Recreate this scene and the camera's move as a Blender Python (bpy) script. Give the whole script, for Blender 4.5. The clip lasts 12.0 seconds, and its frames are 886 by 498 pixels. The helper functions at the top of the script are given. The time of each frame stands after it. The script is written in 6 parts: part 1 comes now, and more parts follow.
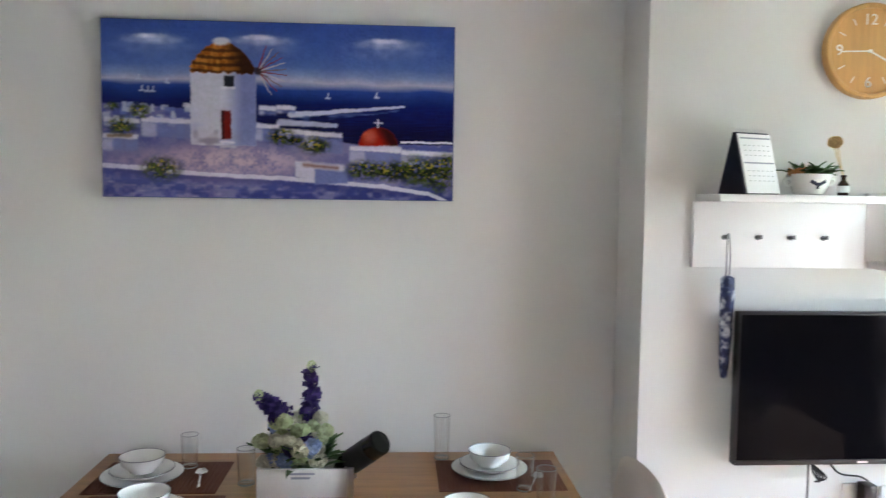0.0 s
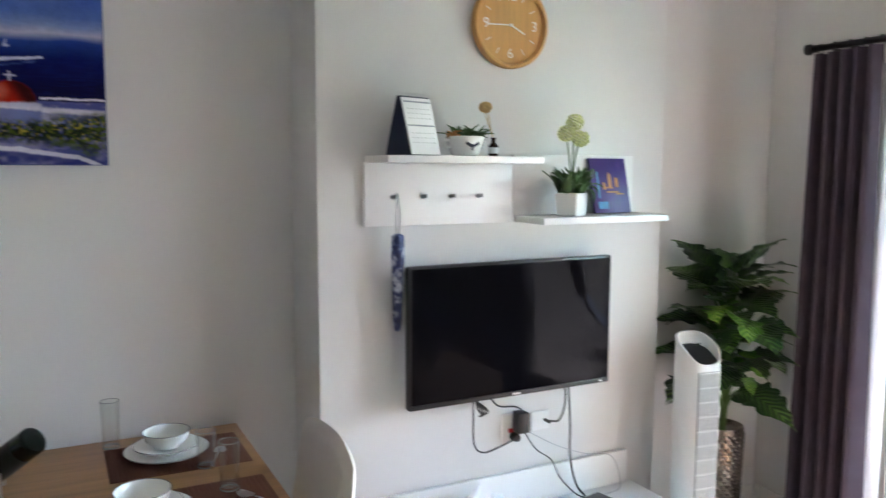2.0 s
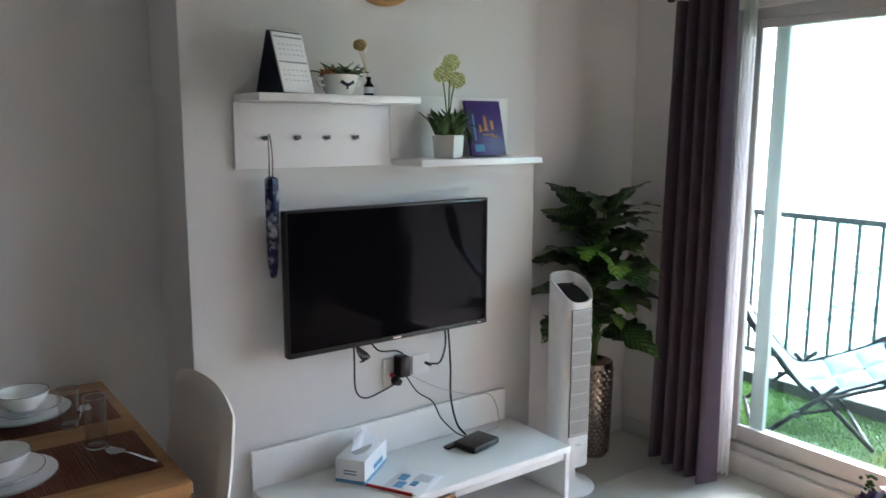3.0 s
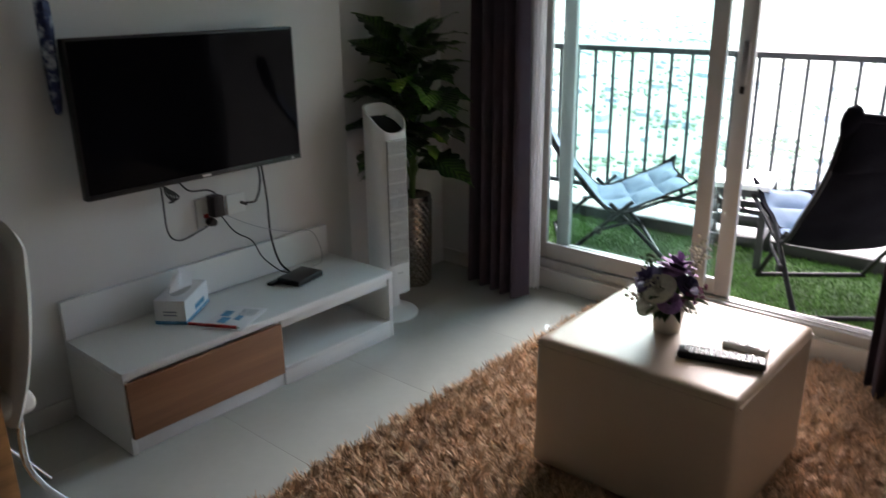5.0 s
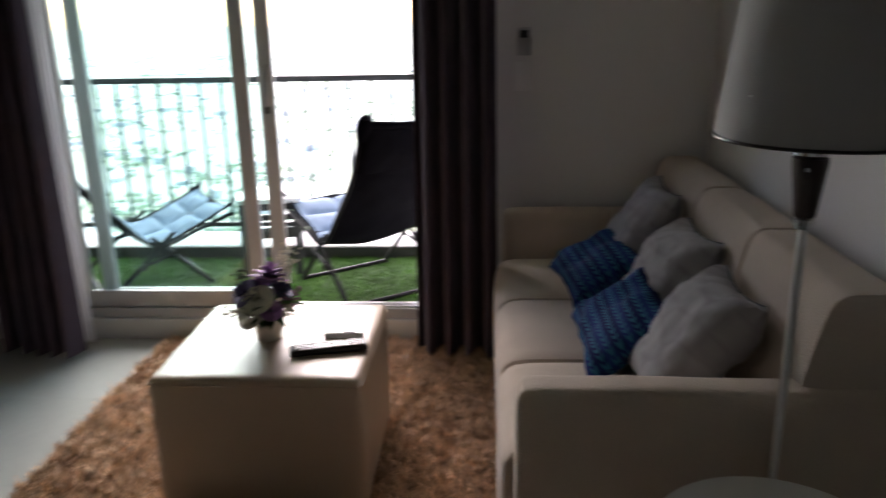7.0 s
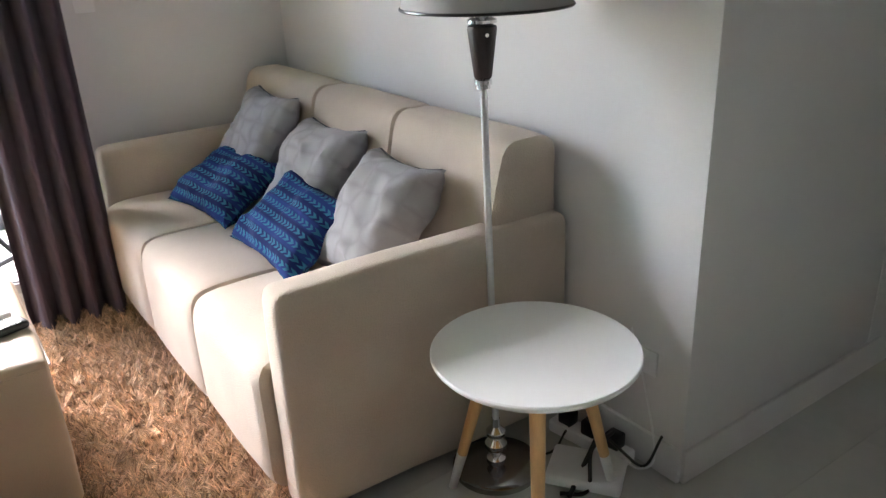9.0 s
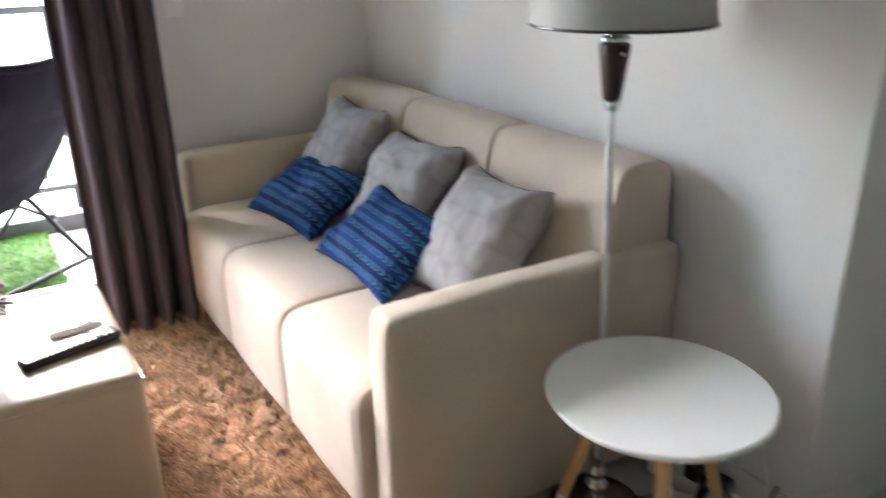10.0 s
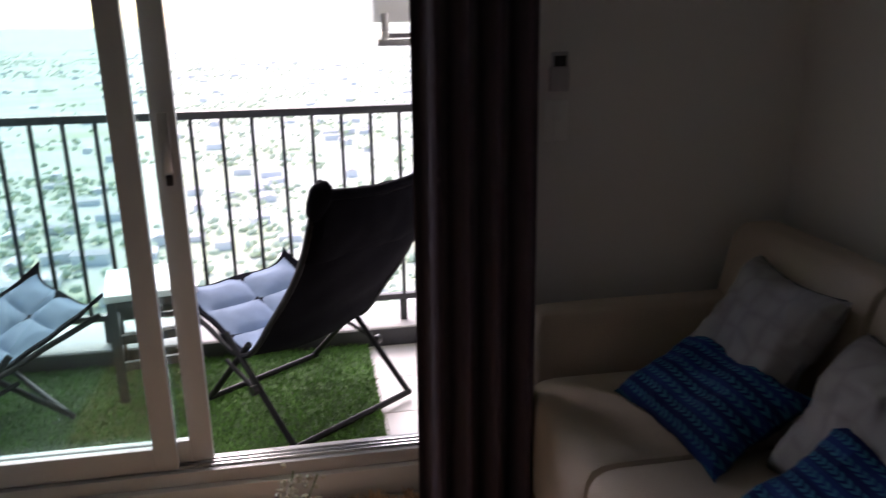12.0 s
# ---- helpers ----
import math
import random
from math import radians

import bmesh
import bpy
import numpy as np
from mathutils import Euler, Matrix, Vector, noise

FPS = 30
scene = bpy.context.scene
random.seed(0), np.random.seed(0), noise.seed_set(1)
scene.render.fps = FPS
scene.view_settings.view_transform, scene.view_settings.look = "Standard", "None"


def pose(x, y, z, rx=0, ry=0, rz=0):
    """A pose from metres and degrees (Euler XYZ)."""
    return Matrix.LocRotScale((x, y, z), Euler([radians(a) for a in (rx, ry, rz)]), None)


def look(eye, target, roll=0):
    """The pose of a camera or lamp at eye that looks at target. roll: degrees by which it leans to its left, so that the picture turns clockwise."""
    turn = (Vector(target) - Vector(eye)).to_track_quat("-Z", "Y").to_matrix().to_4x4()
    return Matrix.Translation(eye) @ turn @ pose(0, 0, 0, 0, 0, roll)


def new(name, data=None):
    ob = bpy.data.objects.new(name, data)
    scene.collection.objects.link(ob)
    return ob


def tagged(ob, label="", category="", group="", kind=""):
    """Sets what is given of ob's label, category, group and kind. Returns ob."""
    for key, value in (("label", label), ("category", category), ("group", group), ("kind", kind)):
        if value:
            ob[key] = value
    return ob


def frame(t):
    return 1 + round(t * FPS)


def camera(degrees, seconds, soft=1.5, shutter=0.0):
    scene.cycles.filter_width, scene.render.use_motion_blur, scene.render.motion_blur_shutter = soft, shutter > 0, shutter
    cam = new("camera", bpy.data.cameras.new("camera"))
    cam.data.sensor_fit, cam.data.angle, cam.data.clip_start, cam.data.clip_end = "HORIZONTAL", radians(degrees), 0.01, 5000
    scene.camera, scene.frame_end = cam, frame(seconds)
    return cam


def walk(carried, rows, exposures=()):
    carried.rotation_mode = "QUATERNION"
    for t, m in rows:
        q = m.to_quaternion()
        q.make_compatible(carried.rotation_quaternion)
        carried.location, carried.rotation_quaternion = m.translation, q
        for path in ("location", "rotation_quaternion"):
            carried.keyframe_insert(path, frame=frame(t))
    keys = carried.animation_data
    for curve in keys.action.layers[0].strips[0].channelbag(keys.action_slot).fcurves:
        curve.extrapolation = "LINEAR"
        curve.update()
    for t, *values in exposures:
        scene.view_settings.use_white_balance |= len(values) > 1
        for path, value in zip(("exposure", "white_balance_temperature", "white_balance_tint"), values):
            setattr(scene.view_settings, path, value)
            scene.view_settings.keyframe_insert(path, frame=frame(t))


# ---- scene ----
cam = camera(59.5, 12.0, soft=1.25, shutter=0.5)
PATH = [
    (0, (0.369, 0.754, 1.698), (0.486, 2.746, 1.566), 0.8),
    (0.5, (0.396, 0.76, 1.713), (0.664, 2.737, 1.573), 0.8),
    (1, (0.404, 0.77, 1.718), (0.865, 2.709, 1.552), 0.9),
    (1.5, (0.414, 0.769, 1.698), (1.089, 2.644, 1.53), 0.6),
    (2, (0.395, 0.79, 1.683), (1.292, 2.566, 1.473), 0.2),
    (2.5, (0.392, 0.807, 1.662), (1.465, 2.476, 1.411), 0.5),
    (3, (0.397, 0.828, 1.621), (1.564, 2.422, 1.306), 0.2),
    (3.5, (0.417, 0.797, 1.585), (1.648, 2.335, 1.238), 0.9),
    (5.5, (0.413, 0.74, 1.443), (1.922, 1.85, 0.742), -0.6),
    (6, (0.354, 0.737, 1.451), (2.006, 1.656, 0.798), 0.1),
    (6.5, (0.278, 0.785, 1.476), (2.065, 1.422, 0.842), 0.0),
    (7, (0.24, 0.966, 1.435), (2.152, 1.079, 0.86), -1.1),
    (7.5, (0.218, 1.079, 1.435), (2.097, 0.768, 0.824), -0.0),
    (9.5, (0.4, 1.521, 1.358), (1.883, 0.428, 0.578), -3.1),
    (10, (0.511, 1.542, 1.368), (2.096, 0.569, 0.632), -1.0),
    (10.5, (0.723, 1.52, 1.403), (2.461, 0.805, 0.719), -1.3),
    (11, (0.943, 1.526, 1.403), (2.767, 0.985, 0.788), -0.4),
    (11.5, (1.169, 1.547, 1.432), (3.041, 1.051, 0.933), -0.7),
    (12, (1.365, 1.536, 1.49), (3.251, 1.207, 0.912), -0.9),
]
EXPOSURE = [  # seconds, stops, temperature, tint
    (0, 5.6, 6150, 24), (1.0, 5.25, 6150, 24), (1.5, 5.15, 6100, 24), (2.0, 5.2, 6050, 24), (2.5, 4.95, 6000, 24), (3.0, 4.35, 6050, 24), (3.7, 3.75, 6150, 25),
    (5.3, 2.75, 6350, 21), (6.5, 2.7, 6400, 22), (7.7, 2.85, 6500, 24), (9.3, 5.1, 6150, 18), (10.0, 4.95, 6150, 18), (10.5, 4.4, 6000, 20), (11.0, 3.35, 6000, 20),
    (11.5, 2.58, 6350, 25), (12.0, 1.9, 6450, 28)]
walk(cam, [(t, look(eye, target, roll)) for t, eye, target, roll in PATH], EXPOSURE)

# ---- daylight ----
world = bpy.data.worlds.new("sky")
scene.world = world
world.use_nodes = True
wn = world.node_tree
sky = wn.nodes.new("ShaderNodeTexSky")
sky.sky_type, sky.sun_disc = "NISHITA", False
sky.sun_elevation, sky.sun_rotation = radians(40), radians(75)
sky.air_density, sky.dust_density = 1.0, 2.2
wn.links.new(sky.outputs[0], wn.nodes["Background"].inputs[0])
wn.nodes["Background"].inputs[1].default_value = 0.15
sun = new("sun", bpy.data.lights.new("sun", "SUN"))
sun.data.energy, sun.data.angle, sun.data.color = 1.0, radians(48), (1.0, 0.975, 0.94)
sun.matrix_world = look((0, 0, 0), (-0.78, -0.21, -0.60))


# ---- materials ----
def mat(name, color, rough=0.5, metal=0.0, var=0.10, scale=6.0, bump=0.0, bscale=80.0, spec=0.5, stretch=(1, 1, 1), sheen=0.0, coat=0.0, rnd=0.0):
    """A painted, woven or moulded surface: colour that drifts at two scales, with fine relief."""
    m = bpy.data.materials.new(name)
    m.use_nodes = True
    t = m.node_tree
    n, l = t.nodes, t.links
    b = n["Principled BSDF"]
    b.inputs["Roughness"].default_value, b.inputs["Metallic"].default_value = rough, metal
    b.inputs["Specular IOR Level"].default_value = spec
    b.inputs["Sheen Weight"].default_value, b.inputs["Coat Weight"].default_value = sheen, coat
    tc, mp = n.new("ShaderNodeTexCoord"), n.new("ShaderNodeMapping")
    mp.inputs["Scale"].default_value = stretch
    l.new(tc.outputs["Object"], mp.inputs[0])
    n1, n2 = n.new("ShaderNodeTexNoise"), n.new("ShaderNodeTexNoise")
    n1.inputs["Scale"].default_value, n1.inputs["Detail"].default_value = scale, 5
    n2.inputs["Scale"].default_value, n2.inputs["Detail"].default_value = bscale, 4
    l.new(mp.outputs[0], n1.inputs[0]), l.new(mp.outputs[0], n2.inputs[0])
    mix = n.new("ShaderNodeMix")
    mix.data_type = "RGBA"
    mix.inputs[6].default_value = (*[c * (1 - var) for c in color], 1)
    mix.inputs[7].default_value = (*[min(1, c * (1 + var)) for c in color], 1)
    add = n.new("ShaderNodeMath")
    add.operation = "MULTIPLY_ADD"
    add.inputs[1].default_value = 0.4
    l.new(n2.outputs[0], add.inputs[0]), l.new(n1.outputs[0], add.inputs[2])
    sub = n.new("ShaderNodeMapRange")
    sub.inputs[1].default_value, sub.inputs[2].default_value = 0.4, 1.0
    l.new(add.outputs[0], sub.inputs[0]), l.new(sub.outputs[0], mix.inputs[0])
    out = mix.outputs[2]
    if rnd:
        info, hv = n.new("ShaderNodeObjectInfo"), n.new("ShaderNodeHueSaturation")
        r = n.new("ShaderNodeMapRange")
        r.inputs[3].default_value, r.inputs[4].default_value = 1 - rnd, 1 + rnd
        l.new(info.outputs["Random"], r.inputs[0]), l.new(r.outputs[0], hv.inputs["Value"]), l.new(out, hv.inputs["Color"])
        out = hv.outputs[0]
    l.new(out, b.inputs["Base Color"])
    if bump:
        bp = n.new("ShaderNodeBump")
        bp.inputs["Strength"].default_value, bp.inputs["Distance"].default_value = bump, 0.004
        l.new(n2.outputs[0], bp.inputs["Height"]), l.new(bp.outputs[0], b.inputs["Normal"])
    return m


def glass_mat(name, tint, rough=0.0):
    """Thin clear glass: mostly let through, with a mirror part that grows at a slant."""
    m = bpy.data.materials.new(name)
    m.use_nodes = True
    n, l = m.node_tree.nodes, m.node_tree.links
    tr, gl, mx = n.new("ShaderNodeBsdfTransparent"), n.new("ShaderNodeBsdfGlossy"), n.new("ShaderNodeMixShader")
    lw, pw, fr = n.new("ShaderNodeLayerWeight"), n.new("ShaderNodeMath"), n.new("ShaderNodeMath")
    pw.operation, fr.operation = "POWER", "MULTIPLY_ADD"
    pw.inputs[1].default_value, fr.inputs[1].default_value, fr.inputs[2].default_value = 2.5, 0.6, 0.05
    l.new(lw.outputs["Facing"], pw.inputs[0]), l.new(pw.outputs[0], fr.inputs[0])
    tr.inputs[0].default_value = (*tint, 1)
    gl.inputs["Roughness"].default_value = rough
    l.new(fr.outputs[0], mx.inputs[0]), l.new(tr.outputs[0], mx.inputs[1]), l.new(gl.outputs[0], mx.inputs[2])
    l.new(mx.outputs[0], n["Material Output"].inputs[0])
    return m


WALL = mat("wall_paint", (0.715, 0.705, 0.69), 0.6, var=0.02, scale=1.5, bump=0.12, bscale=220)
BACKPAINT = mat("bounce_wall_paint", (0.70, 0.685, 0.66), 0.6, var=0.04, scale=1.5, bump=0.12, bscale=220)
CEIL = mat("ceiling_paint", (0.80, 0.79, 0.78), 0.8, var=0.02, scale=2, bump=0.1, bscale=150)
TRIM = mat("skirting", (0.70, 0.69, 0.67), 0.35, var=0.03, scale=3)
TILE = mat("floor_tile", (0.50, 0.495, 0.46), 0.07, var=0.05, scale=4, bscale=30, spec=0.5, rnd=0.03)
GROUT = mat("tile_joint", (0.44, 0.435, 0.41), 0.8, var=0.1, scale=40)
WHITE = mat("white_laminate", (0.82, 0.82, 0.81), 0.28, var=0.015, scale=3, bump=0.03, bscale=120)
WHITEPL = mat("white_plastic", (0.80, 0.80, 0.79), 0.35, var=0.02, scale=6)
ALU = mat("white_aluminium", (0.52, 0.53, 0.53), 0.38, var=0.04, scale=10, bump=0.03)
BLACK = mat("black_plastic", (0.012, 0.012, 0.013), 0.35, var=0.15, scale=10)
SCREEN = mat("screen", (0.003, 0.003, 0.004), 0.05, var=0.1, scale=2, spec=0.035)
CHROME = mat("chrome", (0.75, 0.75, 0.76), 0.10, 1.0, var=0.05, scale=8)
STEEL = mat("brushed_steel", (0.62, 0.62, 0.62), 0.32, 1.0, var=0.08, scale=20)
OAK = mat("oak", (0.34, 0.17, 0.062), 0.42, var=0.32, scale=5, bump=0.15, bscale=26, stretch=(0.35, 6, 6))
OAKDARK = mat("drawer_wood", (0.27, 0.125, 0.06), 0.45, var=0.25, scale=4, bump=0.1, bscale=22, stretch=(0.4, 8, 8))
BEECH = mat("beech", (0.60, 0.36, 0.16), 0.45, var=0.15, scale=6, bump=0.05, bscale=40, stretch=(8, 8, 0.5))
CREAM = mat("sofa_fabric", (0.53, 0.45, 0.365), 0.9, var=0.12, scale=5, bump=0.7, bscale=260, spec=0.15, sheen=0.2)
LEATHER = mat("ottoman_leather", (0.46, 0.37, 0.275), 0.36, var=0.05, scale=4, bump=0.22, bscale=260, spec=0.45)
CURT = mat("curtain_fabric", (0.064, 0.049, 0.066), 0.85, var=0.14, scale=12, bump=0.35, bscale=500, spec=0.1, sheen=0.1)
SHEER = mat("sheer_fabric", (0.80, 0.80, 0.80), 0.9, var=0.04, scale=10, bump=0.2, bscale=500)
sn, sl = SHEER.node_tree.nodes, SHEER.node_tree.links
s_mix, s_tr = sn.new("ShaderNodeMixShader"), sn.new("ShaderNodeBsdfTranslucent")
s_mix.inputs[0].default_value = 0.65
s_tr.inputs[0].default_value = (0.82, 0.82, 0.84, 1)
sl.new(sn["Principled BSDF"].outputs[0], s_mix.inputs[1]), sl.new(s_tr.outputs[0], s_mix.inputs[2]), sl.new(s_mix.outputs[0], sn["Material Output"].inputs[0])
RODM = mat("rod_black", (0.02, 0.018, 0.02), 0.35, 0.3, var=0.1)
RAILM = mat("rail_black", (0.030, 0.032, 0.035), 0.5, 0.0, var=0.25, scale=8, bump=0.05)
CONC = mat("balcony_render", (0.62, 0.60, 0.57), 0.8, var=0.10, scale=6, bump=0.3, bscale=120)
BTILE = mat("balcony_tile", (0.62, 0.60, 0.56), 0.4, var=0.06, scale=8, rnd=0.04)
RUGM = mat("rug_yarn", (0.575, 0.385, 0.24), 0.8, var=0.3, scale=16, bscale=130, spec=0.25, sheen=0.2)
RUGB = mat("rug_backing", (0.20, 0.12, 0.07), 0.95, var=0.3, scale=30)
GRASSM = mat("grass_blade", (0.105, 0.245, 0.04), 0.55, var=0.40, scale=7, bscale=90, spec=0.3)
GRASSB = mat("grass_backing", (0.05, 0.11, 0.025), 0.95, var=0.3, scale=30)
PANE = glass_mat("door_glass", (0.86, 0.95, 0.935))
CLEAR = glass_mat("clear_glass", (0.985, 0.99, 0.99))


# ---- mesh helpers ----
def add_box(bm, c, s, bev=0.0, seg=2, rot=None):
    """A bevelled box of size s round c."""
    vs = bmesh.ops.create_cube(bm, size=1.0)["verts"]
    bmesh.ops.scale(bm, vec=s, verts=vs)
    if bev:
        es = list({e for v in vs for e in v.link_edges})
        got = bmesh.ops.bevel(bm, geom=es, offset=bev, segments=seg, profile=0.5, affect="EDGES")
        vs = list({v for f in got["faces"] for v in f.verts} | {v for v in vs if v.is_valid})
    m = Matrix.Translation(c) @ (rot if rot else Matrix())
    bmesh.ops.transform(bm, matrix=m, verts=vs)
    return vs


def add_lathe(bm, prof, seg=24, c=(0, 0, 0), m=None):
    """A turned body from (radius, height) pairs."""
    rings, made = [], []
    for r, z in prof:
        if r < 1e-5:
            ring = [bm.verts.new((0, 0, z))]
        else:
            ring = [bm.verts.new((r * math.cos(2 * math.pi * i / seg), r * math.sin(2 * math.pi * i / seg), z)) for i in range(seg)]
        rings.append(ring)
        made += ring
    for a, b in zip(rings, rings[1:]):
        for i in range(seg):
            j = (i + 1) % seg
            if len(a) == 1 and len(b) == 1:
                continue
            if len(a) == 1:
                bm.faces.new((a[0], b[j], b[i]))
            elif len(b) == 1:
                bm.faces.new((a[i], a[j], b[0]))
            else:
                bm.faces.new((a[i], a[j], b[j], b[i]))
    bmesh.ops.transform(bm, matrix=Matrix.Translation(c) @ (m if m else Matrix()), verts=made)
    return made


def smooth_path(pts, n=6):
    """A Catmull-Rom line through the points."""
    p = [Vector(q) for q in pts]
    p = [p[0] * 2 - p[1]] + p + [p[-1] * 2 - p[-2]]
    out = []
    for i in range(1, len(p) - 2):
        for k in range(n):
            t = k / n
            a, b, c, d = p[i - 1], p[i], p[i + 1], p[i + 2]
            out.append(0.5 * (2 * b + (c - a) * t + (2 * a - 5 * b + 4 * c - d) * t * t + (3 * b - a - 3 * c + d) * t ** 3))
    return out + [p[-2]]


def add_tube(bm, pts, r, seg=8, n=0):
    """A round bar along the points; r is one radius or one for each end."""
    p = smooth_path(pts, n) if n else [Vector(q) for q in pts]
    r0, r1 = r if isinstance(r, tuple) else (r, r)
    rings = []
    side = None
    for i, q in enumerate(p):
        d = (p[min(i + 1, len(p) - 1)] - p[max(i - 1, 0)]).normalized()
        if side is None:
            side = d.orthogonal().normalized()
        side = (side - d * side.dot(d)).normalized()
        up = d.cross(side)
        rr = r0 + (r1 - r0) * i / max(1, len(p) - 1)
        rings.append([bm.verts.new(q + rr * (side * math.cos(2 * math.pi * k / seg) + up * math.sin(2 * math.pi * k / seg))) for k in range(seg)])
    for a, b in zip(rings, rings[1:]):
        for k in range(seg):
            j = (k + 1) % seg
            bm.faces.new((a[k], a[j], b[j], b[k]))
    bm.faces.new(rings[0][::-1]), bm.faces.new(rings[-1])


def add_grid(bm, f, nu, nv):
    """A sheet of points f(u, v), u and v from 0 to 1."""
    g = [[bm.verts.new(f(i / nu, j / nv)) for j in range(nv + 1)] for i in range(nu + 1)]
    for i in range(nu):
        for j in range(nv):
            bm.faces.new((g[i][j], g[i + 1][j], g[i + 1][j + 1], g[i][j + 1]))


def mesh_of(name, bm, material, smooth=True, angle=40):
    bmesh.ops.recalc_face_normals(bm, faces=bm.faces)
    me = bpy.data.meshes.new(name)
    for e in bm.edges:
        e.smooth = len(e.link_faces) == 2 and e.calc_face_angle(0) < radians(angle)
    for f in bm.faces:
        f.smooth = smooth
    bm.to_mesh(me)
    bm.free()
    me.materials.append(material)
    return me


def part(name, bm, material, parent=None, label="", smooth=True, m=None):
    """A bmesh as one mesh object, under a thing or a part."""
    ob = new(name, mesh_of(name, bm, material, smooth))
    ob.parent = parent
    if m is not None:
        ob.matrix_basis = m
    if label:
        ob["label"] = label
    return ob


def thing(name, m, label, category, group="", kind=""):
    e = new(name)
    e.empty_display_size = 0.05
    e.matrix_basis = m
    return tagged(e, label, category, group, kind)


def box_part(name, c, s, material, parent=None, bev=0.002, seg=2, label="", rot=None):
    bm = bmesh.new()
    add_box(bm, c, s, bev, seg, rot)
    return part(name, bm, material, parent, label)


def span(name, lo, hi, material, parent=None, bev=0.0, label=""):
    c = [(a + b) / 2 for a, b in zip(lo, hi)]
    return box_part(name, c, [b - a for a, b in zip(lo, hi)], material, parent, bev, 2, label)


def structure(ob, label, category):
    return tagged(ob, label, category, kind="structure")


# ---- the room ----
XB, YT, YP, YS, YR, H = 3.55, 3.40, 3.71, 0.035, 3.49, 2.62   # balcony wall, TV wall, painting wall, sofa wall, recess, ceiling
X0, Y0, XC = -3.6, -3.6, 1.345                                  # far ends behind the camera, end of the sofa wall

structure(span("floor", (X0 - 0.1, Y0 - 0.1, -0.12), (XB + 0.1, YP + 0.1, -0.004), GROUT), "pale joint bed under glossy floor tiles", "floor")
structure(span("ceiling", (X0 - 0.1, Y0 - 0.1, H), (XB + 0.14, YP + 0.1, H + 0.1), CEIL), "plain white painted ceiling", "ceiling")
structure(span("wall_north", (X0, YP, 0), (1.222, YP + 0.12, H), WALL), "off-white painted wall behind the dining table", "wall")
structure(span("wall_pillar", (1.222, YT, 0), (2.785, YP + 0.12, H), WALL, bev=0.004), "off-white painted wall projection behind the television", "wall")
structure(span("wall_recess", (2.785, YR, 0), (XB + 0.14, YP + 0.12, H), WALL), "off-white painted wall of the plant recess", "wall")
structure(span("wall_south", (XC, YS - 0.9, 0), (XB + 0.14, YS, H), WALL, bev=0.004), "off-white painted wall behind the sofa", "wall")
structure(span("wall_corridor", (XC, Y0, 0), (XC + 0.12, YS - 0.9, H), WALL), "off-white painted corridor wall", "wall")
# unseen closing walls, their distance and tone set for bounced light
structure(span("wall_back", (X0, Y0 - 0.12, 0), (XC + 0.12, Y0, H), BACKPAINT), "plain unseen end wall, toned for the light it bounces", "wall")
structure(span("wall_west", (X0 - 0.12, Y0 - 0.12, 0), (X0, YP + 0.12, H), BACKPAINT), "plain unseen side wall, toned for the light it bounces", "wall")
# balcony wall: pieces round the door opening
DY0, DY1, DZ0, DZ1 = 0.98, 2.94, 0.098, 2.13
east = thing("wall_east", pose(0, 0, 0), "off-white painted wall round the sliding balcony door", "wall", kind="structure")
span("wall_panel", (XB, DY1, 0), (XB + 0.14, YR, H), WALL, east)
span("wall_panel", (XB, YS, 0), (XB + 0.14, DY0, H), WALL, east)
span("lintel", (XB, DY0, DZ1), (XB + 0.14, DY1, H), WALL, east)
span("threshold", (XB, DY0, 0), (XB + 0.14, DY1, DZ0), TRIM, east, 0.004)
# skirting boards
for lo, hi in (((X0, YP - 0.012, 0), (1.222, YP, 0.08)), ((2.787, YR - 0.012, 0), (XB, YR, 0.08)), ((XC - 0.012, Y0, 0), (XC, YS, 0.10)),
               ((XC, YS, 0), (XB, YS + 0.012, 0.10)), ((XB - 0.012, YS + 0.012, 0), (XB, DY0, 0.08)), ((XB - 0.012, DY1, 0), (XB, YR - 0.012, 0.08)),
               ((1.210, YT, 0), (1.222, YP - 0.012, 0.08)), ((1.222, YT - 0.012, 0), (1.395, YT, 0.08)), ((2.645, YT - 0.012, 0), (2.785, YT, 0.08))):
    structure(span("baseboard", lo, hi, TRIM, bev=0.003), "pale tiled skirting board along the wall", "baseboard")


# ---- sliding balcony door ----
XD = 3.62
door = thing("door_1", pose(XD, 0, 0), "white aluminium sliding balcony door, half open, with tinted glass", "sliding door", kind="structure")
frame_bits = (((-0.045, DY0, DZ0), (0.055, DY1, DZ0 + 0.045)), ((-0.045, DY0, DZ1 - 0.05), (0.055, DY1, DZ1)),
              ((-0.045, DY0, DZ0 + 0.045), (0.055, DY0 + 0.045, DZ1 - 0.05)), ((-0.045, DY1 - 0.045, DZ0 + 0.045), (0.055, DY1, DZ1 - 0.05)))
for lo, hi in frame_bits:
    span("door_frame", lo, hi, ALU, door, 0.003)
for off in (-0.02, 0.0, 0.02):
    span("track", (off - 0.003, DY0 + 0.045, DZ0 + 0.045), (off + 0.003, DY1 - 0.045, DZ0 + 0.053), STEEL, door)


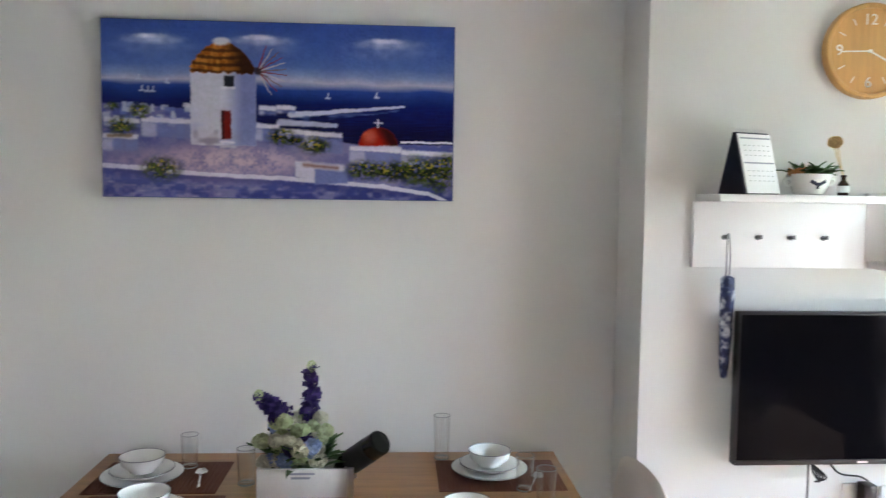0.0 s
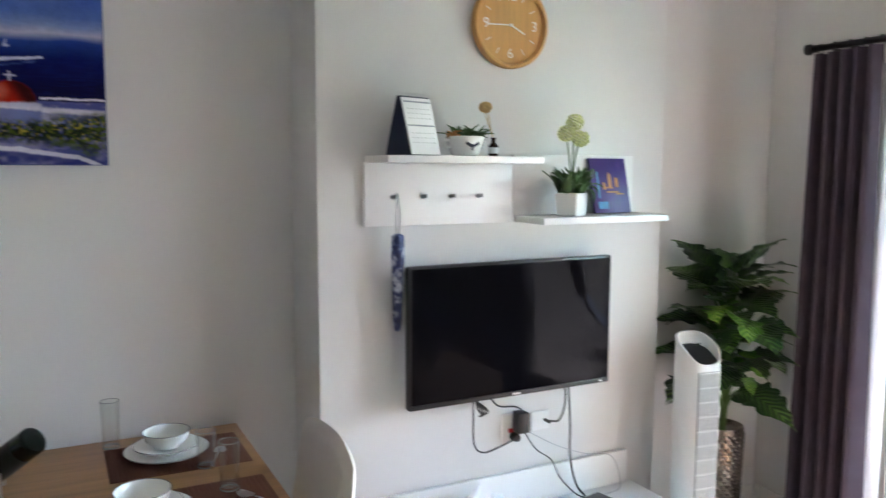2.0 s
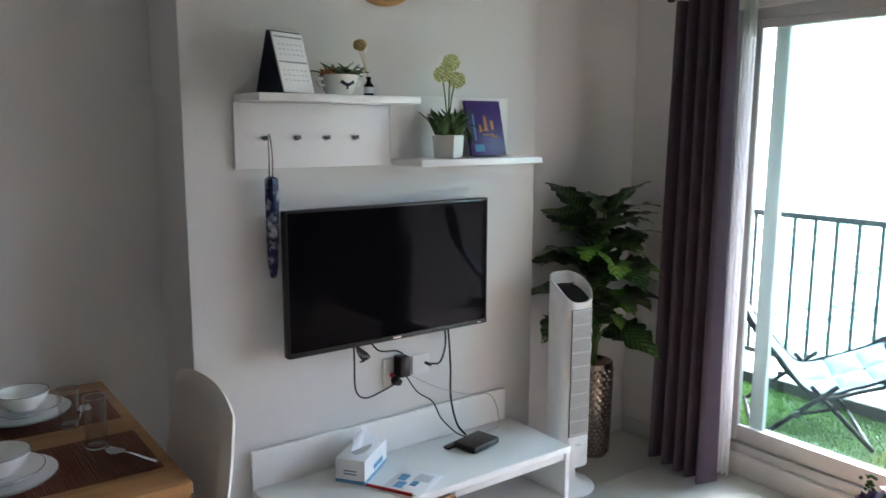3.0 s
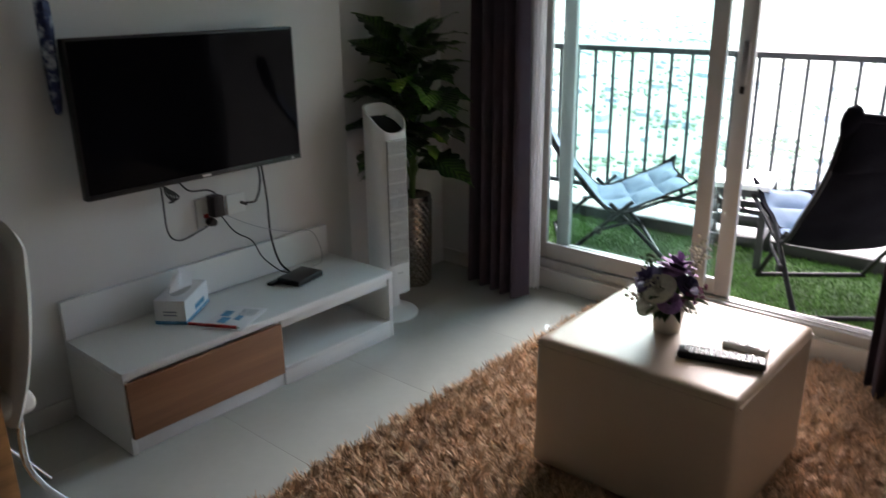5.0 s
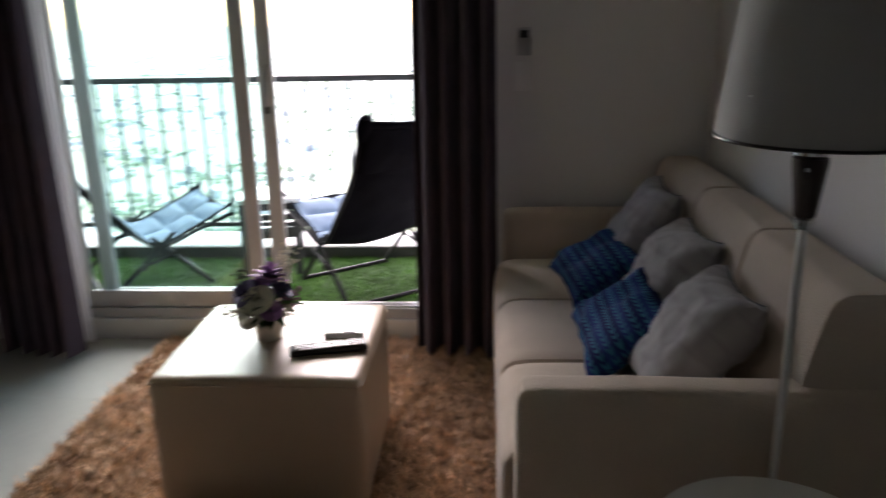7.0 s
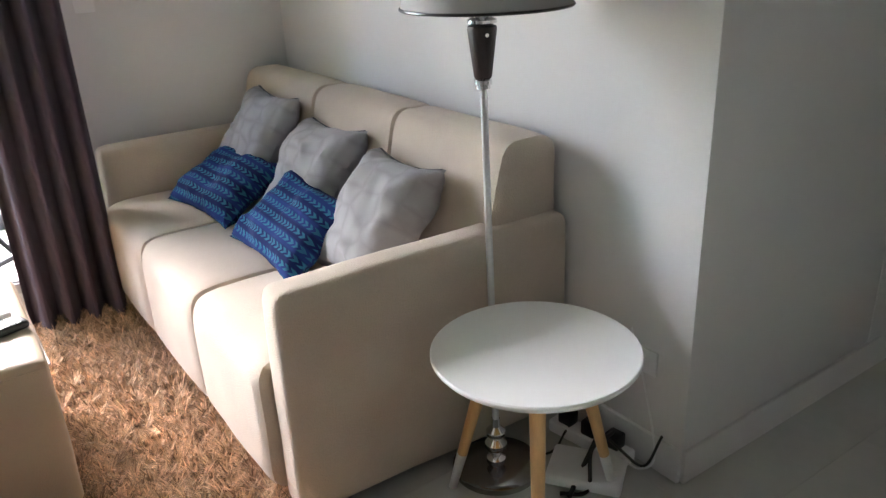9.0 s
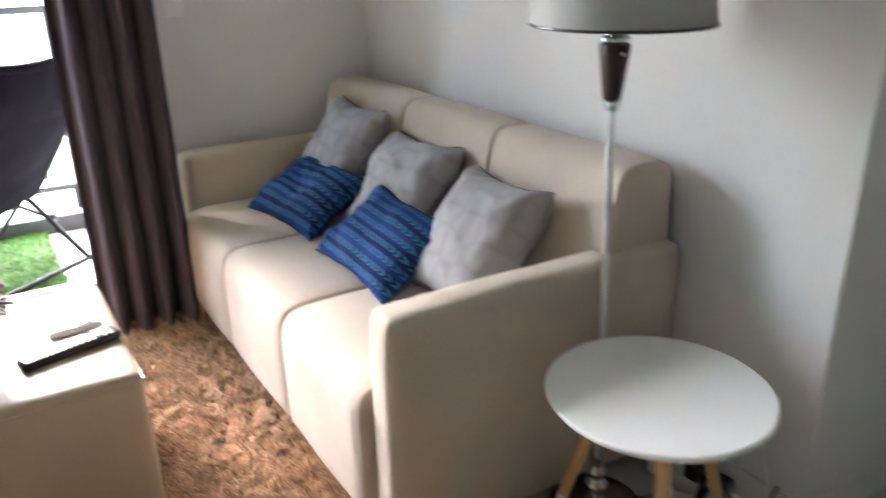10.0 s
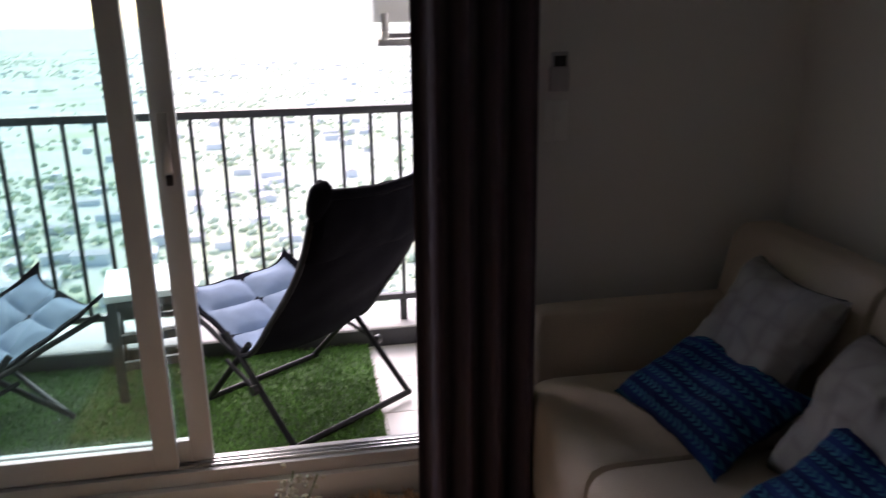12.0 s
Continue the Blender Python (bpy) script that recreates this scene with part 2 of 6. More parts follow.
def sash(x, y0, y1, name):
    """One glazed leaf, from y0 to y1."""
    z0, z1, w = DZ0 + 0.053, DZ1 - 0.05, 0.068
    s = new(name)
    s.parent = door
    for lo, hi in (((x - 0.014, y0, z0), (x + 0.014, y0 + w, z1)), ((x - 0.014, y1 - w, z0), (x + 0.014, y1, z1))):
        span("stile", lo, hi, ALU, s, 0.003)
    for lo, hi in (((x - 0.013, y0 + w, z0), (x + 0.013, y1 - w, z0 + 0.075)), ((x - 0.013, y0 + w, z1 - 0.035), (x + 0.013, y1 - w, z1))):
        span("sash_rail", lo, hi, ALU, s, 0.003)
    p = span("pane", (x - 0.003, y0 + w, z0 + 0.075), (x + 0.003, y1 - w, z1 - 0.035), PANE, s)
    p.visible_shadow = False
    return s


sash(-0.018, 1.993, DY1 - 0.045, "fixed_sash")
slide = sash(0.018, 1.890, 2.785, "sliding_sash")
bm = bmesh.new()
add_box(bm, (-0.001, 1.922, 1.16), (0.014, 0.030, 0.17), 0.004)
part("door_handle", bm, STEEL, slide, "grey recessed pull with a lock")
bm = bmesh.new()
add_box(bm, (-0.006, 1.922, 1.055), (0.012, 0.018, 0.03), 0.003)
part("lock", bm, BLACK, slide)
span("outer_reveal", (0.056, DY1 - 0.02, DZ0), (0.075, DY1 + 0.02, DZ1), ALU, door)


# ---- curtains ----
def curtain(name, line, top, bottom, folds, amp, material, label, seed, flare=1.0):
    """Hanging cloth in deep folds along a line from one end to the other."""
    rs = random.Random(seed)
    ph = [rs.uniform(-0.6, 0.6) for _ in range(folds + 2)]
    a, b = Vector(line[0]), Vector(line[1])
    d = (b - a)
    nrm = Vector((-d.y, d.x, 0)).normalized()

    def f(u, v):
        k = u * folds
        i = int(k)
        w = ph[i] + (ph[min(i + 1, folds + 1)] - ph[i]) * (k - i)
        s = math.sin(2 * math.pi * k + w * (0.4 + 0.8 * v))
        s = math.copysign(abs(s) ** 0.8, s)
        grow = 0.75 + 0.35 * v * flare + 0.03 * math.sin(5 * v + 3 * u)
        mid = 0.5 + (u - 0.5) * (0.93 + 0.07 * v * flare)
        p = a + d * mid + nrm * amp * s * grow
        return Vector((p.x, p.y, top + (bottom - top) * v + 0.004 * s * v))
    bm = bmesh.new()
    add_grid(bm, f, folds * 14, 24)
    ob = tagged(part(name, bm, material), label, "curtain")
    so = ob.modifiers.new("thickness", "SOLIDIFY")
    so.thickness = 0.003
    return ob


curtain("curtain", ((3.40, 3.155, 0), (3.33, 2.775, 0)), 2.17, 0.03, 5, 0.055, CURT, "dark purple-grey blackout curtain bunched beside the balcony door", 2, 1.4)
curtain("curtain", ((3.37, 1.27, 0), (3.34, 0.925, 0)), 2.17, 0.022, 4, 0.054, CURT, "dark purple-grey blackout curtain bunched beside the sofa", 5)
curtain("sheer_curtain", ((3.455, 2.84, 0), (3.465, 2.775, 0)), 2.15, 0.03, 3, 0.012, SHEER, "white sheer curtain drawn aside behind the blackout curtain", 7)
rod = thing("curtain_rod", pose(3.42, 0, 2.205), "black metal curtain rod above the balcony door", "curtain rod")
bm = bmesh.new()
add_tube(bm, [(0, 0.62, 0), (0, 3.15, 0)], 0.014, 12)
part("pole", bm, RODM, rod)
for y, s in ((3.15, 1), (0.62, -1)):
    bm = bmesh.new()
    add_lathe(bm, [(0, 0), (0.017, 0), (0.017, 0.012), (0.010, 0.018), (0.024, 0.032), (0.024, 0.05), (0.012, 0.06), (0, 0.062)], 16, (0, y, 0), Matrix.Rotation(radians(-90 * s), 4, "X"))
    part("finial", bm, RODM, rod)
for y in (3.06, 1.9, 0.75):
    bm = bmesh.new()
    add_tube(bm, [(0.0, y, -0.016), (0.06, y, -0.02), (0.128, y, -0.005)], 0.007, 8)
    add_lathe(bm, [(0, 0), (0.022, 0), (0.022, 0.006), (0, 0.006)], 14, (0.122, y, -0.005), Matrix.Rotation(radians(90), 4, "Y"))
    part("bracket", bm, RODM, rod)
for k in range(9):
    y = 2.85 + k * 0.07 if k < 5 else 0.93 + (k - 5) * 0.085
    bm = bmesh.new()
    ring = [(0.021 * math.cos(a), 0, 0.021 * math.sin(a) - 0.004) for a in [2 * math.pi * i / 14 for i in range(15)]]
    add_tube(bm, ring, 0.0025, 6)
    part("ring", bm, RODM, rod, m=Matrix.Translation((0, y, 0)))

# ---- sofa ----
sofa = thing("sofa", pose(0, 0, 0), "cream woven fabric three-seat sofa with padded arms", "sofa")


def puff(bm, lo, hi, bev, bulge, n=14):
    """A padded block: a well rounded box, swollen a little and worn uneven."""
    c = Vector([(a + b) / 2 for a, b in zip(lo, hi)])
    h = Vector([(b - a) / 2 for a, b in zip(lo, hi)])

    bev = Vector(bev if isinstance(bev, tuple) else (bev, bev, bev))

    def shaped(p):
        q = Vector([p[i] * h[i] for i in range(3)])
        inner = Vector([max(-h[i] + bev[i], min(h[i] - bev[i], q[i])) for i in range(3)])
        d = Vector([(q[i] - inner[i]) / bev[i] for i in range(3)])
        if d.length > 1e-6:
            d = d.normalized() * max(abs(x) for x in d)
            q = inner + Vector([d[i] * bev[i] for i in range(3)])
        for i in range(3):
            j, k = (i + 1) % 3, (i + 2) % 3
            q[i] += bulge * (q[i] / h[i]) * max(0, 1 - (q[j] / h[j]) ** 2) * max(0, 1 - (q[k] / h[k]) ** 2)
        return q + c + 0.004 * noise.noise_vector((q + c) * 5)

    def spread(t):
        return math.copysign(1 - (1 - abs(2 * t - 1)) ** 1.7, 2 * t - 1)
    for ax in range(3):
        for s in (-1, 1):
            def f(u, v, ax=ax, s=s):
                p = [0, 0, 0]
                p[ax], p[(ax + 1) % 3], p[(ax + 2) % 3] = s, spread(u), spread(v)
                return shaped(p)
            add_grid(bm, f, n, n)
    bmesh.ops.remove_doubles(bm, verts=bm.verts, dist=0.0004)


def padded(name, lo, hi, bev, bulge, parent, material=CREAM, label=""):
    bm = bmesh.new()
    puff(bm, lo, hi, bev, bulge)
    return part(name, bm, material, parent, label)


SX = (1.882, 2.383, 2.915, 3.41)
for a, b in zip(SX, SX[1:]):
    padded("seat_cushion", (a + 0.002, 0.20, 0.05), (b - 0.002, 0.932, 0.445), (0.018, 0.08, 0.07), 0.008, sofa)
for a, b in zip((1.80, 2.335, 2.87), (2.335, 2.87, 3.505)):
    back = padded("back_cushion", (a + 0.001, 0.058, 0.30), (b - 0.001, 0.325, 0.862), (0.014, 0.075, 0.055), 0.004, sofa)
    for v in back.data.vertices:               # the front leans back to a narrow flat top
        v.co.y -= max(0, v.co.z - 0.45) * 0.20 * max(0, (v.co.y - 0.10) / 0.22)
for a, b in ((1.778, 1.886), (3.405, 3.51)):
    arm = padded("arm", (a, 0.050, 0.035), (b, 0.900, 0.646), (0.03, 0.035, 0.03), 0.003, sofa)
    if a < 2:
        for v in arm.data.vertices:            # the near arm widens a little to the wall
            v.co.x -= 0.022 * (1 - v.co.y / 0.90)
span("base", (1.83, 0.07, 0.03), (3.47, 0.82, 0.14), BLACK, sofa, 0.01)
for x in (1.85, 3.45):
    for y in (0.11, 0.77):
        box_part("foot", (x, y, 0.018), (0.04, 0.04, 0.036), BLACK, sofa, 0.004)

# ---- ottoman ----
otto = thing("ottoman", pose(2.498, 1.628, 0.035), "cream leather cube ottoman used as a coffee table", "ottoman")
bm = bmesh.new()
puff(bm, (-0.303, -0.308, 0.0), (0.303, 0.308, 0.43), (0.02, 0.02, 0.02), 0.006, 20)
part("body", bm, LEATHER, otto)
bm = bmesh.new()
for s in (-1, 1):
    add_tube(bm, [(-0.293, s * 0.3085, 0.406), (0.293, s * 0.3085, 0.406)], 0.0035, 6)
    add_tube(bm, [(s * 0.3035, -0.298, 0.406), (s * 0.3035, 0.298, 0.406)], 0.0035, 6)
part("piping", bm, LEATHER, otto)

# ---- television bench ----
bench = thing("tv_bench", pose(1.408, 2.985, 0), "low white television bench with a wood drawer and open shelf", "tv bench")
BW, BD, BH = 1.232, 0.41, 0.303
span("top", (0, 0, BH - 0.028), (BW, BD - 0.002, BH), WHITE, bench, 0.002)
span("side_panel", (0, 0.004, 0), (0.02, BD - 0.002, BH - 0.029), WHITE, bench, 0.0015)
span("side_panel", (BW - 0.022, 0.004, 0), (BW, BD - 0.002, BH - 0.029), WHITE, bench, 0.0015)
span("divider", (0.616, 0.02, 0.065), (0.636, BD - 0.02, BH - 0.029), WHITE, bench, 0.0015)
span("plinth", (0.021, 0.012, 0), (0.631, 0.03, 0.062), WHITE, bench, 0.001)
span("plinth", (0.633, 0.002, 0), (BW - 0.023, 0.03, 0.062), WHITE, bench, 0.001)
span("shelf", (0.637, 0.002, 0.063), (BW - 0.023, BD - 0.02, 0.079), WHITE, bench, 0.001)
span("back_panel", (0.021, BD - 0.018, 0.0), (BW - 0.023, BD - 0.004, BH - 0.029), WHITE, bench)
span("top_rail", (0.637, 0.012, BH - 0.062), (BW - 0.023, 0.03, BH - 0.029), WHITE, bench, 0.001)
dr = span("drawer", (0.004, -0.016, 0.066), (0.620, 0.003, 0.268), OAKDARK, bench, 0.0015, "brown wood-grain drawer front")
span("upstand", (0.0, BD - 0.022, BH + 0.001), (1.205, BD - 0.002, 0.448), WHITE, bench, 0.002)

# ---- television ----
tv = thing("television", pose(1.985, 3.300, 1.06, 0, 0, 0.7), "large black flat-screen television, switched off, on the wall", "television")
bm = bmesh.new()
add_box(bm, (0, 0.020, 0), (0.92, 0.036, 0.532), 0.006, 3)
part("case", bm, BLACK, tv)
span("screen", (-0.449, -0.0005, -0.246), (0.449, 0.0026, 0.256), SCREEN, tv, label="glossy dark screen")
span("bezel", (-0.455, -0.003, -0.264), (0.455, 0.002, -0.247), BLACK, tv, 0.001)
span("mark", (-0.018, -0.0045, -0.259), (0.018, -0.003, -0.252), STEEL, tv)
span("wall_bracket", (-0.2, 0.038, -0.15), (0.2, 0.098, 0.15), BLACK, tv, 0.004)
span("status_lamp", (0.405, -0.0042, -0.258), (0.42, -0.003, -0.253), STEEL, tv)

# ---- dining table ----
TX0, TX1, TY0, TY1, TZ = -0.70, 0.978, 2.69, 3.66, 0.727
table = thing("dining_table", pose(0, 0, 0), "oak dining table laid for four, against the wall", "dining table")
span("tabletop", (TX0, TY0, TZ - 0.03), (TX1, TY1, TZ), OAK, table, 0.003)
for y in (TY0 + 0.03, TY1 - 0.055):
    span("apron", (TX0 + 0.09, y, TZ - 0.115), (TX1 - 0.09, y + 0.022, TZ - 0.031), OAK, table, 0.002)
for x in (TX0 + 0.03, TX1 - 0.052):
    span("apron", (x, TY0 + 0.09, TZ - 0.115), (x + 0.022, TY1 - 0.09, TZ - 0.031), OAK, table, 0.002)
for x in (TX0 + 0.005, TX1 - 0.08):
    for y in (TY0 + 0.005, TY1 - 0.08):
        span("leg", (x, y, 0), (x + 0.075, y + 0.075, TZ - 0.031), OAK, table, 0.004)


# ---- more materials ----
def picked(name, colors, rough, scale, kind="noise", stretch=(1, 1, 1), bump=0.0, spec=0.4):
    """A surface whose colour steps through several tones by a pattern."""
    m = bpy.data.materials.new(name)
    m.use_nodes = True
    n, l = m.node_tree.nodes, m.node_tree.links
    b = n["Principled BSDF"]
    b.inputs["Roughness"].default_value, b.inputs["Specular IOR Level"].default_value = rough, spec
    tc, mp = n.new("ShaderNodeTexCoord"), n.new("ShaderNodeMapping")
    mp.inputs["Scale"].default_value = stretch
    l.new(tc.outputs["Object"], mp.inputs[0])
    if kind == "noise":
        t = n.new("ShaderNodeTexNoise")
        t.inputs["Detail"].default_value = 4
        out = t.outputs[0]
    elif kind == "cells":
        t = n.new("ShaderNodeTexVoronoi")
        t.feature = "DISTANCE_TO_EDGE"
        t.inputs["Randomness"].default_value = 0.75
        out = t.outputs["Distance"]
    else:
        t = n.new("ShaderNodeTexWave")
        t.bands_direction = kind
        t.inputs["Distortion"].default_value, t.inputs["Detail"].default_value, t.inputs["Detail Scale"].default_value = 1.6, 2, 3
        out = t.outputs[0]
    t.inputs["Scale"].default_value = scale
    l.new(mp.outputs[0], t.inputs[0])
    r = n.new("ShaderNodeValToRGB")
    while len(r.color_ramp.elements) < len(colors):
        r.color_ramp.elements.new(0.5)
    for i, c in enumerate(colors):
        e = r.color_ramp.elements[i]
        e.position = 0.25 + 0.5 * i / (len(colors) - 1) if kind == "noise" else i / (len(colors) - 1)
        e.color = (*c, 1)
    l.new(out, r.inputs[0]), l.new(r.outputs[0], b.inputs["Base Color"])
    if bump:
        bp = n.new("ShaderNodeBump")
        bp.inputs["Strength"].default_value, bp.inputs["Distance"].default_value = bump, 0.004
        l.new(out, bp.inputs["Height"]), l.new(bp.outputs[0], b.inputs["Normal"])
    return m




def veined(name, dark, pale, rough=0.3):
    """A glossy leaf, dark along the edge, with pale streaks between its side veins."""
    m = bpy.data.materials.new(name)
    m.use_nodes = True
    n, l = m.node_tree.nodes, m.node_tree.links
    b = n["Principled BSDF"]
    b.inputs["Roughness"].default_value = rough
    tc, sp, nz = n.new("ShaderNodeTexCoord"), n.new("ShaderNodeSeparateXYZ"), n.new("ShaderNodeTexNoise")
    nz.inputs["Scale"].default_value = 7
    l.new(tc.outputs["Object"], sp.inputs[0]), l.new(tc.outputs["Object"], nz.inputs[0])

    def node(op, p, q):
        k = n.new("ShaderNodeMath")
        k.operation = op
        for s, v in ((0, p), (1, q)):
            if isinstance(v, (int, float)):
                k.inputs[s].default_value = v
            else:
                l.new(v, k.inputs[s])
        return k.outputs[0]
    side = node("ABSOLUTE", sp.outputs[1], 0)
    run = node("SUBTRACT", sp.outputs[0], node("MULTIPLY", side, 1.1))
    wave = node("SINE", node("MULTIPLY", node("ADD", run, node("MULTIPLY", nz.outputs[0], 0.06)), 70.0), 0)
    near = node("SUBTRACT", 1.0, node("MULTIPLY", side, 4.5))
    amount = node("MULTIPLY", node("MULTIPLY", node("ADD", wave, 0.55), near), node("MULTIPLY", nz.outputs[0], 1.6))
    mx = n.new("ShaderNodeMix")
    mx.data_type, mx.clamp_factor = "RGBA", True
    mx.inputs[6].default_value, mx.inputs[7].default_value = (*dark, 1), (*pale, 1)
    l.new(amount, mx.inputs[0])
    info, hv, r = n.new("ShaderNodeObjectInfo"), n.new("ShaderNodeHueSaturation"), n.new("ShaderNodeMapRange")
    r.inputs[3].default_value, r.inputs[4].default_value = 0.65, 1.35
    l.new(info.outputs["Random"], r.inputs[0]), l.new(r.outputs[0], hv.inputs["Value"]), l.new(mx.outputs[2], hv.inputs["Color"]), l.new(hv.outputs[0], b.inputs["Base Color"])
    bp = n.new("ShaderNodeBump")
    bp.inputs["Strength"].default_value, bp.inputs["Distance"].default_value = 0.35, 0.004
    l.new(wave, bp.inputs["Height"]), l.new(bp.outputs[0], b.inputs["Normal"])
    return m


LEAF = veined("plant_leaf", (0.012, 0.042, 0.012), (0.11, 0.22, 0.04))
LEAFLIGHT = veined("pale_leaf", (0.085, 0.24, 0.03), (0.36, 0.52, 0.10))
LEAFS = mat("small_leaf", (0.05, 0.12, 0.03), 0.45, var=0.4, scale=25)
STEM = mat("stem", (0.09, 0.17, 0.04), 0.5, var=0.2, scale=20)
POTSILVER = mat("silver_ceramic", (0.34, 0.30, 0.26), 0.25, 0.85, var=0.3, scale=18)
SOIL = mat("soil", (0.05, 0.035, 0.025), 0.95, var=0.5, scale=60, bump=0.6)
CERAMIC = mat("white_ceramic", (0.84, 0.84, 0.82), 0.15, var=0.02, scale=6)
RIMBLUE = mat("rim_glaze", (0.22, 0.22, 0.24), 0.25, var=0.2, scale=20)
BAMBOO = mat("clock_bamboo", (0.58, 0.32, 0.10), 0.45, var=0.16, scale=5, bump=0.05, bscale=30, stretch=(9, 9, 0.7))
WHITEINK = mat("white_print", (0.85, 0.84, 0.80), 0.6, var=0.02)
NAVY = mat("navy_card", (0.012, 0.014, 0.04), 0.55, var=0.15, scale=15)
PAPER = mat("paper", (0.82, 0.81, 0.83), 0.7, var=0.03, scale=8)
INK = mat("grey_print", (0.30, 0.31, 0.36), 0.7, var=0.1, scale=30)
PURPLEBOOK = picked("book_cover", [(0.045, 0.022, 0.13), (0.06, 0.03, 0.18), (0.05, 0.03, 0.16), (0.10, 0.05, 0.22)], 0.35, 12)
ORANGE = mat("orange_print", (0.55, 0.25, 0.08), 0.5, var=0.3, scale=40)
GUN = mat("gunmetal", (0.20, 0.20, 0.21), 0.35, 0.9, var=0.1)
UMB = picked("umbrella_cloth", [(0.006, 0.010, 0.045), (0.008, 0.014, 0.06), (0.018, 0.03, 0.11), (0.45, 0.48, 0.56), (0.60, 0.62, 0.66)], 0.6, 30)
REED = mat("dried_flower", (0.62, 0.46, 0.22), 0.9, var=0.15, scale=50, bump=0.5)
AMBER = mat("amber_bottle", (0.03, 0.014, 0.008), 0.12, var=0.1)
YGREEN = mat("pale_green_bloom", (0.68, 0.72, 0.36), 0.8, var=0.2, scale=50, bump=0.5)
GREYC = picked("grey_cushion", [(0.275, 0.27, 0.275), (0.325, 0.32, 0.325), (0.34, 0.335, 0.34), (0.345, 0.34, 0.345), (0.34, 0.335, 0.34), (0.35, 0.345, 0.35), (0.34, 0.335, 0.34)], 0.9, 13, "cells", (1, 0.3, 1), 0.12, 0.15)


def chevron(name, base, band, thread):
    """Woven cloth in broad bands with zigzag rows of thread across them."""
    m = bpy.data.materials.new(name)
    m.use_nodes = True
    n, l = m.node_tree.nodes, m.node_tree.links
    b = n["Principled BSDF"]
    b.inputs["Roughness"].default_value, b.inputs["Specular IOR Level"].default_value = 0.85, 0.15
    tc, sp, nz = n.new("ShaderNodeTexCoord"), n.new("ShaderNodeSeparateXYZ"), n.new("ShaderNodeTexNoise")
    nz.inputs["Scale"].default_value = 60
    l.new(tc.outputs["Object"], sp.inputs[0]), l.new(tc.outputs["Object"], nz.inputs[0])

    def node(op, p, q):
        k = n.new("ShaderNodeMath")
        k.operation = op
        for s, v in ((0, p), (1, q)):
            if isinstance(v, (int, float)):
                k.inputs[s].default_value = v
            else:
                l.new(v, k.inputs[s])
        return k.outputs[0]

    def blend(f, p, q):
        x = n.new("ShaderNodeMix")
        x.data_type, x.clamp_factor = "RGBA", True
        l.new(f, x.inputs[0])
        for s, v in ((6, p), (7, q)):
            if isinstance(v, tuple):
                x.inputs[s].default_value = (*v, 1)
            else:
                l.new(v, x.inputs[s])
        return x.outputs[2]
    row = node("PINGPONG", node("ADD", sp.outputs[2], node("MULTIPLY", nz.outputs[0], 0.004)), 0.0165)
    inside = node("MULTIPLY", node("SUBTRACT", row, 0.0058), 320.0)
    slant = node("ADD", sp.outputs[0], node("MULTIPLY", row, 1.1))
    dash = node("ADD", node("MULTIPLY", node("SINE", node("MULTIPLY", slant, 2 * math.pi / 0.021), 0), 1.6), 0.75)
    inside.node.use_clamp = dash.node.use_clamp = True
    rows = node("MULTIPLY", node("MULTIPLY", inside, dash), node("ADD", nz.outputs[0], 0.35))
    bands = node("MULTIPLY", node("ADD", node("SINE", node("MULTIPLY", sp.outputs[2], 2 * math.pi / 0.075), 0), 0.2), 1.5)
    l.new(blend(rows, blend(bands, base, band), thread), b.inputs["Base Color"])
    bp = n.new("ShaderNodeBump")
    bp.inputs["Strength"].default_value, bp.inputs["Distance"].default_value = 0.3, 0.003
    l.new(rows, bp.inputs["Height"]), l.new(bp.outputs[0], b.inputs["Normal"])
    return m


BLUEC = chevron("blue_cushion", (0.008, 0.016, 0.085), (0.014, 0.034, 0.15), (0.03, 0.155, 0.245))
CUSHBACK = mat("cushion_back", (0.10, 0.10, 0.11), 0.9, var=0.1, scale=20)
DENIM = mat("denim_pad", (0.24, 0.315, 0.43), 0.85, var=0.14, scale=9, bump=0.35, bscale=180, spec=0.2)
DARKCLOTH = mat("black_canvas", (0.006, 0.006, 0.009), 0.9, var=0.25, scale=14, bump=0.3, bscale=160, spec=0.04)
TUBE = mat("black_tube", (0.010, 0.010, 0.011), 0.5, var=0.2, scale=12, spec=0.2)
SHADE = mat("lamp_shade", (0.36, 0.36, 0.355), 0.8, var=0.05, scale=8, bump=0.25, bscale=400)
WENGE = mat("lamp_wood", (0.022, 0.012, 0.010), 0.4, var=0.4, scale=10, bump=0.3, bscale=60, stretch=(4, 4, 1))
PLUGGREY = mat("grey_plastic", (0.45, 0.45, 0.46), 0.5, var=0.05)
RED = mat("red_plastic", (0.50, 0.012, 0.012), 0.4, var=0.1)
CYAN = mat("blue_print", (0.10, 0.30, 0.52), 0.6, var=0.3, scale=30)
PURPLE = mat("purple_petal", (0.038, 0.014, 0.15), 0.7, var=0.4, scale=60)
LILAC = mat("lilac_petal", (0.36, 0.20, 0.42), 0.7, var=0.35, scale=50)
DUSK = mat("dusky_petal", (0.07, 0.055, 0.14), 0.7, var=0.4, scale=50)
PINK = mat("plum_berry", (0.24, 0.07, 0.18), 0.6, var=0.4, scale=60)
IVORY = mat("ivory_petal", (0.66, 0.64, 0.52), 0.7, var=0.15, scale=40)
SKYPET = mat("pale_blue_petal", (0.30, 0.38, 0.66), 0.7, var=0.3, scale=50)
GREENPET = mat("pale_green_petal", (0.50, 0.58, 0.34), 0.7, var=0.25, scale=50)
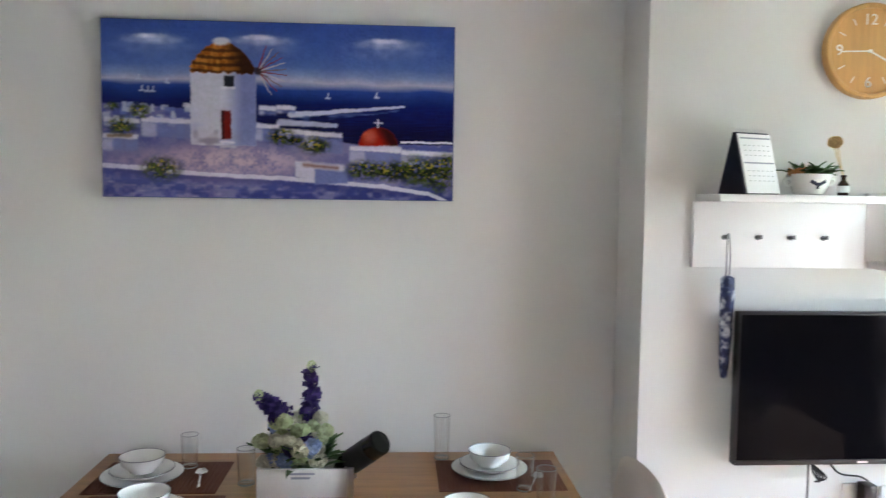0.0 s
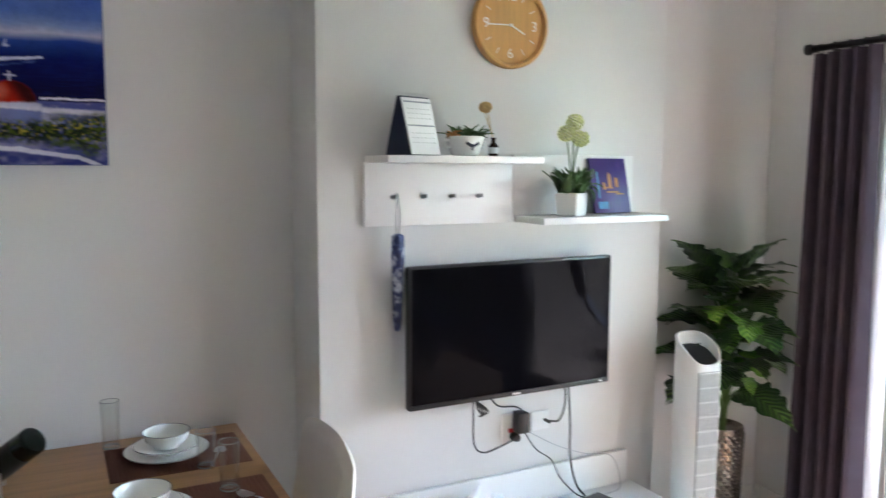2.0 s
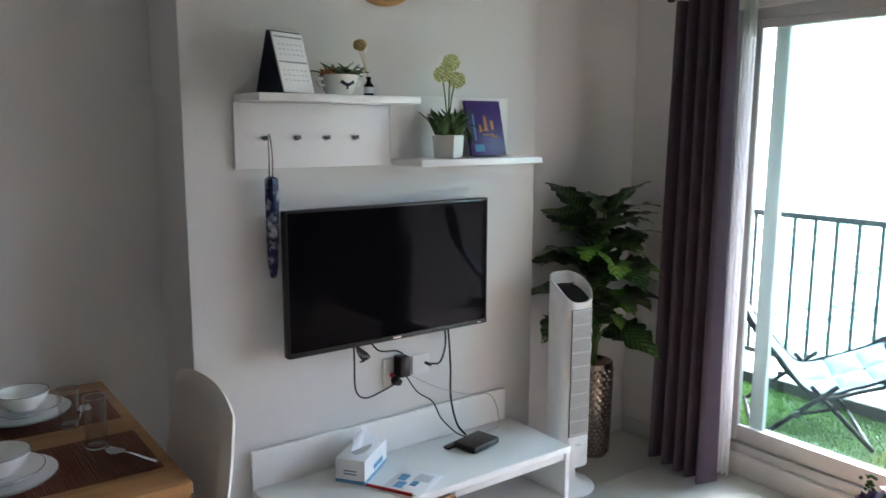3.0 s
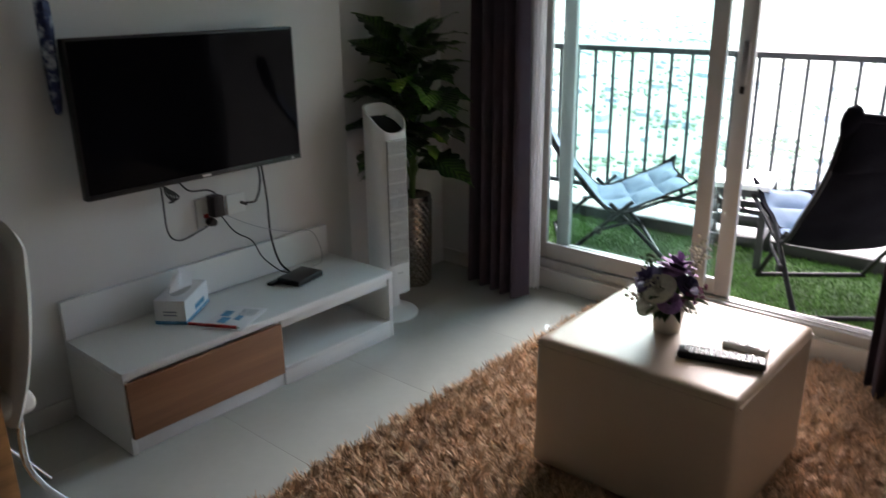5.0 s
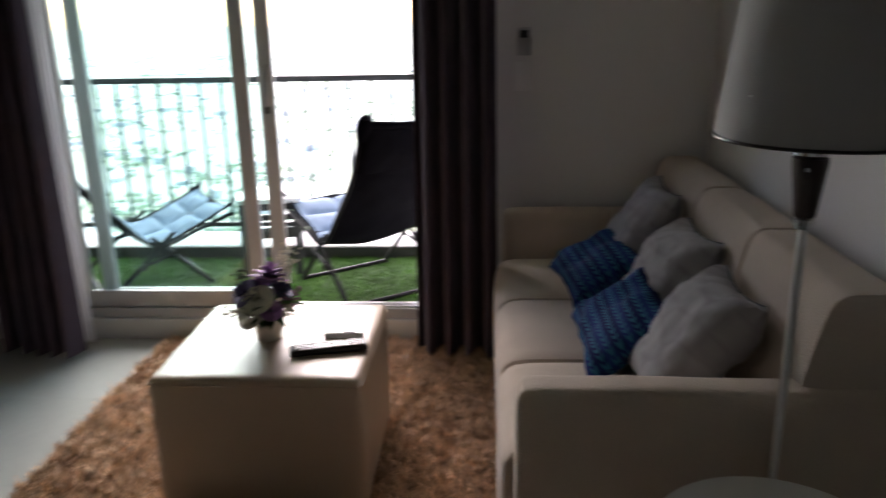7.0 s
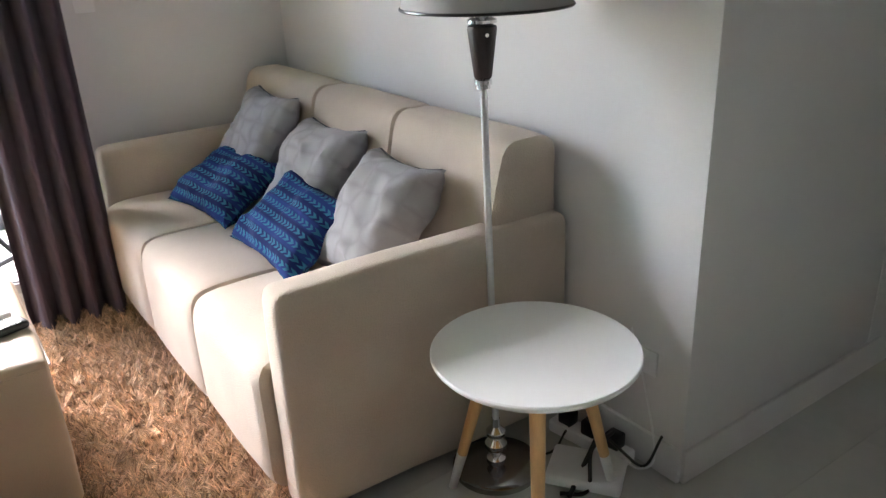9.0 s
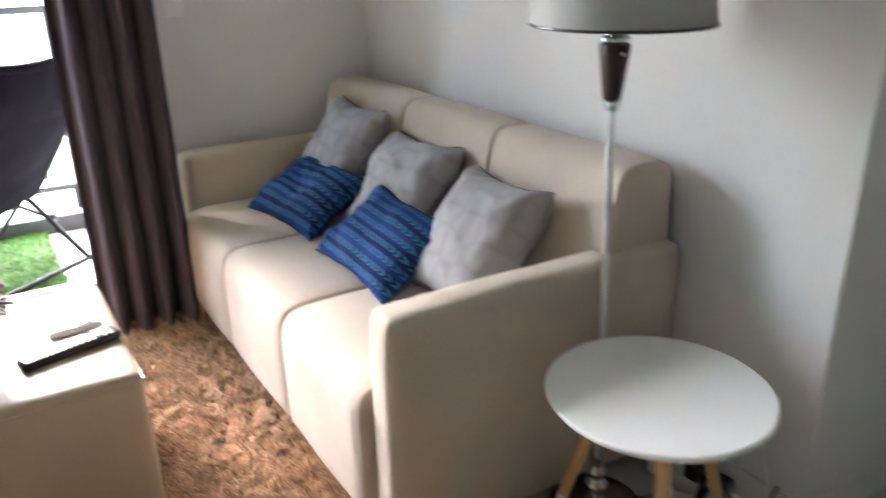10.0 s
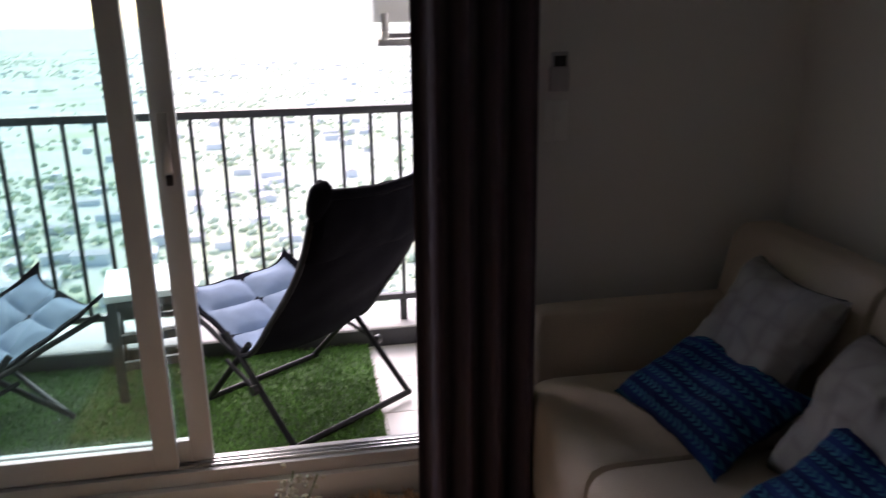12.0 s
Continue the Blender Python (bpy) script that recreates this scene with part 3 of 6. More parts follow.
WINE = mat("wine_bottle", (0.006, 0.010, 0.008), 0.08, var=0.2)
FOIL = mat("wine_label", (0.010, 0.018, 0.018), 0.4, var=0.3, scale=30)
RUST = picked("placemat", [(0.11, 0.03, 0.018), (0.17, 0.055, 0.03), (0.10, 0.028, 0.018), (0.20, 0.09, 0.05)], 0.8, 40, "X", (1, 0.4, 1), 0.5)
WHITEWOOD = mat("white_crate", (0.74, 0.73, 0.71), 0.5, var=0.06, scale=10, bump=0.1)
CHAIRW = mat("chair_leatherette", (0.66, 0.61, 0.56), 0.5, var=0.04, scale=5, bump=0.15, bscale=260)


def letters(text, size, material, parent, m, name="numeral"):
    cu = bpy.data.curves.new(name, "FONT")
    cu.body, cu.size, cu.align_x, cu.align_y, cu.extrude = text, size, "CENTER", "CENTER", 0.0008
    tmp = bpy.data.objects.new("tmp", cu)
    me = bpy.data.meshes.new_from_object(tmp)
    bpy.data.objects.remove(tmp)
    me.materials.append(material)
    o = new(name, me)
    o.parent, o.matrix_basis = parent, m
    return o


UP = Matrix.Rotation(radians(90), 4, "X")        # lays a flat sheet upright, facing -y

# ---- shelf on the television wall ----
shelf = thing("wall_shelf", pose(1.39, YT, 1.465), "white wall shelf unit with two ledges and four coat hooks", "wall shelf")
span("back_board", (0.0, -0.02, 0.005), (0.619, -0.001, 0.232), WHITE, shelf, 0.0015)
span("back_board", (0.621, -0.02, 0.03), (1.215, -0.001, 0.268), WHITE, shelf, 0.0015)
span("upper_ledge", (0.010, -0.215, 0.233), (0.632, -0.001, 0.258), WHITE, shelf, 0.002)
span("lower_ledge", (0.640, -0.207, 0.004), (1.248, -0.001, 0.029), WHITE, shelf, 0.002)
for x in (0.108, 0.228, 0.345, 0.462):
    bm = bmesh.new()
    add_lathe(bm, [(0, 0), (0.009, 0), (0.009, 0.006), (0.004, 0.007), (0.004, 0.028), (0, 0.029)], 12, (x, -0.021, 0.110), UP)
    add_tube(bm, [(x, -0.049, 0.106), (x, -0.049, 0.120)], 0.0052, 8)
    part("hook", bm, GUN, shelf, "small steel coat hook")

# umbrella on the first hook
umb = thing("umbrella", pose(1.502, 3.345, 1.085), "folded navy and white patterned umbrella hanging from a coat hook", "umbrella")
bm = bmesh.new()
add_lathe(bm, [(0, 0), (0.010, 0.005), (0.016, 0.05), (0.021, 0.16), (0.023, 0.28), (0.021, 0.352), (0.012, 0.358), (0, 0.36)], 14)
for v in bm.verts:
    a = math.atan2(v.co.y, v.co.x)
    v.co.x *= 1 + 0.16 * math.sin(5 * a + 12 * v.co.z)
    v.co.y *= 1 + 0.16 * math.sin(5 * a + 12 * v.co.z)
part("canopy", bm, UMB, umb)
bm = bmesh.new()
add_tube(bm, [(-0.006, 0, 0.355), (-0.004, 0.002, 0.42), (-0.003, 0.004, 0.495), (0.002, 0.004, 0.497), (0.008, 0.002, 0.43), (0.006, 0, 0.355)], 0.002, 6, 4)
part("strap", bm, NAVY, umb)

# ---- wall clock ----
clock = thing("wall_clock", pose(1.987, YT, 2.222) @ Matrix.Diagonal((0.955, 1, 0.955, 1)), "round bamboo wall clock with white numerals and pointers", "clock")
bm = bmesh.new()
add_lathe(bm, [(0, 0.001), (0.165, 0.001), (0.170, 0.006), (0.170, 0.036), (0.166, 0.040), (0.157, 0.040), (0.153, 0.036), (0.152, 0.022), (0, 0.022)], 64, m=UP)
part("case", bm, BAMBOO, clock)
for tx, a in (("12", 90), ("3", 0), ("6", -90), ("9", 180)):
    letters(tx, 0.055, WHITEINK, clock, Matrix.Translation((0.112 * math.cos(radians(a)), -0.0232, 0.112 * math.sin(radians(a)))) @ UP)
for k in range(12):
    if k % 3:
        a = radians(30 * k)
        box_part("hour_mark", (0.118 * math.cos(a), -0.023, 0.118 * math.sin(a)), (0.026, 0.001, 0.003), WHITEINK, clock, 0, rot=Matrix.Rotation(-a, 4, "Y"))
for ln, w, a in ((0.078, 0.006, -27), (0.115, 0.005, 182)):
    r = radians(a)
    box_part("clock_hand", (ln * 0.42 * math.cos(r), -0.026 - w * 0.2, ln * 0.42 * math.sin(r)), (ln, 0.0015, w), WHITEINK, clock, 0, rot=Matrix.Rotation(-r, 4, "Y"))
bm = bmesh.new()
add_lathe(bm, [(0, 0.022), (0.006, 0.022), (0.006, 0.031), (0, 0.032)], 12, m=UP)
part("hub", bm, WHITEINK, clock)

# ---- things on the ledges ----
ZU, ZL = 1.724, 1.495
cal = thing("desk_calendar", pose(1.537, 3.290, ZU, 0, 0, 20), "spiral desk calendar with white pages on a navy stand", "calendar")
for s in (-1, 1):
    bm = bmesh.new()
    add_box(bm, (0, 0, 0.105), (0.145, 0.003, 0.212), 0.0008, 1)
    part("stand", bm, NAVY, cal, m=Matrix.Translation((0, s * 0.06, 0)) @ Matrix.Rotation(radians(15.5 * s), 4, "X"))
page = box_part("page_block", (0, 0, 0.104), (0.142, 0.005, 0.203), PAPER, cal, 0.001)
page.matrix_basis = Matrix.Translation((0.004, -0.0645, 0)) @ Matrix.Rotation(radians(-15.5), 4, "X")
for z in (0.19, 0.105):
    box_part("month_band", (0, -0.0035, z), (0.13, 0.0008, 0.005), INK, page, 0)
for k in range(6):
    for z in (0.165, 0.148, 0.131, 0.078, 0.061, 0.044):
        box_part("date_bar", (-0.05 + k * 0.02, -0.0033, z), (0.009, 0.0006, 0.003), PLUGGREY, page, 0)
bm = bmesh.new()
for k in range(12):
    x = -0.06 + k * 0.011
    add_tube(bm, [(x, 0.006 * math.cos(a), 0.209 + 0.006 * math.sin(a)) for a in [i * math.pi / 4 for i in range(9)]], 0.0008, 5)
part("spiral", bm, STEEL, cal)


def tuft(n, length, width, spread, seed, up=0.6, curl=0.5):
    """A bunch of narrow bent leaves from one root."""
    rs = random.Random(seed)
    bm = bmesh.new()
    for _ in range(n):
        a, ln, ti = rs.uniform(0, 2 * math.pi), length * rs.uniform(0.6, 1.1), rs.uniform(0.1, up)
        o = Vector((spread * rs.uniform(-1, 1), spread * rs.uniform(-0.6, 0.6), 0))
        d, s = Vector((math.cos(a), math.sin(a), 0)), Vector((-math.sin(a), math.cos(a), 0))

        def f(u, v):
            w = width * math.sin(math.pi * min(1, 0.12 + 0.88 * u)) * (v - 0.5)
            t = ti + curl * u
            return o + d * math.sin(t) * ln * u + Vector((0, 0, math.cos(t) * ln * u - abs(v - 0.5) * -width * 0.4)) + s * w
        add_grid(bm, f, 5, 2)
    return bm


bowlpot = thing("succulent_pot", pose(1.743, 3.285, ZU), "white ceramic pot with a dark motif, full of small succulents", "potted plant")
bm = bmesh.new()
add_lathe(bm, [(0, 0.002), (0.045, 0.002), (0.052, 0.01), (0.068, 0.062), (0.072, 0.068), (0.068, 0.07), (0.062, 0.062), (0, 0.058)], 28)
part("pot", bm, CERAMIC, bowlpot)
for s in (-1, 1):
    bm = bmesh.new()
    add_tube(bm, [(s * 0.066, 0, 0.055), (s * 0.085, 0, 0.05), (s * 0.078, 0, 0.032), (s * 0.058, 0, 0.034)], 0.005, 8, 5)
    part("pot_handle", bm, CERAMIC, bowlpot)
    box_part("motif", (s * 0.014, -0.0585, 0.040), (0.026, 0.003, 0.012), NAVY, bowlpot, 0.001, rot=Matrix.Rotation(radians(s * -28), 4, "Y") @ Matrix.Rotation(radians(17), 4, "X"))
box_part("motif", (0, -0.058, 0.030), (0.008, 0.003, 0.022), NAVY, bowlpot, 0.001, rot=Matrix.Rotation(radians(17), 4, "X"))
part("foliage", tuft(60, 0.065, 0.018, 0.05, 4, 0.9), LEAFS, bowlpot, m=Matrix.Translation((0.008, 0, 0.058)))
part("red_foliage", tuft(14, 0.045, 0.016, 0.02, 6, 0.9), ORANGE, bowlpot, m=Matrix.Translation((-0.05, 0, 0.06)))

diff = thing("reed_diffuser", pose(1.862, 3.285, ZU), "small brown bottle with dried flower stems", "diffuser")
bm = bmesh.new()
add_lathe(bm, [(0, 0), (0.016, 0), (0.018, 0.003), (0.018, 0.038), (0.008, 0.05), (0.008, 0.062), (0.010, 0.063), (0.010, 0.068), (0, 0.068)], 20)
part("bottle", bm, AMBER, diff)
bm = bmesh.new()
add_lathe(bm, [(0.0184, 0.010), (0.0184, 0.032)], 20)
part("paper_label", bm, PAPER, diff)
for dx, dz in ((-0.03, 0.17), (-0.02, 0.165), (-0.036, 0.16)):
    bm = bmesh.new()
    add_tube(bm, [(0, 0, 0.06), (dx * 0.5, 0.004, 0.11), (dx, 0.006, dz)], 0.0012, 5, 3)
    part("stem", bm, REED, diff)


def pompom(n, r, bit, seed, squash=1.0):
    """A round head of many small petals."""
    rs = random.Random(seed)
    bm = bmesh.new()
    for k in range(n):
        z = 1 - 2 * (k + 0.5) / n
        a = k * 2.39996
        q = Vector((math.sqrt(1 - z * z) * math.cos(a), math.sqrt(1 - z * z) * math.sin(a), z * squash)) * r * rs.uniform(0.86, 1.08)
        d = q.normalized()
        s = d.orthogonal().normalized()
        s = Matrix.Rotation(rs.uniform(0, 6.28), 3, d) @ s
        t = d.cross(s)
        v = [bm.verts.new(q + bit * w) for w in (s, t * 0.8 + d * 0.25, -s, -t * 0.8 + d * 0.25)]
        c = bm.verts.new(q - d * bit * 0.5)
        for i in range(4):
            bm.faces.new((c, v[i], v[(i + 1) % 4]))
    return bm


part("dried_head", pompom(120, 0.022, 0.007, 3, 0.85), REED, diff, m=Matrix.Translation((-0.032, 0.006, 0.178)))

orch = thing("potted_flower", pose(2.212, 3.275, ZL), "square white pot with grassy leaves and three pale green blooms", "potted plant")
bm = bmesh.new()
add_box(bm, (0, 0, 0.045), (0.098, 0.098, 0.09), 0.006, 3)
for v in bm.verts:
    v.co.x *= 0.86 + 1.6 * v.co.z
    v.co.y *= 0.86 + 1.6 * v.co.z
part("pot", bm, CERAMIC, orch, m=Matrix.Rotation(radians(28), 4, "Z"))
part("foliage", tuft(120, 0.115, 0.024, 0.042, 11, 0.5, 0.3), LEAFS, orch, m=Matrix.Translation((0, 0, 0.08)))
part("trailing_foliage", tuft(14, 0.08, 0.022, 0.015, 12, 1.3, 1.2), LEAFS, orch, m=Matrix.Translation((0.045, -0.02, 0.10)))
for k, (dx, dz) in enumerate(((-0.034, 0.318), (0.034, 0.300), (0.006, 0.362))):
    bm = bmesh.new()
    add_tube(bm, [(0, 0, 0.08), (dx * 0.4, 0, 0.22), (dx, -0.004, dz)], 0.0028, 6, 4)
    part("stem", bm, STEM, orch)
    part("bloom", pompom(90, 0.033, 0.008, 20 + k, 0.9), YGREEN, orch, m=Matrix.Translation((dx, -0.006, dz)))

bk = thing("guide_book", pose(2.450, 3.315, ZL) @ Matrix.Rotation(radians(-14), 4, "X"), "purple hardback book leaning on the shelf board", "book")
box_part("cover", (0, 0, 0.118), (0.185, 0.014, 0.228), PURPLEBOOK, bk, 0.002)
box_part("page_edge", (0.002, 0.0, 0.2335), (0.176, 0.010, 0.004), PAPER, bk, 0)
for x, z, w, h in ((0.0, 0.135, 0.016, 0.06), (0.035, 0.13, 0.014, 0.04), (-0.03, 0.115, 0.012, 0.03), (0.01, 0.09, 0.06, 0.006), (0.045, 0.082, 0.04, 0.005), (0.0, 0.165, 0.008, 0.012), (-0.01, 0.108, 0.05, 0.005)):
    box_part("cover_picture", (x, -0.0075, z), (w, 0.001, h), ORANGE, bk, 0)
for x, z, w, h in ((-0.06, 0.12, 0.008, 0.11), (-0.045, 0.035, 0.05, 0.03)):
    box_part("cover_picture", (x, -0.0075, z), (w, 0.001, h), CYAN, bk, 0)

# ---- painting ----
PW, PH = 1.290, 0.647
canvas = thing("painting", pose(-0.070, YP - 0.036, 2.008), "unframed canvas painting of a white windmill above a blue sea", "painting")
NU, NV = 460, 230
GU, GV = np.meshgrid((np.arange(NU + 1)) / NU, (np.arange(NV + 1)) / NV)


def drift(seed, cu, cv):
    """Soft random values from -1 to 1 over the canvas, about cu by cv patches."""
    rs = np.random.RandomState(seed)
    g = rs.uniform(-1, 1, (cv + 3, cu + 3))
    a, b = GU * cu, GV * cv
    i, j = a.astype(int), b.astype(int)
    p, q = a - i, b - j
    p, q = p * p * (3 - 2 * p), q * q * (3 - 2 * q)
    return (g[j, i] * (1 - p) + g[j, i + 1] * p) * (1 - q) + (g[j + 1, i] * (1 - p) + g[j + 1, i + 1] * p) * q


def ease(x, a, b):
    t = np.clip((x - a) / (b - a), 0, 1)
    return t * t * (3 - 2 * t)


FINE, MIDD, BROAD = drift(1, 150, 90), drift(2, 50, 34), drift(3, 14, 10)
BU, BV = GU + 0.0012 * MIDD + 0.0014 * FINE, GV + 0.0028 * drift(4, 40, 26) + 0.0022 * drift(5, 150, 90)
paint = np.zeros(GU.shape + (3,))


def lay(mask, color, thick=1.0):
    """Brush a colour on where the mask covers the canvas."""
    m = np.clip(mask * thick, 0, 1)[..., None]
    paint[...] = paint * (1 - m) + np.array(color) * m


def block(u0, v0, u1, v1, e=0.004, skew=0.0):
    v = BV - skew * (BU - u0)
    return ease(BU, u0 - e, u0 + e) * ease(-BU, -u1 - e, -u1 + e) * ease(v, v0 - 2 * e, v0 + 2 * e) * ease(-v, -v1 - 2 * e, -v1 + 2 * e)


def blot(u, v, ru, rv, e=0.25):
    d = np.sqrt(((BU - u) / ru) ** 2 + ((BV - v) / rv) ** 2)
    return 1 - ease(d, 1 - e, 1 + e)


def line_at(u0, v0, u1, v1, w, taper=1.0):
    k = np.clip(((BU - u0) * (u1 - u0) + (BV - v0) * (v1 - v0) * 0.25) / ((u1 - u0) ** 2 + 0.25 * (v1 - v0) ** 2), 0, 1)
    d = np.sqrt((BU - u0 - k * (u1 - u0)) ** 2 + 0.25 * (BV - v0 - k * (v1 - v0)) ** 2)
    w = w * (1 + (taper - 1) * k)
    return 1 - ease(d, w * 0.6, w * 1.4)


# colours: white lime wash, its blue shade, lit ground, cool ground, navy, thatch, brick red
LIME, SHADOWED, LIT, COOL, DEEP, STRAW, BRICK = (0.66, 0.64, 0.69), (0.20, 0.24, 0.47), (0.56, 0.45, 0.50), (0.11, 0.13, 0.33), (0.008, 0.012, 0.085), (0.36, 0.15, 0.035), (0.42, 0.04, 0.015)
hz = 0.335 + 0.01 * GU
BANDS = ((0, (0.085, 0.14, 0.37)), (0.12, (0.10, 0.165, 0.40)), (0.24, (0.15, 0.22, 0.45)), (0.29, (0.27, 0.33, 0.50)), (0.325, (0.47, 0.45, 0.54)), (0.34, (0.30, 0.32, 0.46)), (0.36, (0.055, 0.11, 0.33)), (0.45, (0.010, 0.026, 0.16)), (0.6, DEEP))
for c in range(3):
    paint[..., c] = np.interp(GV + 0.02 * BROAD - hz + 0.335, [b[0] for b in BANDS], [b[1][c] for b in BANDS])
for u, v, w in ((0.145, 0.10, 0.085), (0.45, 0.095, 0.085), (0.815, 0.10, 0.095)):
    lay(blot(u, v + 0.035, w, 0.05, 0.9) * (0.7 + 0.3 * MIDD), (0.26, 0.32, 0.53), 0.7)
    lay(blot(u, v + 0.008, w * 0.75, 0.022, 0.8) * (0.75 + 0.35 * MIDD), (0.55, 0.57, 0.68), 0.7)
    lay(blot(u - 0.01, v - 0.010, w * 0.42, 0.013, 0.7) * (0.8 + 0.4 * MIDD), (0.72, 0.70, 0.74), 0.75)
lay(ease(GV, 0.37, 0.40) * np.clip(drift(6, 30, 160), 0, 1), (0.02, 0.05, 0.22), 0.35)
# land
shore = np.interp(GU, [0, 0.06, 0.25, 0.45, 0.60, 0.72, 1.0], [0.47, 0.47, 0.50, 0.57, 0.64, 0.68, 0.68])
land = ease(BV, shore - 0.006, shore + 0.008)
lay(land, (0.26, 0.25, 0.42))
lay(land * np.clip(0.5 + BROAD + 0.9 * MIDD + 0.5 * FINE, 0, 1), COOL, 0.85)
lay(blot(0.36, 0.79, 0.24, 0.09, 0.8) * np.clip(0.75 + 0.5 * MIDD + 0.35 * FINE, 0, 1), LIT, 0.95)
lay(blot(0.10, 0.80, 0.10, 0.05, 0.8) * np.clip(0.6 + 0.6 * MIDD, 0, 1), (0.36, 0.30, 0.42), 0.8)
lay(land * ease(GV, 0.70, 0.95) * np.clip(1.3 * drift(7, 46, 60) - 0.25, 0, 1), (0.40, 0.36, 0.50), 0.7)
lay(ease(GV, 0.90, 1.0) * np.clip(0.4 + BROAD + MIDD, 0, 1), (0.06, 0.07, 0.24), 0.8)
# pier and far walls
lay(line_at(0.855, 0.462, 0.53, 0.52, 0.0032, 2.4), (0.56, 0.56, 0.64))
lay(line_at(0.84, 0.485, 0.54, 0.55, 0.003, 3.0) * np.clip(0.4 + drift(13, 40, 90), 0, 1), (0.16, 0.22, 0.42), 0.7)
lay(line_at(0.66, 0.575, 0.50, 0.565, 0.006, 1.6), (0.45, 0.46, 0.58))
rp = random.Random(8)
for k in range(46):
    u, v = rp.uniform(0.0, 0.235), rp.uniform(0.46, 0.56)
    w, h = rp.uniform(0.008, 0.022), rp.uniform(0.02, 0.045)
    lay(block(u, v, u + w, v + h, 0.003), (LIME, (0.40, 0.42, 0.55), SHADOWED, (0.5, 0.5, 0.58))[rp.randrange(4)], 0.85)
for u, v, w, h in ((0.005, 0.55, 0.10, 0.05), (0.11, 0.545, 0.14, 0.11), (0.0, 0.64, 0.10, 0.095), (0.44, 0.47, 0.05, 0.05), (0.49, 0.465, 0.055, 0.045), (0.43, 0.57, 0.07, 0.10), (0.50, 0.60, 0.09, 0.06), (0.57, 0.61, 0.11, 0.12), (0.70, 0.69, 0.15, 0.10), (0.85, 0.71, 0.15, 0.09)):
    lay(block(u, v, u + w, v + 0.028, 0.004, 0.08), LIME, 0.92)
    lay(block(u, v + 0.03, u + w, v + h, 0.005, 0.08) * (0.85 + 0.3 * MIDD), (0.24, 0.27, 0.47), 0.9)
    lay(block(u, v + 0.03, u + 0.3 * w, v + h, 0.006, 0.08), (0.48, 0.47, 0.58), 0.8)
lay(block(0.012, 0.645, 0.085, 0.665, 0.004), (0.28, 0.19, 0.12), 0.8)
lay(line_at(0.85, 0.665, 1.0, 0.665, 0.003), LIME)
# windmill
lay(block(0.248, 0.27, 0.432, 0.70, 0.003), (0.58, 0.57, 0.64))
lay(block(0.248, 0.27, 0.432, 0.70, 0.003) * ease(BU, 0.335, 0.40), (0.22, 0.25, 0.46), 0.85)
lay(block(0.248, 0.27, 0.432, 0.70, 0.003) * np.clip(MIDD + 0.3 * FINE, 0, 1) * ease(GV, 0.45, 0.68), (0.34, 0.35, 0.52), 0.7)
lay(block(0.255, 0.62, 0.33, 0.70, 0.01) * np.clip(0.4 + MIDD, 0, 1), (0.30, 0.26, 0.30), 0.7)
roof_half = np.interp(GV, [0.105, 0.13, 0.165, 0.20, 0.235, 0.26, 0.29], [0.008, 0.034, 0.057, 0.073, 0.084, 0.091, 0.088]) + 0.004 * FINE
roof = (1 - ease(np.abs(BU - 0.338), roof_half - 0.004, roof_half + 0.003)) * ease(BV, 0.10, 0.115) * (1 - ease(BV + 0.006 * FINE + 0.004 * np.sin(GU * 190), 0.282, 0.297))
lay(roof, STRAW)
lay(roof * np.clip(1.2 * drift(8, 120, 30) + 0.3, 0, 1) * (1 - ease(BU, 0.32, 0.40)), (0.60, 0.30, 0.08), 0.9)
lay(roof * ease(BU + 0.02 * MIDD, 0.345, 0.395), (0.05, 0.022, 0.014), 0.9)
for v in (0.165, 0.205, 0.245, 0.285):
    lay(roof * (1 - ease(np.abs(BV - v - 0.25 * (BU - 0.338) ** 2 * -6), 0.004, 0.014)), (0.07, 0.03, 0.015), 0.75)
lay(blot(0.336, 0.112, 0.024, 0.022, 0.4), (0.60, 0.58, 0.62))
lay(block(0.342, 0.305, 0.37, 0.37, 0.003), (0.05, 0.05, 0.07))
lay(block(0.336, 0.365, 0.374, 0.38, 0.003), LIME, 0.9)
lay(block(0.334, 0.50, 0.362, 0.665, 0.003), (0.24, 0.03, 0.02))
lay(block(0.334, 0.50, 0.342, 0.665, 0.002), (0.06, 0.02, 0.03), 0.8)
lay(block(0.332, 0.675, 0.372, 0.688, 0.003), LIME)
lay(block(0.33, 0.70, 0.376, 0.713, 0.003), (0.5, 0.48, 0.56))
for k in range(11):
    a = radians(-62 + k * 13.5)
    u, v = 0.437 + 0.082 * math.cos(a), 0.275 - 0.15 * math.sin(a)
    lay(line_at(0.437, 0.275, u, v, 0.0022, 0.5), ((0.55, 0.50, 0.50), (0.30, 0.05, 0.03), (0.25, 0.15, 0.10))[k % 3], 0.85)
lay(blot(0.437, 0.275, 0.012, 0.022, 0.4), (0.05, 0.03, 0.04), 0.9)
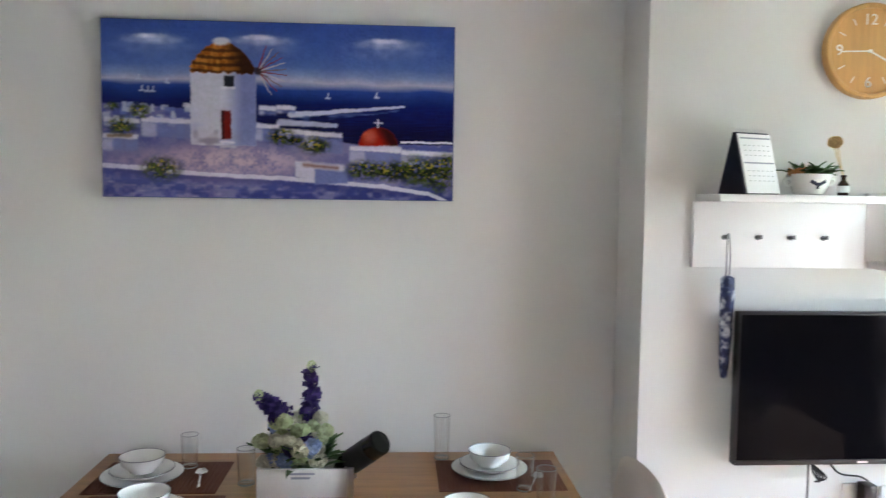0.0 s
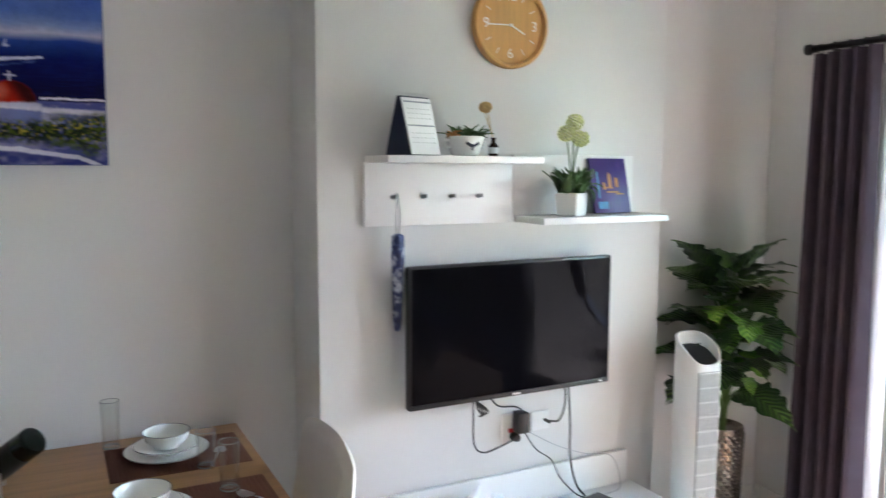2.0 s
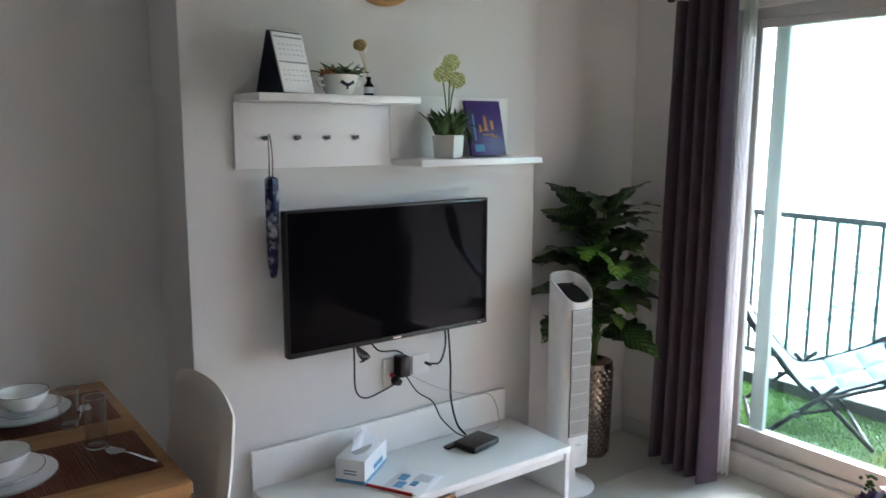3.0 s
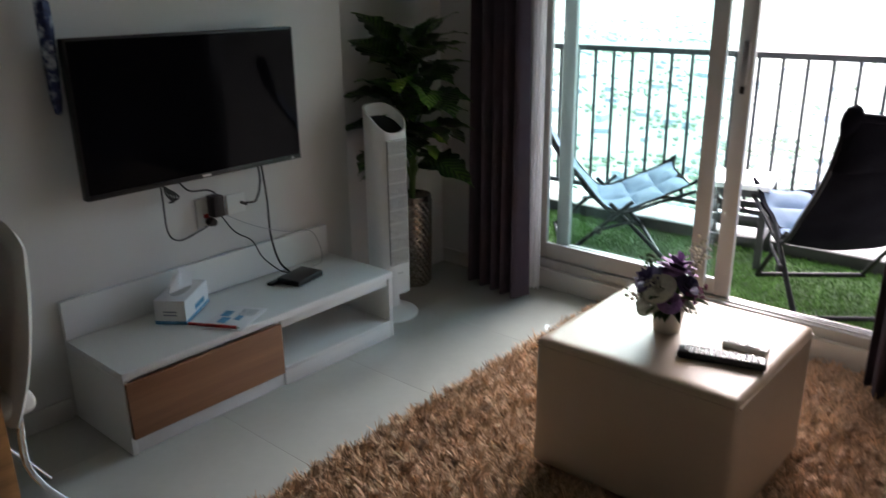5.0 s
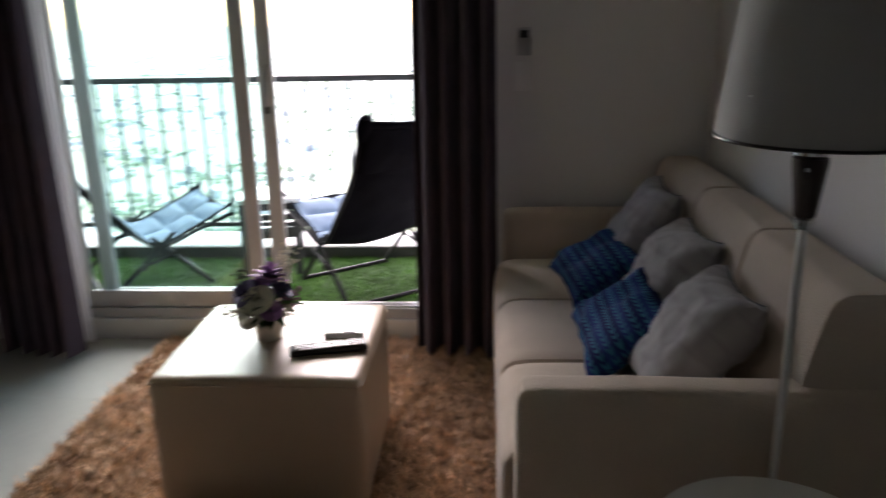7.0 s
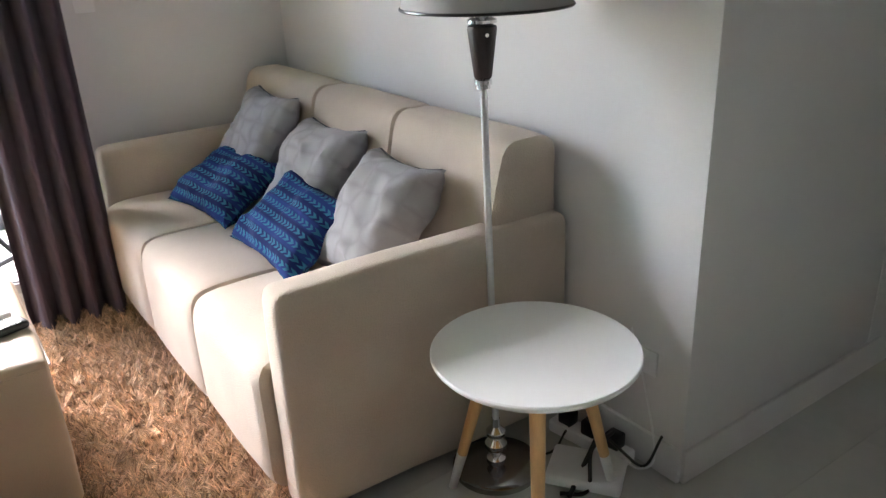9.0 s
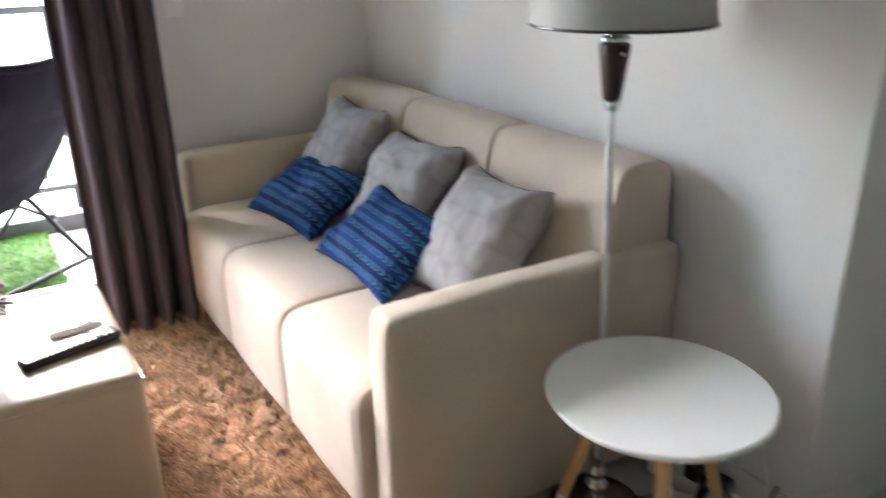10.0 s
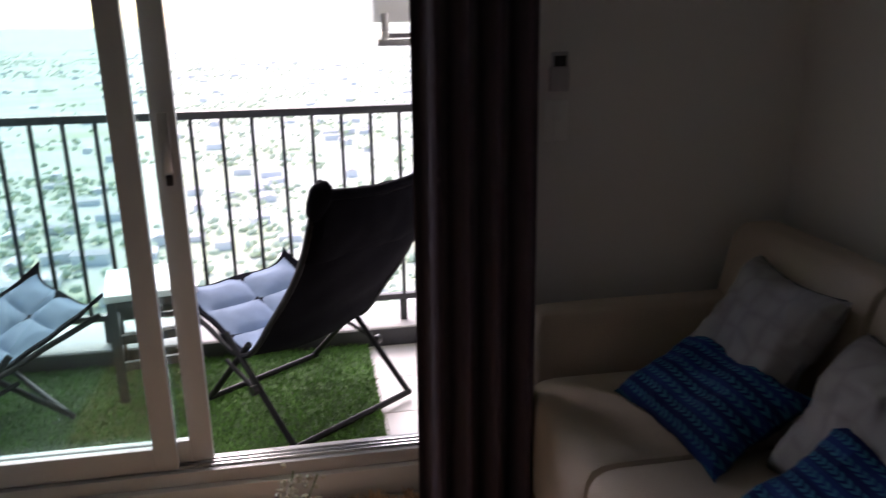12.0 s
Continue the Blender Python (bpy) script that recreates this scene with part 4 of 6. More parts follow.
# dome
dome = blot(0.782, 0.69, 0.056, 0.108, 0.08) * (1 - ease(BV, 0.685, 0.697))
lay(dome, BRICK)
lay(dome * ease(BU - 0.3 * (BV - 0.64), 0.775, 0.815), (0.07, 0.012, 0.012), 0.95)
lay(dome * blot(0.757, 0.635, 0.018, 0.035, 0.8), (0.62, 0.22, 0.15), 0.8)
lay(block(0.780, 0.535, 0.785, 0.585, 0.0015) + block(0.770, 0.552, 0.796, 0.561, 0.0015), (0.58, 0.56, 0.62), 0.9)
lay(block(0.715, 0.69, 0.85, 0.71, 0.004), (0.55, 0.54, 0.62), 0.9)
# planter and path
path_v = np.interp(GU, [0, 0.10, 0.18, 0.30, 0.50, 0.65, 0.80, 0.93, 1.0], [0.825, 0.835, 0.853, 0.868, 0.884, 0.902, 0.925, 0.965, 1.02])
lay((1 - ease(np.abs(BV - path_v), 0.008, 0.016)), (0.64, 0.62, 0.68), 0.9)
lay(ease(BV, path_v + 0.012, path_v + 0.02) * (1 - ease(BV, path_v + 0.02, path_v + 0.07)), (0.05, 0.06, 0.22), 0.6)
lay(block(0.545, 0.785, 0.62, 0.875, 0.004, 0.32), (0.58, 0.56, 0.63))
lay(block(0.60, 0.82, 0.695, 0.915, 0.004, -0.08), (0.22, 0.25, 0.45))
lay(block(0.555, 0.785, 0.685, 0.822, 0.006, 0.12), (0.58, 0.56, 0.62))
lay(block(0.565, 0.795, 0.67, 0.815, 0.006, 0.14), (0.26, 0.13, 0.09), 0.8)
# bushes
leafy = np.clip(0.6 + drift(9, 110, 60) + 0.5 * drift(10, 190, 110), 0, 1)
for u, v, ru, rv in ((0.055, 0.60, 0.034, 0.05), (0.105, 0.51, 0.026, 0.04), (0.03, 0.49, 0.02, 0.025), (0.165, 0.84, 0.05, 0.062), (0.505, 0.645, 0.036, 0.045), (0.60, 0.695, 0.042, 0.045), (0.545, 0.665, 0.02, 0.025), (0.745, 0.83, 0.05, 0.05), (0.82, 0.835, 0.05, 0.055), (0.89, 0.83, 0.05, 0.075), (0.96, 0.85, 0.05, 0.095), (0.985, 0.80, 0.03, 0.06)):
    b = blot(u, v, ru, rv, 0.5)
    lay(b * np.clip(leafy + 0.25, 0, 1), (0.03, 0.045, 0.02), 0.95)
    lay(b * np.clip(drift(11, 130, 80) * 1.6, 0, 1), (0.13, 0.17, 0.035), 0.9)
    lay(blot(u - 0.1 * ru, v - 0.25 * rv, ru * 0.8, rv * 0.7, 0.6) * np.clip(drift(12, 160, 90) * 2.2 - 0.7, 0, 1), (0.44, 0.37, 0.08), 0.9)
for u, v in ((0.105, 0.385), (0.12, 0.39), (0.135, 0.39), (0.63, 0.41), (0.77, 0.40), (0.175, 0.34), (0.095, 0.32)):
    lay(block(u, v + 0.008, u + 0.016, v + 0.018, 0.002) + line_at(u + 0.009, v - 0.014, u + 0.007, v + 0.01, 0.0022), (0.50, 0.52, 0.62), 0.85)
paint = np.clip(paint + 0.04 * (paint - paint.mean(-1, keepdims=True)), 0.002, 1)
paint = 0.55 * (paint / 0.55) ** 1.38 * (1 + 0.06 * FINE + 0.06 * MIDD)[..., None]

me = bpy.data.meshes.new("painted_canvas")
grid_v = np.stack([(GU - 0.5) * (PW - 0.006), -0.0015 - 0.0008 * (1 + FINE), (0.5 - GV) * (PH - 0.006)], -1).reshape(-1, 3)
idx = np.arange((NU + 1) * (NV + 1)).reshape(NV + 1, NU + 1)
me.from_pydata(grid_v.tolist(), [], np.stack([idx[1:, :-1], idx[1:, 1:], idx[:-1, 1:], idx[:-1, :-1]], -1).reshape(-1, 4).tolist())
ca = me.color_attributes.new("paint", "FLOAT_COLOR", "POINT")
ca.data.foreach_set("color", np.concatenate([np.clip(paint, 0.003, 0.9), np.ones(GU.shape + (1,))], -1).astype(np.float32).ravel())
PAINT = bpy.data.materials.new("oil_paint")
PAINT.use_nodes = True
pn, pl = PAINT.node_tree.nodes, PAINT.node_tree.links
at, nz, bp = pn.new("ShaderNodeAttribute"), pn.new("ShaderNodeTexNoise"), pn.new("ShaderNodeBump")
at.attribute_name = "paint"
nz.inputs["Scale"].default_value = 160
bp.inputs["Strength"].default_value, bp.inputs["Distance"].default_value = 0.25, 0.002
pl.new(at.outputs["Color"], pn["Principled BSDF"].inputs["Base Color"])
pl.new(nz.outputs[0], bp.inputs["Height"]), pl.new(bp.outputs[0], pn["Principled BSDF"].inputs["Normal"])
pn["Principled BSDF"].inputs["Roughness"].default_value, pn["Principled BSDF"].inputs["Specular IOR Level"].default_value = 0.75, 0.12
me.materials.append(PAINT)
pic = new("painted_face", me)
pic.parent = canvas
CANVASEDGE = mat("canvas_edge", (0.06, 0.09, 0.24), 0.6, var=0.4, scale=9)
box_part("stretched_canvas", (0, 0.017, 0), (PW, 0.034, PH), CANVASEDGE, canvas, 0.003)

# ---- fittings on the balcony wall ----
sw = thing("remote_holder", pose(XB, 0.812, 1.325), "grey remote control in a holder on the wall", "remote holder")
span("cradle", (-0.022, -0.028, -0.05), (-0.001, 0.028, 0.02), PLUGGREY, sw, 0.004)
span("remote", (-0.019, -0.024, -0.03), (-0.004, 0.024, 0.06), PLUGGREY, sw, 0.004)
span("display", (-0.0205, -0.018, 0.02), (-0.0188, 0.018, 0.05), BLACK, sw, 0)
plate = thing("light_switch", pose(XB, 0.815, 1.19), "white double light switch on the wall", "switch")
span("plate", (-0.009, -0.036, -0.06), (-0.001, 0.036, 0.06), WHITEPL, plate, 0.003)
for z in (-0.024, 0.024):
    span("rocker", (-0.012, -0.014, z - 0.02), (-0.009, 0.014, z + 0.02), WHITEPL, plate, 0.001)
ac = thing("air_conditioner", pose(XB, 2.15, 2.24), "white wall-mounted air conditioner above the balcony door", "air conditioner")
bm = bmesh.new()
add_box(bm, (-0.105, 0, 0.14), (0.20, 0.90, 0.27), 0.035, 4)
part("body", bm, WHITEPL, ac)
box_part("outlet", (-0.12, 0, 0.012), (0.10, 0.70, 0.02), BLACK, ac, 0.004)
box_part("louvre", (-0.15, 0, 0.002), (0.07, 0.69, 0.006), WHITEPL, ac, 0.002, rot=Matrix.Rotation(radians(12), 4, "Y"))

# ---- tower fan ----
fan = thing("tower_fan", pose(2.815, 3.18, 0) @ Matrix.Rotation(radians(-97), 4, "Z") @ Matrix.Diagonal((1, 1, 0.955, 1)), "white plastic tower fan with slanted handle and round base", "fan")
bm = bmesh.new()
add_lathe(bm, [(0, 0), (0.128, 0), (0.130, 0.008), (0.122, 0.018), (0.07, 0.030), (0.045, 0.05), (0.04, 0.13), (0, 0.13)], 40)
part("base", bm, WHITEPL, fan)


def fan_outline(a, r=1.0):
    c, s = math.cos(a), math.sin(a)
    return Vector((math.copysign(abs(c) ** 0.75, c) * 0.082 * r, math.copysign(abs(s) ** 0.75, s) * 0.088 * r, 0))


bm = bmesh.new()


def fan_shell(u, v):
    q = fan_outline(2 * math.pi * u)
    top = 1.03 - 0.55 * (q.x + 0.082) * 0.9 - 1.4 * max(0, q.x) ** 2 * 4
    q.z = 0.125 + (top - 0.125) * v
    return q


add_grid(bm, fan_shell, 40, 12)
bmesh.ops.remove_doubles(bm, verts=bm.verts, dist=0.0003)
shell = part("housing", bm, WHITEPL, fan)
so = shell.modifiers.new("wall", "SOLIDIFY")
so.thickness = 0.008
# black sheet across the handle opening makes the hollow dark
bm = bmesh.new()
add_grid(bm, lambda u, v: (lambda q: Vector((q.x * v * 0.9, q.y * v * 0.9, 0.972 - 0.5 * (q.x * v + 0.082))))(fan_outline(2 * math.pi * u)), 40, 4)
bmesh.ops.remove_doubles(bm, verts=bm.verts, dist=0.0003)
part("handle_well", bm, BLACK, fan, "black sheet that darkens the hollow under the handle")
bm = bmesh.new()
add_grid(bm, lambda u, v: (lambda q: Vector((q.x, q.y, 0.125)))(fan_outline(2 * math.pi * u) * v), 40, 2)
bmesh.ops.remove_doubles(bm, verts=bm.verts, dist=0.0003)
part("underside", bm, WHITEPL, fan)
bm = bmesh.new()
add_box(bm, (0.0805, -0.002, 0.58), (0.006, 0.105, 0.60), 0.002, 1)
part("grille_opening", bm, GUN, fan)
for k in range(11):
    y = -0.05 + k * 0.0096
    bm = bmesh.new()
    add_tube(bm, [(0.0855, y, 0.285), (0.0855, y, 0.875)], 0.0023, 6)
    part("grille_bar", bm, WHITEPL, fan)
for k in range(10):
    box_part("grille_rib", (0.0845, -0.002, 0.29 + k * 0.065), (0.004, 0.106, 0.004), WHITEPL, fan, 0.001)
box_part("badge", (0.083, 0, 0.235), (0.003, 0.03, 0.008), STEEL, fan, 0.001)

# ---- plant in the recess ----
plant = thing("potted_plant", pose(3.185, 3.375, 0), "tall leafy artificial plant in a silver textured vase", "potted plant")
bm = bmesh.new()
add_lathe(bm, [(0, 0), (0.082, 0), (0.088, 0.012), (0.094, 0.25), (0.098, 0.47), (0.095, 0.478), (0.088, 0.47), (0, 0.44)], 40)
vase_ob = part("vase", bm, POTSILVER, plant)
bm = bmesh.new()
for r in range(22):
    for k in range(20):
        a = 2 * math.pi * (k + 0.5 * (r % 2)) / 20
        z = 0.025 + r * 0.020
        rad = 0.0885 + 0.0095 * z / 0.47
        q = Vector((rad * math.cos(a), rad * math.sin(a), z))
        d, s = Vector((math.cos(a), math.sin(a), 0)), Vector((-math.sin(a), math.cos(a), 0))
        ring = [bm.verts.new(q + s * 0.0125 * cx + Vector((0, 0, 0.009 * cz))) for cx, cz in ((1, 0.4), (0, 1), (-1, 0.4), (-0.7, -1), (0.7, -1))]
        c = bm.verts.new(q + d * 0.007 - Vector((0, 0, 0.004)))
        for i in range(5):
            bm.faces.new((c, ring[i], ring[(i + 1) % 5]))
tagged(part("relief", bm, POTSILVER, vase_ob, smooth=False), kind="stuff")
bm = bmesh.new()
add_lathe(bm, [(0, 0.447), (0.087, 0.452)], 24)
part("soil", bm, SOIL, plant)


def leaf_mesh(name, material, wav):
    """A broad pointed leaf, one long, folded along its rib and drooping to the tip."""
    bm = bmesh.new()

    def f(u, v):
        w = 0.33 * math.sin(math.pi * min(1, 0.03 + u) ** 0.72) ** 0.85 * (1 - 0.1 * u) * (0.74 + 0.34 * abs(math.sin(17 * u)) ** 0.7)
        t = 2 * v - 1
        z = 0.16 * abs(t) * w - 0.42 * u * u + 0.02 * math.sin(wav * u + 2 * t) * abs(t)
        return Vector((u * (1 - 0.12 * u), t * w, z))
    add_grid(bm, f, 40, 8)
    me = mesh_of(name, bm, material)
    return me


leaf_dark, leaf_light = leaf_mesh("leaf", LEAF, 19), leaf_mesh("leaf", LEAFLIGHT, 23)
bm = bmesh.new()
trunk_pts = [(0, 0, 0.44), (0.01, -0.01, 0.75), (-0.01, -0.02, 1.02)]
add_tube(bm, trunk_pts, (0.017, 0.010), 10, 6)
part("trunk", bm, STEM, plant)
rl = random.Random(31)
specs = []
for k in range(46):
    q = k / 45
    hgt = 0.66 + 0.46 * q
    ang = k * 2.39996 + rl.uniform(-0.3, 0.3)
    specs.append((ang, hgt, rl.uniform(0.42, 0.54) * (1 - 0.2 * q), rl.uniform(0, 30) + 40 * q ** 3, False))
specs += [(radians(-150), 1.02, 0.40, 22, True), (radians(-80), 1.10, 0.36, 34, True), (radians(-105), 0.76, 0.30, 4, True), (radians(-118), 1.0, 0.38, 16, True), (radians(-98), 0.86, 0.28, 0, True), (radians(-165), 1.06, 0.44, 30, False), (radians(-135), 0.92, 0.42, 20, False), (radians(-70), 0.66, 0.24, 5, False), (radians(-150), 1.04, 0.36, 24, False), (radians(-30), 1.08, 0.30, 46, False), (radians(20), 1.10, 0.34, 50, False), (radians(-100), 1.10, 0.26, 74, False)]
for ang, hgt, ln, tilt, light in specs:
    d = Vector((math.cos(ang), math.sin(ang), 0))
    wall = 1.0
    if d.y > 0.15:
        wall = max(0.25, 1 - 0.95 * d.y)       # short on the side of the wall
    if d.x < -0.5:
        wall *= 0.62
    if d.x > 0.1:
        wall *= 1 - 0.5 * d.x                  # and towards the curtain
    if d.y < -0.2:
        wall *= 0.42 if d.x > -0.3 else 0.62
    o = Vector((-0.03, -0.03, hgt - 0.12))
    e = o + d * 0.19 * wall + Vector((0, 0, 0.10 + 0.16 * math.sin(radians(tilt))))
    bm = bmesh.new()
    add_tube(bm, [o, (o + e) / 2 + Vector((0, 0, 0.02)), e], (0.006, 0.0035), 6, 4)
    part("stalk", bm, STEM, plant)
    lf = new("leaf", leaf_light if light else leaf_dark)
    lf.parent = plant
    sc = ln * (0.42 + 0.58 * wall)
    lf.matrix_basis = Matrix.Translation(e) @ Matrix.Rotation(ang, 4, "Z") @ Matrix.Rotation(radians(-tilt + rl.uniform(-8, 8)), 4, "Y") @ Matrix.Rotation(radians(rl.uniform(-25, 25)), 4, "X") @ Matrix.Diagonal((sc, sc, sc, 1))

# ---- sockets, plugs and leads under the television ----
def lead(name, pts, r, label, material=BLACK):
    bm = bmesh.new()
    add_tube(bm, pts, r, 6, 7)
    return tagged(part(name, bm, material), label, "cable")


sock = thing("wall_socket", pose(2.018, YT, 0.632), "white wall socket with a red switch and black plugs", "socket")
span("plate", (-0.04, -0.012, -0.06), (0.03, -0.001, 0.06), WHITEPL, sock, 0.003)
span("switch", (-0.012, -0.017, -0.018), (0.010, -0.012, -0.002), RED, sock, 0.001, "red neon switch")
bm = bmesh.new()
add_box(bm, (0.03, -0.04, 0.03), (0.048, 0.055, 0.085), 0.006, 2)
part("adapter", bm, BLACK, sock, "black power adapter")
bm = bmesh.new()
add_lathe(bm, [(0, 0), (0.018, 0), (0.02, 0.012), (0.014, 0.035), (0, 0.037)], 14, (0.012, -0.012, -0.035), UP)
part("plug", bm, BLACK, sock)
sock2 = thing("aerial_socket", pose(2.155, YT, 0.642), "white wall socket with a black lead plugged in", "socket")
span("plate", (-0.036, -0.010, -0.04), (0.05, -0.001, 0.04), WHITEPL, sock2, 0.003)
bm = bmesh.new()
add_tube(bm, [(0.03, -0.01, 0), (0.03, -0.045, 0)], 0.007, 8)
part("plug", bm, BLACK, sock2)
lead("cable", [(1.833, 3.37, 0.802), (1.823, 3.35, 0.722), (1.833, 3.36, 0.602), (1.883, 3.37, 0.557), (1.963, 3.36, 0.577), (2.03, 3.352, 0.602)], 0.0035, "black power lead hanging from the television")
lead("cable", [(1.893, 3.37, 0.802), (1.933, 3.35, 0.747), (2.003, 3.34, 0.737), (2.043, 3.35, 0.717)], 0.0035, "black power lead hanging from the television")
lead("cable", [(2.183, 3.355, 0.647), (2.223, 3.34, 0.652), (2.258, 3.35, 0.722), (2.268, 3.375, 0.812)], 0.0045, "black aerial lead hanging from the television")
lead("cable", [(2.283, 3.37, 0.812), (2.288, 3.355, 0.632), (2.288, 3.35, 0.482), (2.313, 3.34, 0.362), (2.333, 3.30, 0.317)], 0.0045, "black lead from the television to the receiver")
lead("cable", [(2.053, 3.345, 0.627), (2.113, 3.345, 0.542), (2.193, 3.35, 0.482), (2.233, 3.345, 0.402), (2.293, 3.32, 0.332), (2.323, 3.29, 0.317)], 0.0028, "thin black lead running to the receiver")
lead("cable", [(2.073, 3.35, 0.622), (2.213, 3.345, 0.542), (2.363, 3.345, 0.482), (2.493, 3.33, 0.452), (2.533, 3.32, 0.317), (2.433, 3.30, 0.304)], 0.0018, "thin grey lead from the socket", PLUGGREY)
bm = bmesh.new()
for k in range(5):
    add_tube(bm, [(1.833, 3.35, 0.782), (1.833 + 0.012 * k, 3.335, 0.752 - 0.004 * k), (1.863 - 0.005 * k, 3.345, 0.717)], 0.0035, 6, 4)
tagged(part("cable_coil", bm, BLACK), "bundled black cable under the television", "cable")

stb = thing("set_top_box", pose(2.318, 3.235, BH) @ Matrix.Rotation(radians(12), 4, "Z"), "small black receiver box on the television bench", "receiver")
box_part("case", (0.0, -0.02, 0.016), (0.16, 0.115, 0.026), BLACK, stb, 0.005, 3)
box_part("aerial_lead", (-0.085, 0.045, 0.008), (0.07, 0.03, 0.012), BLACK, stb, 0.003)
for x in (-0.06, 0.06):
    for y in (-0.06, 0.02):
        box_part("foot", (x, y, 0.0018), (0.015, 0.015, 0.0036), BLACK, stb, 0)

tis = thing("tissue_box", pose(1.812, 3.285, BH) @ Matrix.Rotation(radians(-53), 4, "Z"), "white cardboard tissue box with a tissue pulled out", "tissue box")
box_part("carton", (0, 0, 0.047), (0.118, 0.225, 0.094), PAPER, tis, 0.002)
box_part("blue_band", (0, -0.0, 0.008), (0.1195, 0.2265, 0.014), CYAN, tis, 0.001)
bm = bmesh.new()
add_lathe(bm, [(0.0, 0.0945), (0.034, 0.0947), (0.036, 0.0955), (0.0, 0.0958)], 20)
bmesh.ops.scale(bm, vec=(0.9, 1.9, 1), verts=bm.verts)
part("opening", bm, PLUGGREY, tis)
bm = bmesh.new()
add_grid(bm, lambda u, v: Vector(((u - 0.5) * 0.05 * (1 - 0.5 * v) + 0.02 * math.sin(7 * u) * v, (u - 0.5) * 0.10 + 0.02 * v, 0.092 + 0.075 * v * (1 - 0.35 * abs(u - 0.4)) + 0.012 * math.sin(11 * u) * v)), 14, 8)
tt = part("tissue", bm, PAPER, tis)
sol = tt.modifiers.new("thickness", "SOLIDIFY")
sol.thickness = 0.001
for dx, dz in ((0, 0.05), (0.0, 0.038)):
    box_part("print", (dx, -0.1135, dz), (0.05, 0.001, 0.006), INK, tis, 0)
box_part("print", (0.0598, 0.02, 0.035), (0.001, 0.09, 0.02), CYAN, tis, 0)

bro = thing("brochure", pose(1.905, 3.085, BH + 0.001) @ Matrix.Rotation(radians(28), 4, "Z"), "printed information leaflet lying on the television bench", "leaflet")
box_part("sheet", (0, 0, 0.0015), (0.215, 0.16, 0.003), PAPER, bro, 0.0005)
for x, y, w, h in ((-0.03, 0.03, 0.05, 0.035), (0.03, 0.045, 0.05, 0.035), (0.0, -0.015, 0.04, 0.025)):
    box_part("photo", (x, y, 0.0035), (w, h, 0.0008), CYAN, bro, 0)
for k in range(7):
    box_part("text_bar", (0.055, -0.055 + k * 0.009, 0.0035), (0.06, 0.003, 0.0006), INK, bro, 0)
pen = thing("pen", pose(1.803, 3.075, BH + 0.010) @ Matrix.Rotation(radians(-61), 4, "Z") @ Matrix.Diagonal((1.2, 1.1, 1.1, 1)), "red pen lying beside the leaflet", "pen")
bm = bmesh.new()
add_tube(bm, [(-0.08, 0, 0), (0.08, 0, 0)], 0.0055, 10)
part("barrel", bm, RED, pen)
bm = bmesh.new()
add_tube(bm, [(0.08, 0, 0), (0.092, 0, 0)], (0.0045, 0.001), 10)
part("tip", bm, STEEL, pen)

# ---- things on the ottoman ----
ZO = 0.467
rem = thing("remote_control", pose(2.385, 1.445, ZO) @ Matrix.Rotation(radians(-74), 4, "Z"), "long black remote control with grey buttons on the ottoman", "remote control")
bm = bmesh.new()
add_box(bm, (0, 0, 0.011), (0.235, 0.055, 0.022), 0.009, 4)
part("case", bm, BLACK, rem)
for i in range(14):
    for j in range(4):
        if (i * 3 + j) % 11:
            box_part("button", (-0.095 + i * 0.0145, -0.0185 + j * 0.0122, 0.0225), (0.0105, 0.0088, 0.004), PAPER if (i + j) % 5 else RED if i == 0 else WHITEPL, rem, 0.001, 1)
rem2 = thing("remote_control", pose(2.50, 1.42, ZO) @ Matrix.Rotation(radians(-88), 4, "Z"), "small white remote control on the ottoman", "remote control")
box_part("case", (0, 0, 0.009), (0.125, 0.042, 0.018), WHITEPL, rem2, 0.005, 3)
box_part("display", (0.02, 0, 0.0185), (0.04, 0.03, 0.002), BLACK, rem2, 0.0005)
for i in range(3):
    box_part("button", (-0.02 - 0.014 * i, 0, 0.0188), (0.009, 0.02, 0.003), PLUGGREY, rem2, 0.001, 1)


def rose(r, seed, rows=4):
    """A full bloom: rows of cupped petals, tight at the heart and open outside."""
    rs = random.Random(seed)
    bm = bmesh.new()
    for row in range(rows):
        n = 3 + row * 2
        for k in range(n):
            a = 2 * math.pi * k / n + row * 0.7 + rs.uniform(-0.15, 0.15)
            open_ = 0.25 + 0.95 * row / max(1, rows - 1)
            wid, hgt = r * (0.35 + 0.22 * row), r * (0.95 - 0.08 * row)

            def f(u, v):
                t = (u - 0.5) * 2
                th = open_ * v
                rad = r * 0.12 * (row + 0.4) + hgt * math.sin(th) * v
                z = hgt * math.cos(th) * v * (1 - 0.16 * t * t) + rs.uniform(-0.02, 0.02) * r
                aa = a + t * wid / max(rad, r * 0.25) * 0.72 * math.sin(math.pi * (0.25 + 0.5 * v))
                return Vector((rad * math.cos(aa), rad * math.sin(aa), z - 0.25 * r * row * 0.3))
            add_grid(bm, f, 5, 5)
    return bm


def sprig(pts, heads, r, seed):
    """A thin stem set with many tiny blossoms."""
    rs = random.Random(seed)
    bm = bmesh.new()
    p = smooth_path(pts, 8)
    for k in range(heads):
        q = p[int((0.35 + 0.65 * rs.random()) * (len(p) - 1))] + Vector([rs.uniform(-1, 1) * r * 2.6 for _ in range(3)])
        bmesh.ops.create_icosphere(bm, subdivisions=1, radius=r * rs.uniform(0.6, 1.1), matrix=Matrix.Translation(q))
    return bm


